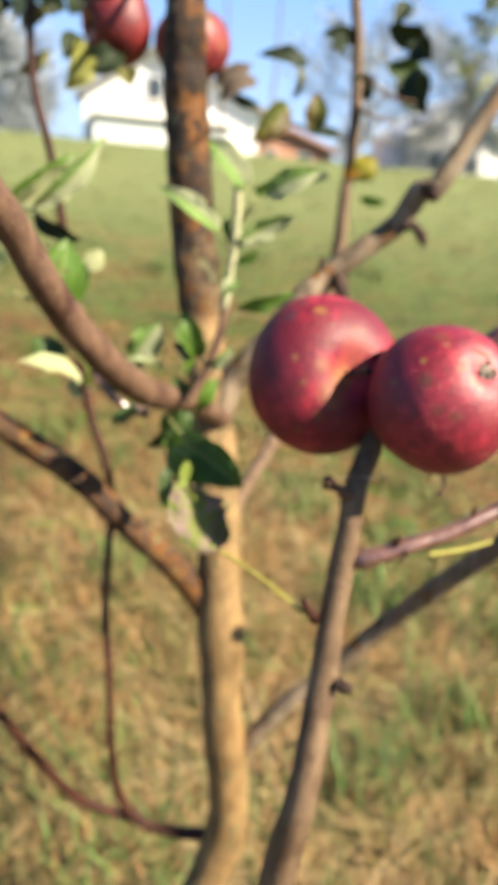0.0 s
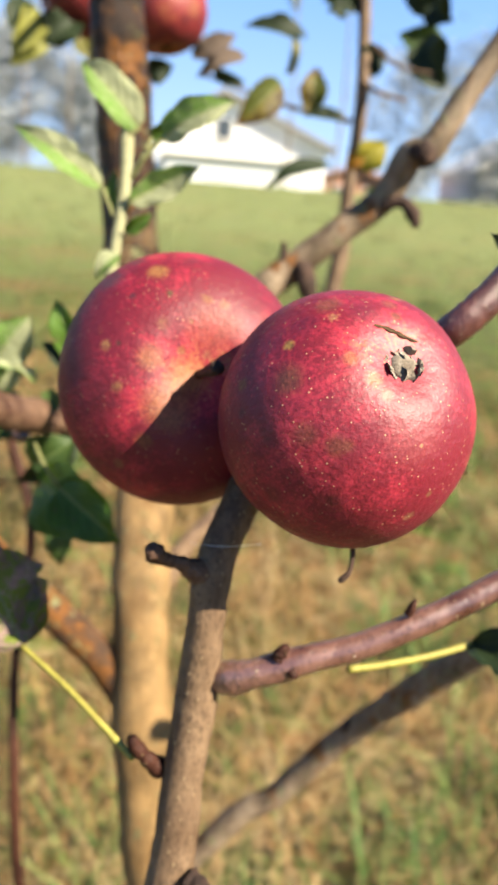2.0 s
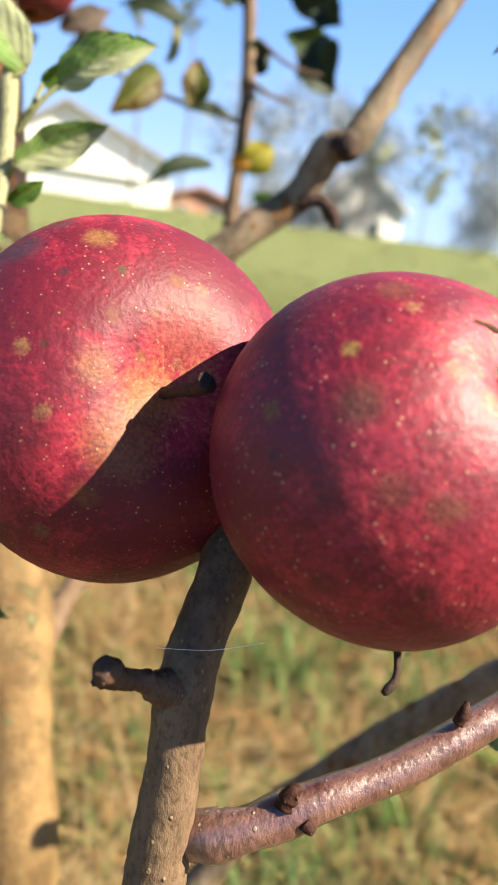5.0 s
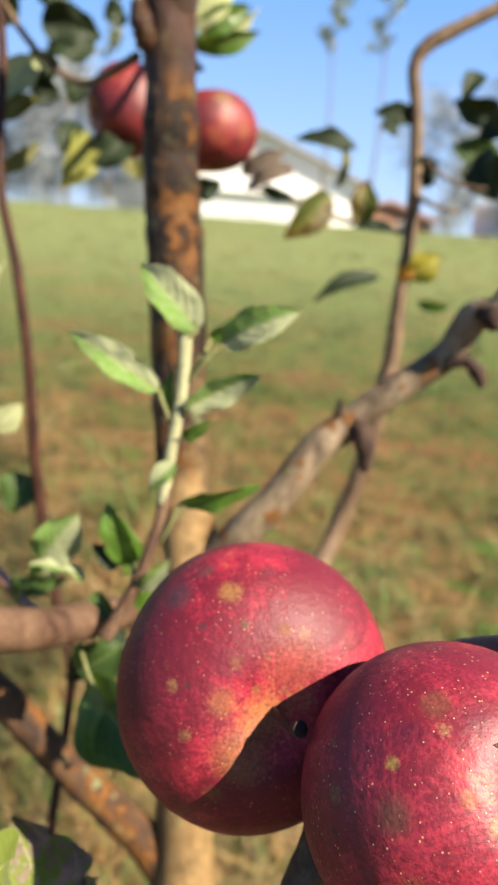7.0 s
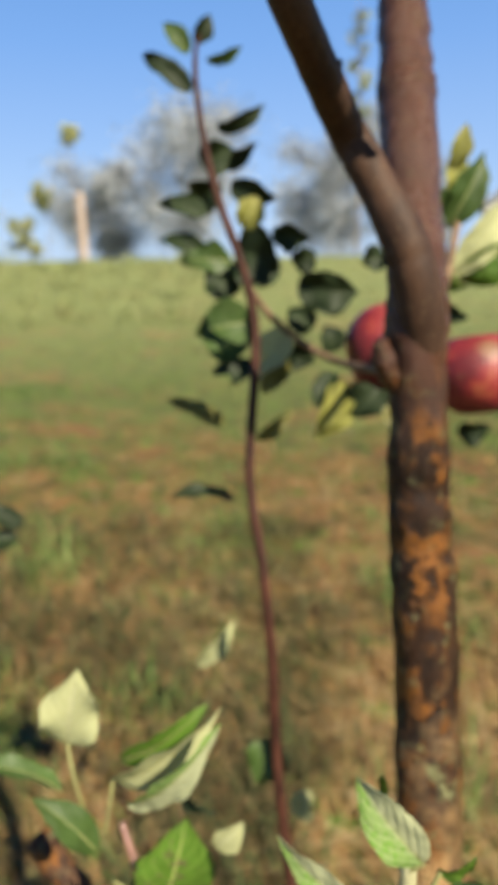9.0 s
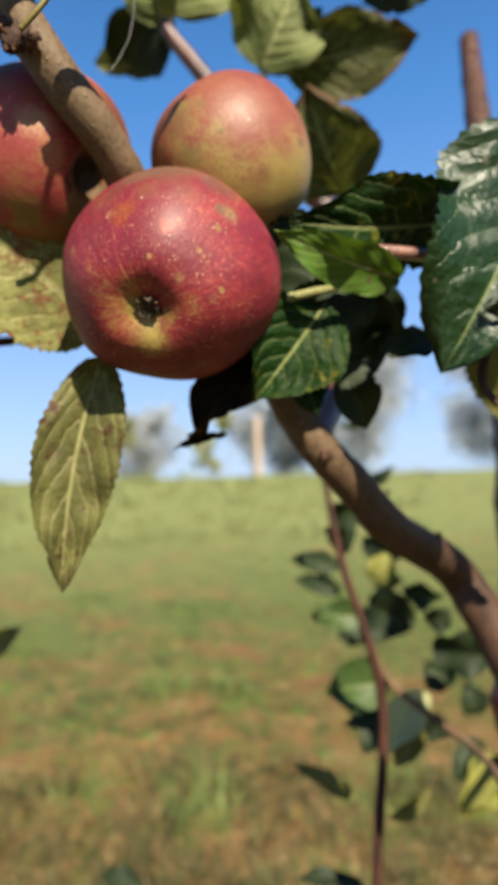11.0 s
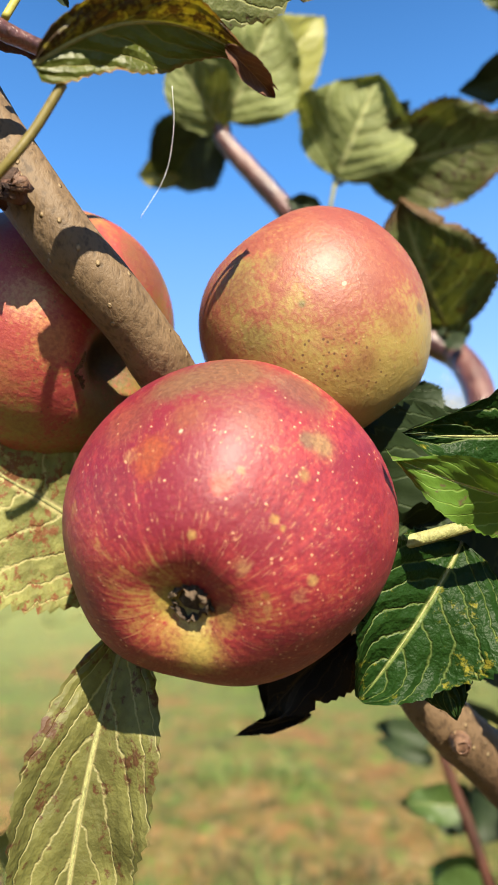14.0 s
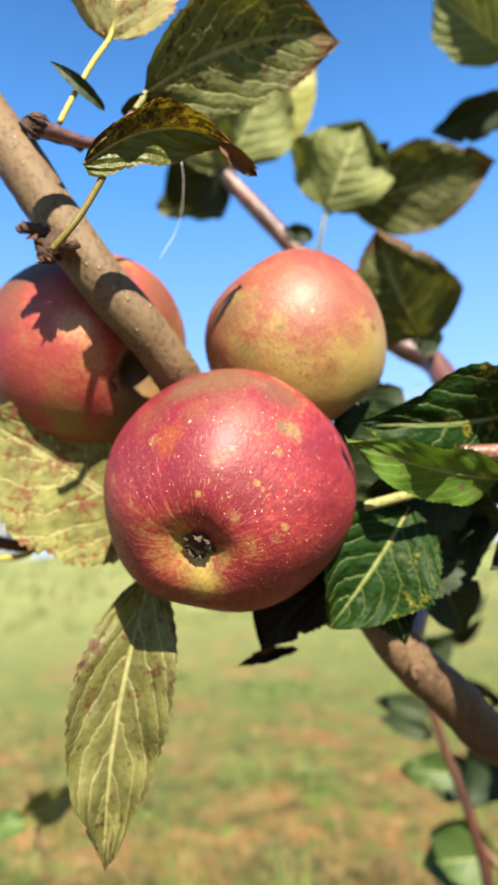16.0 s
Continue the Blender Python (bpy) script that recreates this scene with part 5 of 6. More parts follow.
leaf((-0.325, 0.547, 1.596), (-0.298, 0.556, 1.606), 0.0321, (0.40, -0.85, -0.34), LEAF_DARK, fold=0.35, curl=0.3)
leaf((-0.315, 0.540, 1.551), (-0.355, 0.519, 1.559), 0.0205, (0.49, -0.80, 0.34), LEAF_DARK, fold=0.35, curl=0.3)
leaf((-0.299, 0.553, 1.575), (-0.258, 0.562, 1.562), 0.0243, (0.11, -0.95, -0.29), LEAF_DARK, fold=0.35, curl=0.3)
leaf((-0.287, 0.549, 1.539), (-0.275, 0.555, 1.566), 0.0282, (0.58, -0.82, -0.04), LEAF_YELLOW, fold=0.35, curl=0.3)
leaf((-0.293, 0.538, 1.510), (-0.333, 0.515, 1.510), 0.0269, (0.47, -0.82, 0.33), LEAF_GREEN, fold=0.35, curl=0.3)
leaf((-0.290, 0.543, 1.522), (-0.251, 0.549, 1.503), 0.0474, (0.16, -0.99, -0.01), LEAF_DARK, fold=0.35, curl=0.3)
leaf((-0.263, 0.558, 1.534), (-0.229, 0.566, 1.529), 0.0243, (0.17, -0.91, -0.37), LEAF_DARK, fold=0.35, curl=0.3)
leaf((-0.238, 0.556, 1.489), (-0.187, 0.571, 1.481), 0.0359, (0.25, -0.96, -0.15), LEAF_DARK, fold=0.35, curl=0.3)
leaf((-0.272, 0.533, 1.458), (-0.315, 0.507, 1.449), 0.0436, (0.44, -0.83, 0.35), LEAF_GREEN, fold=0.35, curl=0.3)
leaf((-0.241, 0.545, 1.452), (-0.266, 0.516, 1.405), 0.0308, (0.24, -0.88, 0.42), LEAF_PALE, fold=0.35, curl=0.3)
leaf((-0.243, 0.537, 1.424), (-0.258, 0.517, 1.397), 0.0243, (0.33, -0.84, 0.43), LEAF_OLIVE, fold=0.35, curl=0.3)
leaf((-0.273, 0.524, 1.425), (-0.281, 0.509, 1.404), 0.0205, (0.20, -0.83, 0.52), LEAF_DARK, fold=0.35, curl=0.3)
leaf((-0.288, 0.503, 1.371), (-0.334, 0.483, 1.394), 0.0168, (0.53, -0.69, 0.49), LEAF_OLIVE, fold=0.35, curl=0.3)
leaf((-0.261, 0.511, 1.358), (-0.231, 0.526, 1.385), 0.0148, (0.55, -0.82, -0.16), LEAF_OLIVE, fold=0.35, curl=0.3)
leaf((-0.275, 0.491, 1.307), (-0.322, 0.466, 1.312), 0.0178, (0.28, -0.36, 0.89), LEAF_DARK, fold=0.35, curl=0.3)
leaf((-0.224, 0.458, 1.101), (-0.235, 0.438, 1.069), 0.0375, (0.15, -0.87, 0.47), LEAF_GREEN, fold=0.35, curl=0.3)
leaf((-0.293, 0.445, 1.167), (-0.264, 0.463, 1.207), 0.0187, (0.59, -0.80, -0.07), LEAF_PALE, fold=0.35, curl=0.3)
leaf((-0.443, 0.413, 1.289), (-0.477, 0.396, 1.301), 0.0222, (0.52, -0.55, 0.66), LEAF_DARK, fold=0.35, curl=0.3)
leaf((-0.447, 0.409, 1.279), (-0.465, 0.393, 1.272), 0.0197, (0.37, -0.71, 0.60), LEAF_DARK, fold=0.35, curl=0.3)
leaf((-0.243, 0.559, 1.506), (-0.224, 0.564, 1.517), 0.0256, (0.38, -0.91, -0.18), LEAF_DARK, fold=0.35, curl=0.3)
leaf((-0.242, 0.540, 1.434), (-0.217, 0.543, 1.424), 0.0256, (0.05, -0.99, -0.15), LEAF_DARK, fold=0.35, curl=0.3)
leaf((-0.212, 0.580, 1.409), (-0.223, 0.556, 1.379), 0.0228, (0.26, -0.80, 0.54), LEAF_DARK, fold=0.35, curl=0.3)
leaf((-0.197, 0.582, 1.394), (-0.212, 0.555, 1.359), 0.0268, (0.24, -0.81, 0.53), LEAF_YELLOW, fold=0.35, curl=0.3)
leaf((-0.180, 0.590, 1.394), (-0.183, 0.572, 1.373), 0.0402, (0.32, -0.73, 0.60), LEAF_DARK, fold=0.35, curl=0.3)
leaf((-0.198, 0.457, 1.059), (-0.192, 0.448, 1.034), 0.0247, (-0.19, -0.93, 0.32), LEAF_PALE, fold=0.35, curl=0.3)
limb("twig", [(-0.109, 0.461, 1.469, 0.0040), (-0.108, 0.524, 1.490, 0.0035), (-0.110, 0.577, 1.525, 0.0030), (-0.105, 0.613, 1.568, 0.0025), (-0.098, 0.621, 1.586, 0.0015)], BARK_YOUNG, "", rough=0.1, seed=32)
leaf((-0.118, 0.587, 1.534), (-0.093, 0.603, 1.593), 0.0289, (0.52, -0.85, 0.00), LEAF_GREEN, fold=0.35, curl=0.3)
leaf((-0.118, 0.600, 1.580), (-0.108, 0.602, 1.616), 0.0187, (0.49, -0.87, -0.07), LEAF_YELLOW, fold=0.35, curl=0.3)
leaf((-0.110, 0.580, 1.496), (-0.074, 0.601, 1.556), 0.0289, (0.51, -0.86, -0.01), LEAF_PALE, fold=0.35, curl=0.3)
leaf((-0.105, 0.583, 1.498), (-0.057, 0.600, 1.524), 0.0233, (0.42, -0.88, -0.22), LEAF_YOUNG, fold=0.35, curl=0.3)
leaf((-0.117, 0.570, 1.469), (-0.094, 0.566, 1.460), 0.0168, (-0.21, -0.96, -0.18), LEAF_DARK, fold=0.35, curl=0.3)
leaf((-0.119, 0.589, 1.544), (-0.130, 0.579, 1.566), 0.0187, (0.54, -0.84, -0.12), LEAF_GREEN, fold=0.35, curl=0.3)
leaf((-0.122, 0.576, 1.499), (-0.096, 0.572, 1.485), 0.0187, (-0.36, -0.80, -0.47), LEAF_YOUNG, fold=0.35, curl=0.3)
leaf((-0.061, 0.264, 1.749), (-0.092, 0.228, 1.664), 0.0712, (0.70, -0.71, 0.05), LEAF_BROAD, fold=0.25, curl=0.2, label="broad dark glossy leaf with grey specks")
leaf((-0.036, 0.267, 1.704), (-0.077, 0.230, 1.684), 0.0358, (0.70, -0.47, -0.54), LEAF_DARK, fold=0.25, curl=0.25)
limb("twig", [(-0.079, 0.248, 1.653, 0.0014), (-0.084, 0.246, 1.662, 0.0018), (-0.082, 0.250, 1.680, 0.0020), (-0.082, 0.259, 1.708, 0.0022), (-0.087, 0.267, 1.748, 0.0025)], BARK_DARK, "", rough=0.1, seed=33)
limb("twig", [(-0.2592, 0.2572, 1.9127, 0.0030), (-0.2589, 0.2638, 1.8970, 0.0036), (-0.2574, 0.2690, 1.8834, 0.0042), (-0.2504, 0.2788, 1.8693, 0.0048), (-0.2421, 0.2893, 1.8539, 0.0050), (-0.2318, 0.3018, 1.8355, 0.0054), (-0.2176, 0.3183, 1.8098, 0.0058), (-0.1986, 0.3329, 1.7875, 0.0062), (-0.1815, 0.3385, 1.7737, 0.0064), (-0.1680, 0.3259, 1.7471, 0.0064), (-0.1642, 0.3036, 1.7098, 0.0062), (-0.1661, 0.2861, 1.6731, 0.0064), (-0.1555, 0.2436, 1.6438, 0.0066)], BARK_PURPLE, "purple-brown twig", rough=0.06, seed=34)
limb("spur", [(-0.189, 0.115, 1.807, 0.0034), (-0.182, 0.116, 1.803, 0.0026), (-0.178, 0.118, 1.800, 0.0021), (-0.174, 0.121, 1.798, 0.0019), (-0.173, 0.123, 1.796, 0.0016)], BARK_RED, "reddish spur", rough=0.12, seed=35)
limb("spur", [(-0.189, 0.118, 1.809, 0.0028), (-0.189, 0.117, 1.811, 0.0026), (-0.189, 0.117, 1.812, 0.0014)], BARK_DARK, "", rough=0.3, seed=36)
limb("spur", [(-0.182, 0.122, 1.771, 0.0034), (-0.181, 0.118, 1.767, 0.0032), (-0.182, 0.116, 1.764, 0.0026), (-0.183, 0.115, 1.763, 0.0014)], BARK_DARK, "dark knotty leaf scar", rough=0.75, seed=37)
limb("spur", [(-0.184, 0.118, 1.772, 0.0022), (-0.184, 0.113, 1.772, 0.0018), (-0.185, 0.111, 1.772, 0.0015), (-0.186, 0.110, 1.771, 0.0009)], BARK_DARK, "", rough=0.5, seed=38)
limb("spur", [(-0.178, 0.121, 1.765, 0.0022), (-0.175, 0.120, 1.767, 0.0019), (-0.175, 0.119, 1.768, 0.0010)], BARK_STUB, "", rough=0.7, seed=39)
limb("leaf_stalk", [(-0.1709, 0.1139, 1.7987, 0.0008), (-0.1703, 0.1179, 1.8087, 0.0008), (-0.1693, 0.1238, 1.8222, 0.0008), (-0.1692, 0.1297, 1.8339, 0.0008), (-0.1667, 0.1300, 1.8422, 0.0008)], STALK, "pale leaf stalk", rough=0, seed=41)
limb("spur", [(-0.1697, 0.1048, 1.7926, 0.0030), (-0.1688, 0.1101, 1.7935, 0.0021), (-0.1689, 0.1162, 1.7942, 0.0018), (-0.1688, 0.1234, 1.7957, 0.0016), (-0.1672, 0.1290, 1.8001, 0.0013), (-0.1648, 0.1344, 1.8087, 0.0010)], BARK_PURPLE, "short purple side shoot bearing leaves", rough=0.08, seed=71)
limb("spur", [(-0.1678, 0.1030, 1.7892, 0.0030), (-0.1654, 0.1039, 1.7917, 0.0028), (-0.1646, 0.1037, 1.7929, 0.0016)], BARK_DARK, "", rough=0.3, seed=72)
leaf((-0.1708, 0.1297, 1.8340), (-0.1569, 0.1282, 1.8736), 0.0365, (0.66, -0.32, -0.68), LEAF_PALESPOT, fold=0.3, curl=0.2, label="pale yellow-pink leaf underside with brown specks")
leaf((-0.1625, 0.1375, 1.8155), (-0.1295, 0.1917, 1.8446), 0.0350, (0.46, -0.50, -0.73), LEAF_SPOT, fold=0.2, curl=0.06, stalk=(-0.1646, 0.1353, 1.8100), bow=(0.002, -0.002, 0.006), label="olive leaf underside with dark brown spots")
leaf((-0.1669, 0.1260, 1.8065), (-0.1723, 0.1115, 1.8174), 0.0042, (0.79, -0.50, -0.35), LEAF_DARK, fold=0.5, curl=0.25)
leaf((-0.1709, 0.1348, 1.8120), (-0.1636, 0.1454, 1.8177), 0.0100, (0.53, -0.42, -0.74), LEAF_DARK, fold=0.5, curl=0.3)
leaf((-0.2581, 0.2715, 1.8949), (-0.2319, 0.2789, 1.9414), 0.0520, (0.53, -0.50, -0.68), LEAF_GREENBACK, fold=0.3, curl=0.2, stalk=(-0.2589, 0.2705, 1.8837))
leaf((-0.2635, 0.2830, 1.9076), (-0.2239, 0.3068, 1.9521), 0.0400, (0.53, -0.53, -0.66), LEAF_YELLOW, fold=0.3, curl=0.2)
leaf((-0.2657, 0.2738, 1.9064), (-0.3191, 0.2889, 1.8917), 0.0400, (0.66, -0.62, -0.43), LEAF_DARK, fold=0.3, curl=0.3)
leaf((-0.3003, 0.2830, 1.8932), (-0.3243, 0.2720, 1.8940), 0.0180, (0.66, -0.57, -0.48), LEAF_OLIVE, fold=0.3, curl=0.2)
leaf((-0.2563, 0.2669, 1.8871), (-0.2597, 0.2367, 1.9145), 0.0300, (0.59, -0.49, -0.64), LEAF_GREENBACK, fold=0.3, curl=0.2)
leaf((-0.2200, 0.3050, 1.8627), (-0.1943, 0.3057, 1.9029), 0.0540, (0.32, -0.69, -0.65), LEAF_GREENBACK, fold=0.25, curl=0.2, stalk=(-0.2272, 0.3058, 1.8417), label="rounded leaf underside lit through by the sun")
leaf((-0.2164, 0.3126, 1.8697), (-0.1892, 0.3242, 1.8973), 0.0220, (0.39, -0.62, -0.68), LEAF_DARK, fold=0.3, curl=0.2)
leaf((-0.2140, 0.3199, 1.8715), (-0.1487, 0.3646, 1.8844), 0.0470, (0.33, -0.64, -0.69), LEAF_SPOT, fold=0.2, curl=0.2, stalk=(-0.2226, 0.3100, 1.8629), label="green leaf underside with a scorched rim")
leaf((-0.1345, 0.3550, 1.9074), (-0.1714, 0.3382, 1.9001), 0.0240, (0.27, -0.65, -0.71), LEAF_DARK, fold=0.3, curl=0.2)
leaf((-0.1265, 0.3358, 1.9198), (-0.1504, 0.3093, 1.9554), 0.0340, (0.24, -0.60, -0.77), LEAF_GREENBACK, fold=0.3, curl=0.2)
leaf((-0.2254, 0.2997, 1.8472), (-0.2367, 0.2876, 1.8523), 0.0100, (0.55, -0.70, -0.45), LEAF_DARK, fold=0.3, curl=0.2)
leaf((-0.1767, 0.3171, 1.7822), (-0.1740, 0.2800, 1.8258), 0.0560, (0.25, -0.77, -0.59), LEAF_SPOT, fold=0.35, curl=0.3, stalk=(-0.1872, 0.3388, 1.7781), crush=0.3, label="ragged olive leaf with a torn hole")
leaf((-0.1736, 0.3309, 1.7808), (-0.1831, 0.3180, 1.7864), 0.0160, (0.45, -0.84, -0.30), LEAF_DARK, fold=0.3, curl=0.2)
leaf((-0.2671, 0.3216, 1.8340), (-0.2976, 0.3044, 1.8176), 0.0300, (0.62, -0.77, -0.14), LEAF_GREEN, fold=0.3, curl=0.2)
limb("leaf_stalk", [(-0.1636, 0.1078, 1.7568, 0.0009), (-0.1598, 0.1100, 1.7611, 0.0009), (-0.1569, 0.1130, 1.7672, 0.0009), (-0.1531, 0.1161, 1.7758, 0.0009)], OLD_STALK, "olive-yellow leaf stalk", rough=0, seed=40)
leaf((-0.1541, 0.1109, 1.7772), (-0.1321, 0.1526, 1.7828), 0.0165, (0.48, -0.49, -0.73), LEAF_YELLOWBROWN, fold=0.45, curl=0.08, bow=(0.001, -0.001, 0.011), tail=0.6, crush=0.2, label="yellowing leaf with brown spots and a scorched tip")
leaf((-0.2098, 0.1761, 1.6918), (-0.2265, 0.1171, 1.7275), 0.0560, (0.84, -0.54, -0.02), LEAF_MOTTLE, fold=0.2, curl=0.1, crush=0.08, label="mottled yellow-green leaf underside")
leaf((-0.1890, 0.1580, 1.6735), (-0.2010, 0.1488, 1.5910), 0.0310, (0.81, -0.58, 0.01), LEAF_HANG, fold=0.5, curl=0.1, bow=(-0.0026, -0.0024, 0.0001), crush=0.22, label="hanging mottled leaf")
leaf((-0.0657, 0.2986, 1.7159), (-0.0720, 0.3274, 1.6267), 0.0760, (0.15, -0.97, 0.10), LEAF_OLIVE, fold=0.2, curl=0.12, stalk=(-0.0560, 0.2911, 1.7365), crush=0.2, label="large olive leaf underside with a brown tip")
limb("silk_thread", [(-0.1653, 0.1536, 1.8018, 0.000012), (-0.1685, 0.1569, 1.7939, 0.000012), (-0.1740, 0.1587, 1.7843, 0.000012), (-0.1816, 0.1570, 1.7753, 0.000012)], WEB, "fine spider thread", rough=0, seed=53)
leaf((-0.1805, 0.1164, 1.7643), (-0.1786, 0.1163, 1.7612), 0.0025, (0.59, -0.71, 0.39), LEAF_SCALE, fold=0.6, curl=0.5, crush=0.4)
leaf((-0.1815, 0.1146, 1.7668), (-0.1816, 0.1127, 1.7676), 0.0023, (-0.78, 0.26, 0.57), LEAF_SCALE, fold=0.6, curl=0.5, crush=0.4)
leaf((-0.1817, 0.1145, 1.7666), (-0.1820, 0.1106, 1.7677), 0.0027, (0.86, 0.08, 0.50), LEAF_SCALE, fold=0.6, curl=0.5, crush=0.4)
leaf((-0.1813, 0.1154, 1.7643), (-0.1812, 0.1142, 1.7627), 0.0021, (0.58, 0.70, -0.43), LEAF_SCALE, fold=0.6, curl=0.5, crush=0.4)
leaf((-0.1813, 0.1154, 1.7643), (-0.1810, 0.1133, 1.7613), 0.0020, (0.19, 0.82, -0.54), LEAF_SCALE, fold=0.6, curl=0.5, crush=0.4)
leaf((-0.1811, 0.1156, 1.7642), (-0.1808, 0.1148, 1.7626), 0.0025, (0.65, 0.72, -0.23), LEAF_SCALE, fold=0.6, curl=0.5, crush=0.4)
leaf((-0.1804, 0.1164, 1.7643), (-0.1791, 0.1163, 1.7621), 0.0031, (-0.71, -0.57, -0.41), LEAF_SCALE, fold=0.6, curl=0.5, crush=0.4)
# Near-black leaves added to stand for the deep shade right of the rose apple.
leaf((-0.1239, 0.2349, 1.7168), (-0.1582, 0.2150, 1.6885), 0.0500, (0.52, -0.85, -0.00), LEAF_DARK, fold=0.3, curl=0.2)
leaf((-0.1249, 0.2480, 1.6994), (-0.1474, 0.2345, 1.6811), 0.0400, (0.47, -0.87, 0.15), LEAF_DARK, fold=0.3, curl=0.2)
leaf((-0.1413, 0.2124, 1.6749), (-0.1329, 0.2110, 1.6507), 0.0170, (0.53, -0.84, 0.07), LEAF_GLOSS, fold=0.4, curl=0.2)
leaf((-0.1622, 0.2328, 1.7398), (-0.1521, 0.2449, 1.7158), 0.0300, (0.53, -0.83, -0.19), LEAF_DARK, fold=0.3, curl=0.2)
leaf((-0.1354, 0.1404, 1.7877), (-0.1343, 0.1538, 1.7829), 0.0055, (0.58, -0.62, -0.53), LEAF_SCALE, fold=0.7, curl=0.3, crush=0.5, label="crinkled scorched leaf tip")
leaf((-0.095, 0.252, 1.727), (-0.129, 0.188, 1.716), 0.0412, (0.75, -0.29, -0.60), LEAF_GLOSS, fold=0.3, curl=0.25, label="dark glossy leaf with brown patches")
leaf((-0.104, 0.222, 1.699), (-0.127, 0.178, 1.710), 0.0187, (0.59, -0.47, -0.66), LEAF_YOUNG, fold=0.25, curl=0.2, label="bright green leaf with purple-grey spots")
limb("leaf_stalk", [(-0.107, 0.206, 1.706, 0.0022), (-0.102, 0.214, 1.706, 0.0024), (-0.093, 0.231, 1.707, 0.0024)], BARK_PINK, "pink leaf stalk", rough=0, seed=42)
limb("leaf_stalk", [(-0.139, 0.192, 1.691, 0.0016), (-0.129, 0.201, 1.694, 0.0016), (-0.121, 0.210, 1.697, 0.0016)], RIB, "", rough=0, seed=43)
leaf((-0.128, 0.211, 1.692), (-0.147, 0.192, 1.657), 0.0370, (0.76, -0.64, -0.06), LEAF_GLOSS, fold=0.3, curl=0.15, label="dark green glossy leaf with yellow blotches")
leaf((-0.155, 0.219, 1.673), (-0.185, 0.201, 1.645), 0.0289, (0.26, -0.92, 0.31), LEAF_BURNT, fold=0.6, curl=0.4, crush=0.55, label="blackened scorched leaf")
leaf((-0.175, 0.210, 1.647), (-0.191, 0.196, 1.642), 0.0050, (0.58, -0.76, 0.29), LEAF_BURNT, fold=0.7, curl=0.2, crush=0.5)
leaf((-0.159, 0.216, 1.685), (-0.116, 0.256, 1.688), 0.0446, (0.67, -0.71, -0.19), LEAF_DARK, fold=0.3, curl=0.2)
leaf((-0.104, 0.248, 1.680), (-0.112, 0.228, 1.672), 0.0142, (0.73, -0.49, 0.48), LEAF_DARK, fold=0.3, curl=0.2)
leaf((-0.514, 0.295, 1.498), (-0.479, 0.323, 1.520), 0.0248, (0.64, -0.77, -0.05), LEAF_OLIVE, fold=0.3, curl=0.2)
leaf((-0.513, 0.297, 1.494), (-0.537, 0.275, 1.491), 0.0206, (0.57, -0.68, 0.46), LEAF_GREEN, fold=0.3, curl=0.2)
limb("twig", [(-0.511, 0.303, 1.477, 0.0015), (-0.507, 0.301, 1.501, 0.0015), (-0.509, 0.295, 1.518, 0.0010)], BARK_YOUNG, "", rough=0, seed=44)
limb("twig", [(-0.223, 0.175, 1.693, 0.0014), (-0.235, 0.162, 1.688, 0.0016), (-0.245, 0.149, 1.686, 0.0019), (-0.246, 0.143, 1.686, 0.0021), (-0.257, 0.130, 1.690, 0.0024), (-0.276, 0.110, 1.695, 0.0028)], BARK_RED, "", rough=0.1, seed=45)
limb("knot", [(-0.099, 0.390, 1.425, 0.0120), (-0.117, 0.386, 1.440, 0.0105), (-0.123, 0.382, 1.453, 0.0070), (-0.123, 0.380, 1.461, 0.0030)], BARK_LICHEN, "swollen knot below the fork", rough=0.2, seed=52)
limb("silk_thread", [(-0.023, 0.024, 1.139, 0.00003), (-0.012, 0.021, 1.140, 0.00003), (-0.001, 0.020, 1.142, 0.00003)], WEB, "fine spider thread", rough=0, seed=54)
# More near-black leaves that fill the shaded gaps behind the fruit.
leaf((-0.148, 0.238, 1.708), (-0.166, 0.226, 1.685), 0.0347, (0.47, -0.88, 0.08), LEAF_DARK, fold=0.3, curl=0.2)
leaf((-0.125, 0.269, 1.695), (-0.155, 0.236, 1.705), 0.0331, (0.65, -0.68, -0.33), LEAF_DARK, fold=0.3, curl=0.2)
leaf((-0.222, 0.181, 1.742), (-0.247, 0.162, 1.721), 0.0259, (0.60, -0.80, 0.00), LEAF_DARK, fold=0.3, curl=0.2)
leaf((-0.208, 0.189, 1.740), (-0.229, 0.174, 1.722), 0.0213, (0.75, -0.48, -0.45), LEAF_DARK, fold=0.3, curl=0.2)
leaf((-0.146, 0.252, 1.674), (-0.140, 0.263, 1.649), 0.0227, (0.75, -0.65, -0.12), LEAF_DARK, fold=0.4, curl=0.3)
limb("spur", [(-0.1440, 0.3379, 1.5900, 0.0034), (-0.1389, 0.3332, 1.5959, 0.0024), (-0.1374, 0.3314, 1.6004, 0.0010)], BARK_DARK, "", rough=0.3, seed=55)
limb("scar", [(-0.1470, 0.2400, 1.6380, 0.0030), (-0.1437, 0.2345, 1.6383, 0.0024), (-0.1432, 0.2337, 1.6383, 0.0012)], BARK_STUB, "healed leaf scar", rough=0.25, seed=74)
limb("spur", [(-0.187, 0.196, 1.720, 0.0030), (-0.183, 0.197, 1.722, 0.0020), (-0.182, 0.197, 1.723, 0.0008)], BARK_DARK, "", rough=0.3, seed=57)
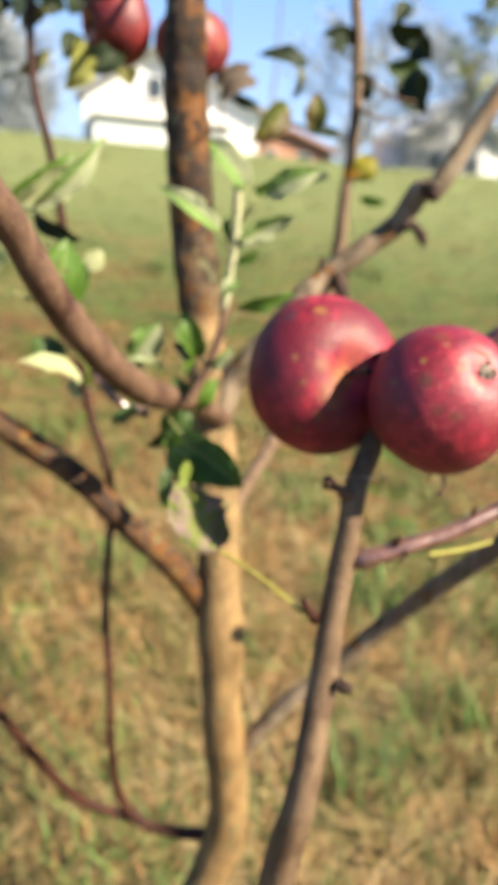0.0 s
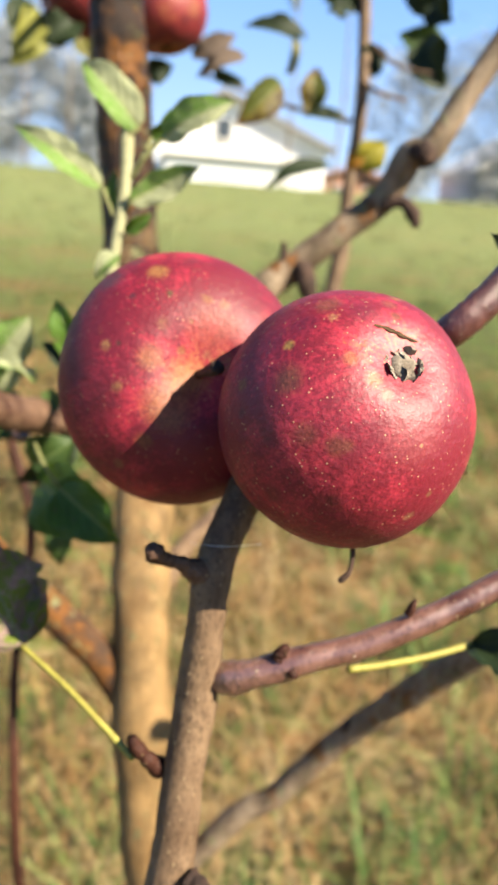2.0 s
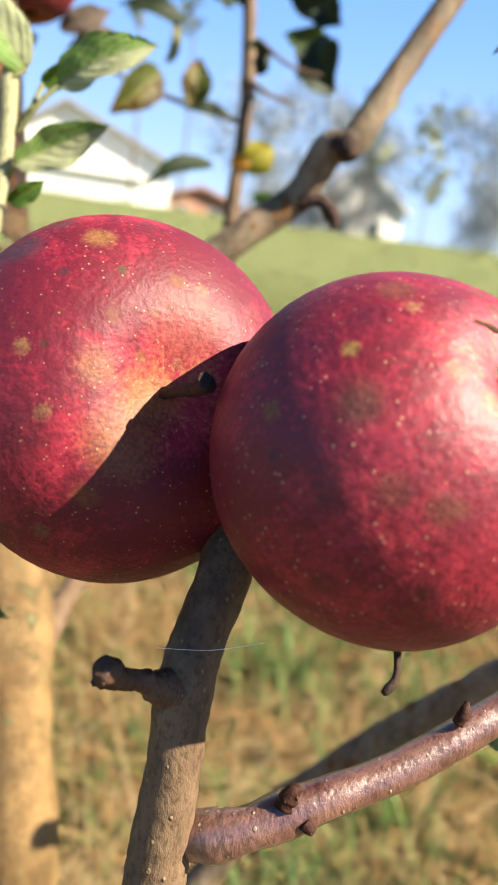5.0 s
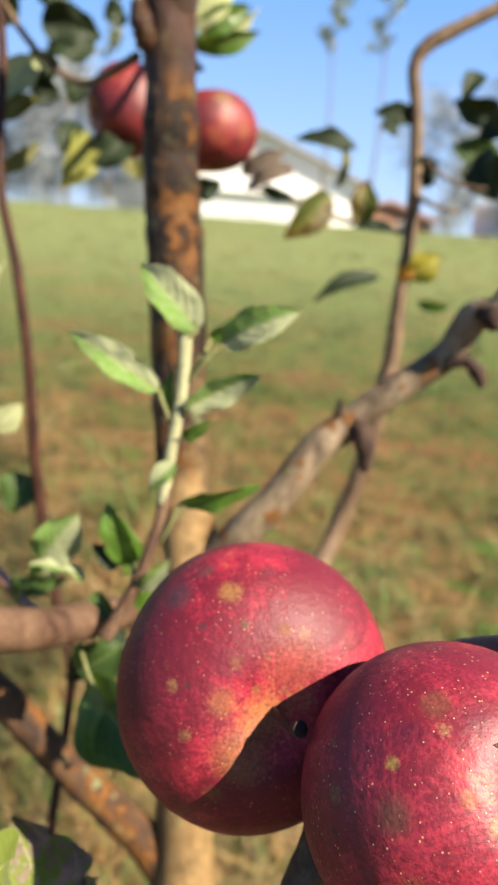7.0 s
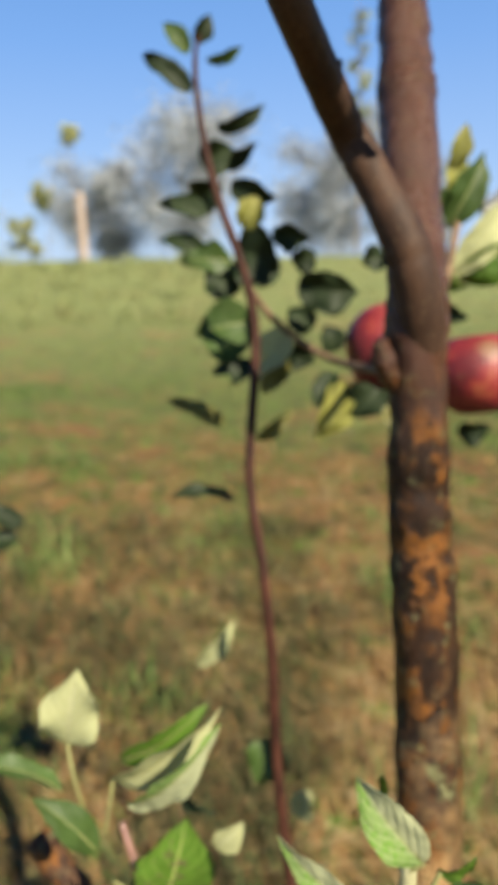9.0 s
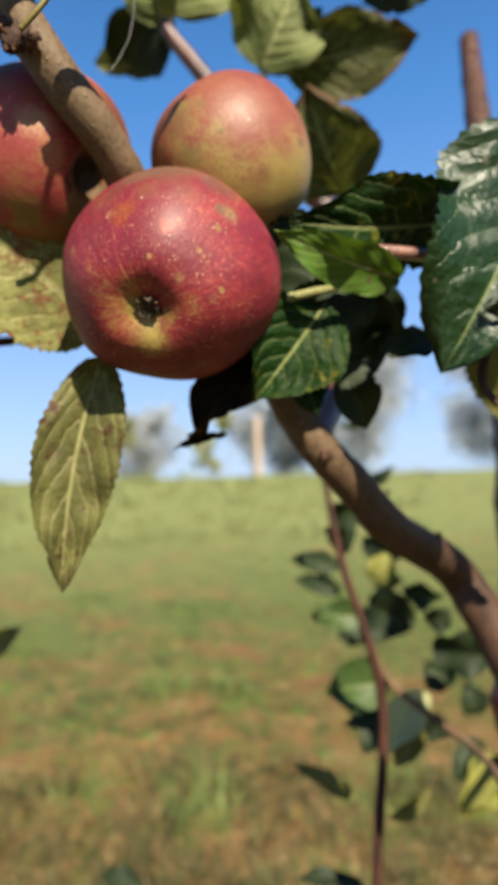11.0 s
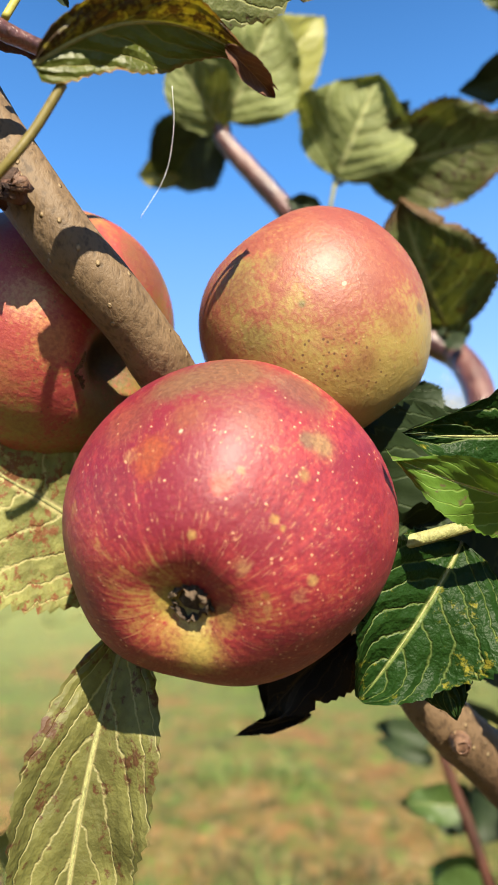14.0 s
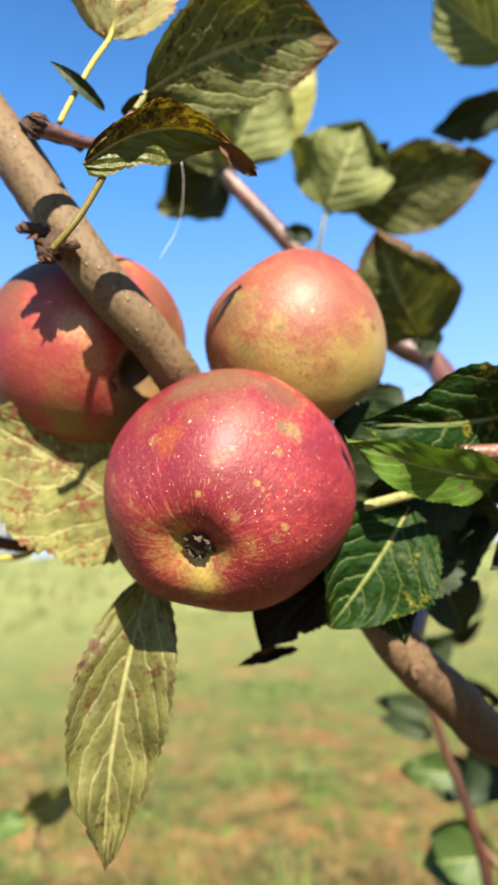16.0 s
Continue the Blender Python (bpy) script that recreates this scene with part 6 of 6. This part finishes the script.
limb("leaf_stalk", [(-0.297, 0.137, 1.682, 0.0013), (-0.282, 0.150, 1.682, 0.0013), (-0.272, 0.160, 1.683, 0.0012), (-0.268, 0.166, 1.687, 0.0010)], STALK, "", rough=0, seed=61)

# ---- the apples ----
def apple(centre, radius, eye_way, look_of, label, marks=(), cracks=(), blush_way=(0, 0, 0), squash=0.88, lobes=0.02, seed=0, stalk=0.02, sink=0.16, tuft=1.0, hollow=0.34, dry=CALYX_DARK):
    """An apple: turned body with stalk hollow and eye basin, dry sepals and the stalk; eye_way points from the middle to the eye."""
    thing = tagged(new("apple"), label, "apple", group="apples on the tree")
    up = -Vector(eye_way).normalized()
    thing.matrix_world = Matrix.Translation(centre) @ up.to_track_quat("Z", "Y").to_matrix().to_4x4()
    R = radius
    back = thing.matrix_world.to_3x3().inverted()
    bm = bmesh.new()
    nt, ns = 56, 72
    top, prev = None, None

    def at(t, w):
        s = math.sin(t)
        r = R * (abs(s) ** 0.92) * (1 + 0.055 * math.cos(t))
        z = R * squash * math.cos(t)
        z -= R * hollow * math.exp(-(r / (0.30 * R)) ** 2) if t < math.pi / 2 else 0
        z += R * sink * 1.7 * math.exp(-(r / (0.26 * R)) ** 2) if t > math.pi / 2 else 0
        k5 = 1 + lobes * math.cos(5 * w + seed) * (0.3 + max(0.0, -math.cos(t))) + 0.9 * lobes * math.cos(2 * w + seed * 2) + 0.6 * lobes * math.sin(3 * w + seed)
        z += R * lobes * 1.3 * math.cos(w + seed) * s
        return Vector((r * k5 * math.cos(w), r * k5 * math.sin(w), z))

    def on_skin(v):
        c = v.normalized()
        turn_at, lo, hi = math.atan2(c.y, c.x), 0.05, math.pi - 0.05
        for _ in range(30):
            mid_t = (lo + hi) / 2
            lo, hi = (mid_t, hi) if at(mid_t, turn_at).normalized().z > c.z else (lo, mid_t)
        return c * at(lo, turn_at).length

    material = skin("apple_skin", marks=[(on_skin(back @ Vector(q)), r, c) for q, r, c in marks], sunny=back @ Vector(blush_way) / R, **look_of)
    for i in range(nt + 1):
        t = math.pi * i / nt
        row = [bm.verts.new(at(t, 2 * math.pi * j / ns)) for j in range(ns if 0 < i < nt else 1)]
        if prev:
            for j in range(ns):
                j2 = (j + 1) % ns
                if len(prev) == 1:
                    bm.faces.new((prev[0], row[j], row[j2]))
                elif len(row) == 1:
                    bm.faces.new((prev[j], row[0], prev[j2]))
                else:
                    bm.faces.new((prev[j], row[j], row[j2], prev[j2]))
        prev = row
    part("skin", bm, material, thing)
    rng = random.Random(seed)
    zb = at(math.pi, 0).z
    for i in range(12):
        w = 2 * math.pi * i / 12 + rng.uniform(-0.3, 0.3)
        o = Vector((math.cos(w), math.sin(w), 0))
        s = Vector((-o.y, o.x, 0))
        lean, tall, yaw = rng.uniform(-0.11, 0.05), rng.uniform(0.09, 0.20) * min(1.0, sink / 0.16 + 0.1), rng.uniform(-0.06, 0.06)
        bm = bmesh.new()
        rows = []
        for q in range(7):
            v = q / 6
            c = o * R * tuft * (0.125 + lean * v * v) + Vector((0, 0, zb + R * 0.02 - R * tuft * tall * math.sin(v * 1.9))) + s * R * (yaw * v * v + 0.012 * rng.uniform(-1, 1))
            h = R * tuft * 0.050 * (1 - v) ** 0.7 + 0.0002
            rows.append([bm.verts.new(c - s * h), bm.verts.new(c - o * R * 0.02), bm.verts.new(c + s * h)])
        for q in range(6):
            for j in range(2):
                bm.faces.new((rows[q][j], rows[q][j + 1], rows[q + 1][j + 1], rows[q + 1][j]))
        part("sepal", bm, dry, thing, "dry grey-brown sepal")
    bm = bmesh.new()
    bmesh.ops.create_icosphere(bm, subdivisions=2, radius=R * 0.105 * tuft, matrix=Matrix.Translation((0, 0, zb + R * 0.015)) @ Matrix.Diagonal((1, 1, 0.5, 1)))
    for v in bm.verts:
        v.co += v.co.normalized() * R * 0.07 * noise.noise(v.co * 1100)
    part("eye", bm, dry, thing, "dry dark eye")
    if stalk:
        zt = at(0, 0).z
        bm = bmesh.new()
        tube(bm, [(0, 0, zt - 0.002, 0.0016), (0.0004, 0, zt + stalk * 0.4, 0.0014), (stalk * 0.1, 0, zt + stalk * 0.8, 0.0017), (stalk * 0.16, 0.001, zt + stalk, 0.0024)], 8, 0.1, seed)
        part("stalk", bm, BARK_DARK, thing, "short brown stalk")
    for a, b, wd in cracks:
        bm = bmesh.new()
        a, b = back @ Vector(a), back @ Vector(b)
        side = a.cross(b - a).normalized()
        rows = []
        for i in range(13):
            v = i / 12
            c = on_skin(a.lerp(b, v) + side * wd * 0.25 * math.sin(5 * v))
            c += c.normalized() * 0.00012
            h = wd * math.sin(math.pi * v) ** 0.6 * (0.7 + 0.3 * math.sin(23 * v)) + 0.00008
            rows.append([bm.verts.new(c - side * h), bm.verts.new(c * 1.006), bm.verts.new(c + side * h)])
        for i in range(12):
            for j in range(2):
                bm.faces.new((rows[i][j], rows[i][j + 1], rows[i + 1][j + 1], rows[i + 1][j]))
        part("crack", bm, CRUST, thing, "dry split in the skin")
    return thing


# The widest, pink mark beside the eye paints a soft highlight on the skin.
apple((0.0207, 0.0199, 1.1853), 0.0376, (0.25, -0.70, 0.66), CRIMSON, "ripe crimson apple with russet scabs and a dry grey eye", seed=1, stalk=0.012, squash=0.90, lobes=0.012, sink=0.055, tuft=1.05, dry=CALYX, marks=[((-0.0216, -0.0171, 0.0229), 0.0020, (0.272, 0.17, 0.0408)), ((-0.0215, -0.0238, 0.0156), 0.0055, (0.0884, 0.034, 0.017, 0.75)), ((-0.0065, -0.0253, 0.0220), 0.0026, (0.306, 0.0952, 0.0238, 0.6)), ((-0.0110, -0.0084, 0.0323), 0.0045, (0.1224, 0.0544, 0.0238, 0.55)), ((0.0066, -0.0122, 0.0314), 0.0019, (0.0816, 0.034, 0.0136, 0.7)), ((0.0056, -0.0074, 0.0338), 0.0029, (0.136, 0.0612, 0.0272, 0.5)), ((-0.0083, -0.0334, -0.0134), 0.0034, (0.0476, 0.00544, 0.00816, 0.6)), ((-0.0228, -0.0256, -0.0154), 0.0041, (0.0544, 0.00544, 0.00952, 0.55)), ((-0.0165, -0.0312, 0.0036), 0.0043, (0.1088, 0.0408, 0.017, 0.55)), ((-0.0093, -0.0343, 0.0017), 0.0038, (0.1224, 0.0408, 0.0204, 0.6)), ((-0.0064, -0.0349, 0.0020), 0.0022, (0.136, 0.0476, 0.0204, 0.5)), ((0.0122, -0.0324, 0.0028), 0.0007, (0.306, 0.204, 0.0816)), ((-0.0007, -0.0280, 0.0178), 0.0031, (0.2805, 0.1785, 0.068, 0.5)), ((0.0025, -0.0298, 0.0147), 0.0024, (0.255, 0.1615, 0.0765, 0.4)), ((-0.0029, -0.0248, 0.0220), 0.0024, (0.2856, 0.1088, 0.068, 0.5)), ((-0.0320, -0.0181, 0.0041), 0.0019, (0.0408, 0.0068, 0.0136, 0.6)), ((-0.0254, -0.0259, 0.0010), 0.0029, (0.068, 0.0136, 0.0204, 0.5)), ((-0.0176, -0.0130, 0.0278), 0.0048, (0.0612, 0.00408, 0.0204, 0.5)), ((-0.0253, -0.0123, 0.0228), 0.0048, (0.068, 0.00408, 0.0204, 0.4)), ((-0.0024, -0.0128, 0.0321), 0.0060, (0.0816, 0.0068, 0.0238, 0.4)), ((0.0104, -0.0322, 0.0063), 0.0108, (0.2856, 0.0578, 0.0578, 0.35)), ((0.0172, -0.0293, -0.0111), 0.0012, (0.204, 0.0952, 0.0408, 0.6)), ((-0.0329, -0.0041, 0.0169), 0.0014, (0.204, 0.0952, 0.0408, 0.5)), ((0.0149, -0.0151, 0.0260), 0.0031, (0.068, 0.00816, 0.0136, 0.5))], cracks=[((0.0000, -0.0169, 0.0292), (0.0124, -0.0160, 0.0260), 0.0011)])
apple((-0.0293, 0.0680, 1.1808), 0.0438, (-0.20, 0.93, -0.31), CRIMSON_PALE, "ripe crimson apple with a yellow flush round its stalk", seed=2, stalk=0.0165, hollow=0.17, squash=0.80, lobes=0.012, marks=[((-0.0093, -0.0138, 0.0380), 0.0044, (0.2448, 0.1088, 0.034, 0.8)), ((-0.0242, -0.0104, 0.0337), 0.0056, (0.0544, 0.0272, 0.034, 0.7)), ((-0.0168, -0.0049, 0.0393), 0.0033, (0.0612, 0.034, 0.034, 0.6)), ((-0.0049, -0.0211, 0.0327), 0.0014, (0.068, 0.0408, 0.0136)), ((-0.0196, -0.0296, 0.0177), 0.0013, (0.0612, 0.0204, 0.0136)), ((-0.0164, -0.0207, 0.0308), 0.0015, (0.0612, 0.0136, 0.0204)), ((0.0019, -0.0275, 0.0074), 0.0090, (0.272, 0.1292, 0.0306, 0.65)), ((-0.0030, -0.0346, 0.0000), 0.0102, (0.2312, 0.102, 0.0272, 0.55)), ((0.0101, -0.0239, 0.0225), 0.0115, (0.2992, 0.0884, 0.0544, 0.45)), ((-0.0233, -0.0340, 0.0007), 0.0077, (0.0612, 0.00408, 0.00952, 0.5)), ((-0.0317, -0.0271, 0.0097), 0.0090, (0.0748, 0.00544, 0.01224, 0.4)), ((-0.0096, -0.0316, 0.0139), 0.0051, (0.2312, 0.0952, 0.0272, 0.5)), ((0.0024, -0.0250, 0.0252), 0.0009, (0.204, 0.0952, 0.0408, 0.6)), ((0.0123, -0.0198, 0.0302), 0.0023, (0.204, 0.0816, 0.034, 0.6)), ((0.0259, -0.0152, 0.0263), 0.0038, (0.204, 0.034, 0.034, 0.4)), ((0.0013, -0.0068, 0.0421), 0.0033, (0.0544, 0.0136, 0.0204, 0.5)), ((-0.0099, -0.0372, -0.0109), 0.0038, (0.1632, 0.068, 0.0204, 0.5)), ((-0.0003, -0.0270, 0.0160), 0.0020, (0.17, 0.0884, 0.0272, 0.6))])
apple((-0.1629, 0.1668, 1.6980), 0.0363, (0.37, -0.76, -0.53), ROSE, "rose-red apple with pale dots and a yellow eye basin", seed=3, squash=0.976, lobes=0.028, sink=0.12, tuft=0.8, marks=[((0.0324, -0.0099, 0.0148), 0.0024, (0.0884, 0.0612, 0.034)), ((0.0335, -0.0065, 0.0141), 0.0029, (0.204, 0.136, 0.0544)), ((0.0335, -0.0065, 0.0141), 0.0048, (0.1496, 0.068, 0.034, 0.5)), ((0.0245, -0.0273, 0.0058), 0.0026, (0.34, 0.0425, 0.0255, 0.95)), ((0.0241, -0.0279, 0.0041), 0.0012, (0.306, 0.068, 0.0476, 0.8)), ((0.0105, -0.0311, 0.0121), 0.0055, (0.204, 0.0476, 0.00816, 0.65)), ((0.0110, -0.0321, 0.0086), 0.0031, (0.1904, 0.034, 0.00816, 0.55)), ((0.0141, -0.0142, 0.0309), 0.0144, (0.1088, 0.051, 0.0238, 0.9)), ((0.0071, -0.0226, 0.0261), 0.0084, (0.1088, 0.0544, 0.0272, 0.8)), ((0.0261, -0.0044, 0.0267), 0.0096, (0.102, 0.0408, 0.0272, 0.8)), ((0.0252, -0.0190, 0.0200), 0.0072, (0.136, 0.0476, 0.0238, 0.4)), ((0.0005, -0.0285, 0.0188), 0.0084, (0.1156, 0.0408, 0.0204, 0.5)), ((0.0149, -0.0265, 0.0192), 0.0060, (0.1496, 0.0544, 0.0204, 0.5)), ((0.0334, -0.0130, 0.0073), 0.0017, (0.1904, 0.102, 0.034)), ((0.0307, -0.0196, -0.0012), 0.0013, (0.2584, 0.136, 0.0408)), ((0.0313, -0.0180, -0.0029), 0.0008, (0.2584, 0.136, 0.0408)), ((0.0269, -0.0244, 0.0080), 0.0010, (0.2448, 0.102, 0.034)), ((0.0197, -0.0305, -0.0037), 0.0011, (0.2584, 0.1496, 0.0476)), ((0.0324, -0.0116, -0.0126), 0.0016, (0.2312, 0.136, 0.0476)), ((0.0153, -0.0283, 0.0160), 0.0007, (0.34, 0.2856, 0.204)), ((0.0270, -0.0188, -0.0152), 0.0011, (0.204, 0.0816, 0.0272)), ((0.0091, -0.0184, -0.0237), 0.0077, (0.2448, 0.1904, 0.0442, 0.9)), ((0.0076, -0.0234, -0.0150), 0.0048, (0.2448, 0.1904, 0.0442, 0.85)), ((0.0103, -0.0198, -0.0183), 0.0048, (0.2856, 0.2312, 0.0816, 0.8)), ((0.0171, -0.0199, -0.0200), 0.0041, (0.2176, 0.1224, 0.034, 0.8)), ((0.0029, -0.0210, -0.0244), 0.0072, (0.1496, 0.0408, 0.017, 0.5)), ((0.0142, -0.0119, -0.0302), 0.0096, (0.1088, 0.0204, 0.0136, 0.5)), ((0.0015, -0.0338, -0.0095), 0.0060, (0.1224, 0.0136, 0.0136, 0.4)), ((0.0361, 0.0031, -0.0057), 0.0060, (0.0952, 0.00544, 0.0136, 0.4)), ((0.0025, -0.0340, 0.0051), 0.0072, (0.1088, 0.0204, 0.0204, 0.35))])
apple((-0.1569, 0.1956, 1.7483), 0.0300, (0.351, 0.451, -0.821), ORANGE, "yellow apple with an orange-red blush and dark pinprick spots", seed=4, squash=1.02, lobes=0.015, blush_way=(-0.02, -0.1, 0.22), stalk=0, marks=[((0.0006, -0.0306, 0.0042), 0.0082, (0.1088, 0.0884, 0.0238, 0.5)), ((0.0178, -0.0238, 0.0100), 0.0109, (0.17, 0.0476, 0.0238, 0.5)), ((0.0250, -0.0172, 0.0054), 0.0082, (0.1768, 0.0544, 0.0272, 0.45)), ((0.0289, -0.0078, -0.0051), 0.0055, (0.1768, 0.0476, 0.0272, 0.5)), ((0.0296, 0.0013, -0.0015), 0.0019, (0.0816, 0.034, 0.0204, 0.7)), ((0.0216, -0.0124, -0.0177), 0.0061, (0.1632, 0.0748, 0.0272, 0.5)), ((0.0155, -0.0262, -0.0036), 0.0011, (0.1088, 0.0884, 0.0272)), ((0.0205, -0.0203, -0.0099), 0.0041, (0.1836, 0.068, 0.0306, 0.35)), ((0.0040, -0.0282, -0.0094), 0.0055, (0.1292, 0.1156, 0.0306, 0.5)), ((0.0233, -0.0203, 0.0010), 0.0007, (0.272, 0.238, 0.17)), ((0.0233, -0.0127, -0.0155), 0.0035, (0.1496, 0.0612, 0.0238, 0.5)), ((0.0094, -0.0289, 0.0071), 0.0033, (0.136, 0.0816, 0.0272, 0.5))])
# The last, nearly opaque olive mark paints the shade inside the stalk hollow.
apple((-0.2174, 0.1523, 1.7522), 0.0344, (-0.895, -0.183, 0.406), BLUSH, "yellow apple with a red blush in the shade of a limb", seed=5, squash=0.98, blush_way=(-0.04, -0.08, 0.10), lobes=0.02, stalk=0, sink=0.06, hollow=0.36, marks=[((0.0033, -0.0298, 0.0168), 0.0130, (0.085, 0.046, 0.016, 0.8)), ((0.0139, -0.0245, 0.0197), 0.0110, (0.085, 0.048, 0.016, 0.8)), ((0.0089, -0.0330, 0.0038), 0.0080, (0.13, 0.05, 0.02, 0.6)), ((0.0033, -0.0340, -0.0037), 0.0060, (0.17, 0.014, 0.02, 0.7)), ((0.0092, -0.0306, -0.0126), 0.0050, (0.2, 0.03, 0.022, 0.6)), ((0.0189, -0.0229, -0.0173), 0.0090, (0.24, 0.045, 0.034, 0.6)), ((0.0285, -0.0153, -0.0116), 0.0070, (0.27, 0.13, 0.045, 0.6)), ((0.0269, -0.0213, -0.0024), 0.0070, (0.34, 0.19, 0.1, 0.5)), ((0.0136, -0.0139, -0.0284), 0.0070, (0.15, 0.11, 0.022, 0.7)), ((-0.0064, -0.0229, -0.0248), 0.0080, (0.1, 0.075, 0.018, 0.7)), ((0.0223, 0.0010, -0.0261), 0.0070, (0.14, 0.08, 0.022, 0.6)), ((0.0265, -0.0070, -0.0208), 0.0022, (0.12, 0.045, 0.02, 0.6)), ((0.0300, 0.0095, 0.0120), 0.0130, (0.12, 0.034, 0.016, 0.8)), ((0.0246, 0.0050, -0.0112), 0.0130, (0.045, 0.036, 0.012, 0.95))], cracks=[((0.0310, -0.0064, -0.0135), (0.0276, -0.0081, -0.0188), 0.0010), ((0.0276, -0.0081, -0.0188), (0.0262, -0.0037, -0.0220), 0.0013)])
apple((-0.0850, 0.5860, 1.4120), 0.0418, (0.178, -0.128, -0.976), FAR_RED, "ripe red apple behind the trunk", seed=7, stalk=0, marks=[((0.0099, -0.0298, 0.0250), 0.012, (0.1768, 0.0884, 0.0408)), ((0.0312, -0.0253, -0.0003), 0.01, (0.2312, 0.068, 0.0272))])
apple((-0.1700, 0.6060, 1.4280), 0.0425, (-0.875, -0.441, -0.202), FAR_RED, "ripe red apple in shade behind the trunk", seed=8)


# ---- drops of dew and silk ----
def drop(x, y, z, r, label):
    """A hanging drop of water."""
    thing = tagged(new("water_drop"), label, "drop")
    thing.location = (x, y, z)
    bm = bmesh.new()
    bmesh.ops.create_icosphere(bm, subdivisions=3, radius=r)
    for v in bm.verts:
        v.co.z *= 1.15 if v.co.z > 0 else 0.95
    part("water", bm, WATER, thing)


drop(-0.1532, 0.2253, 1.7290, 0.0021, "clear water drop hanging under a yellow apple")
drop(-0.2241, 0.3074, 1.9424, 0.0016, "clear water drop hanging from the rim of a leaf")
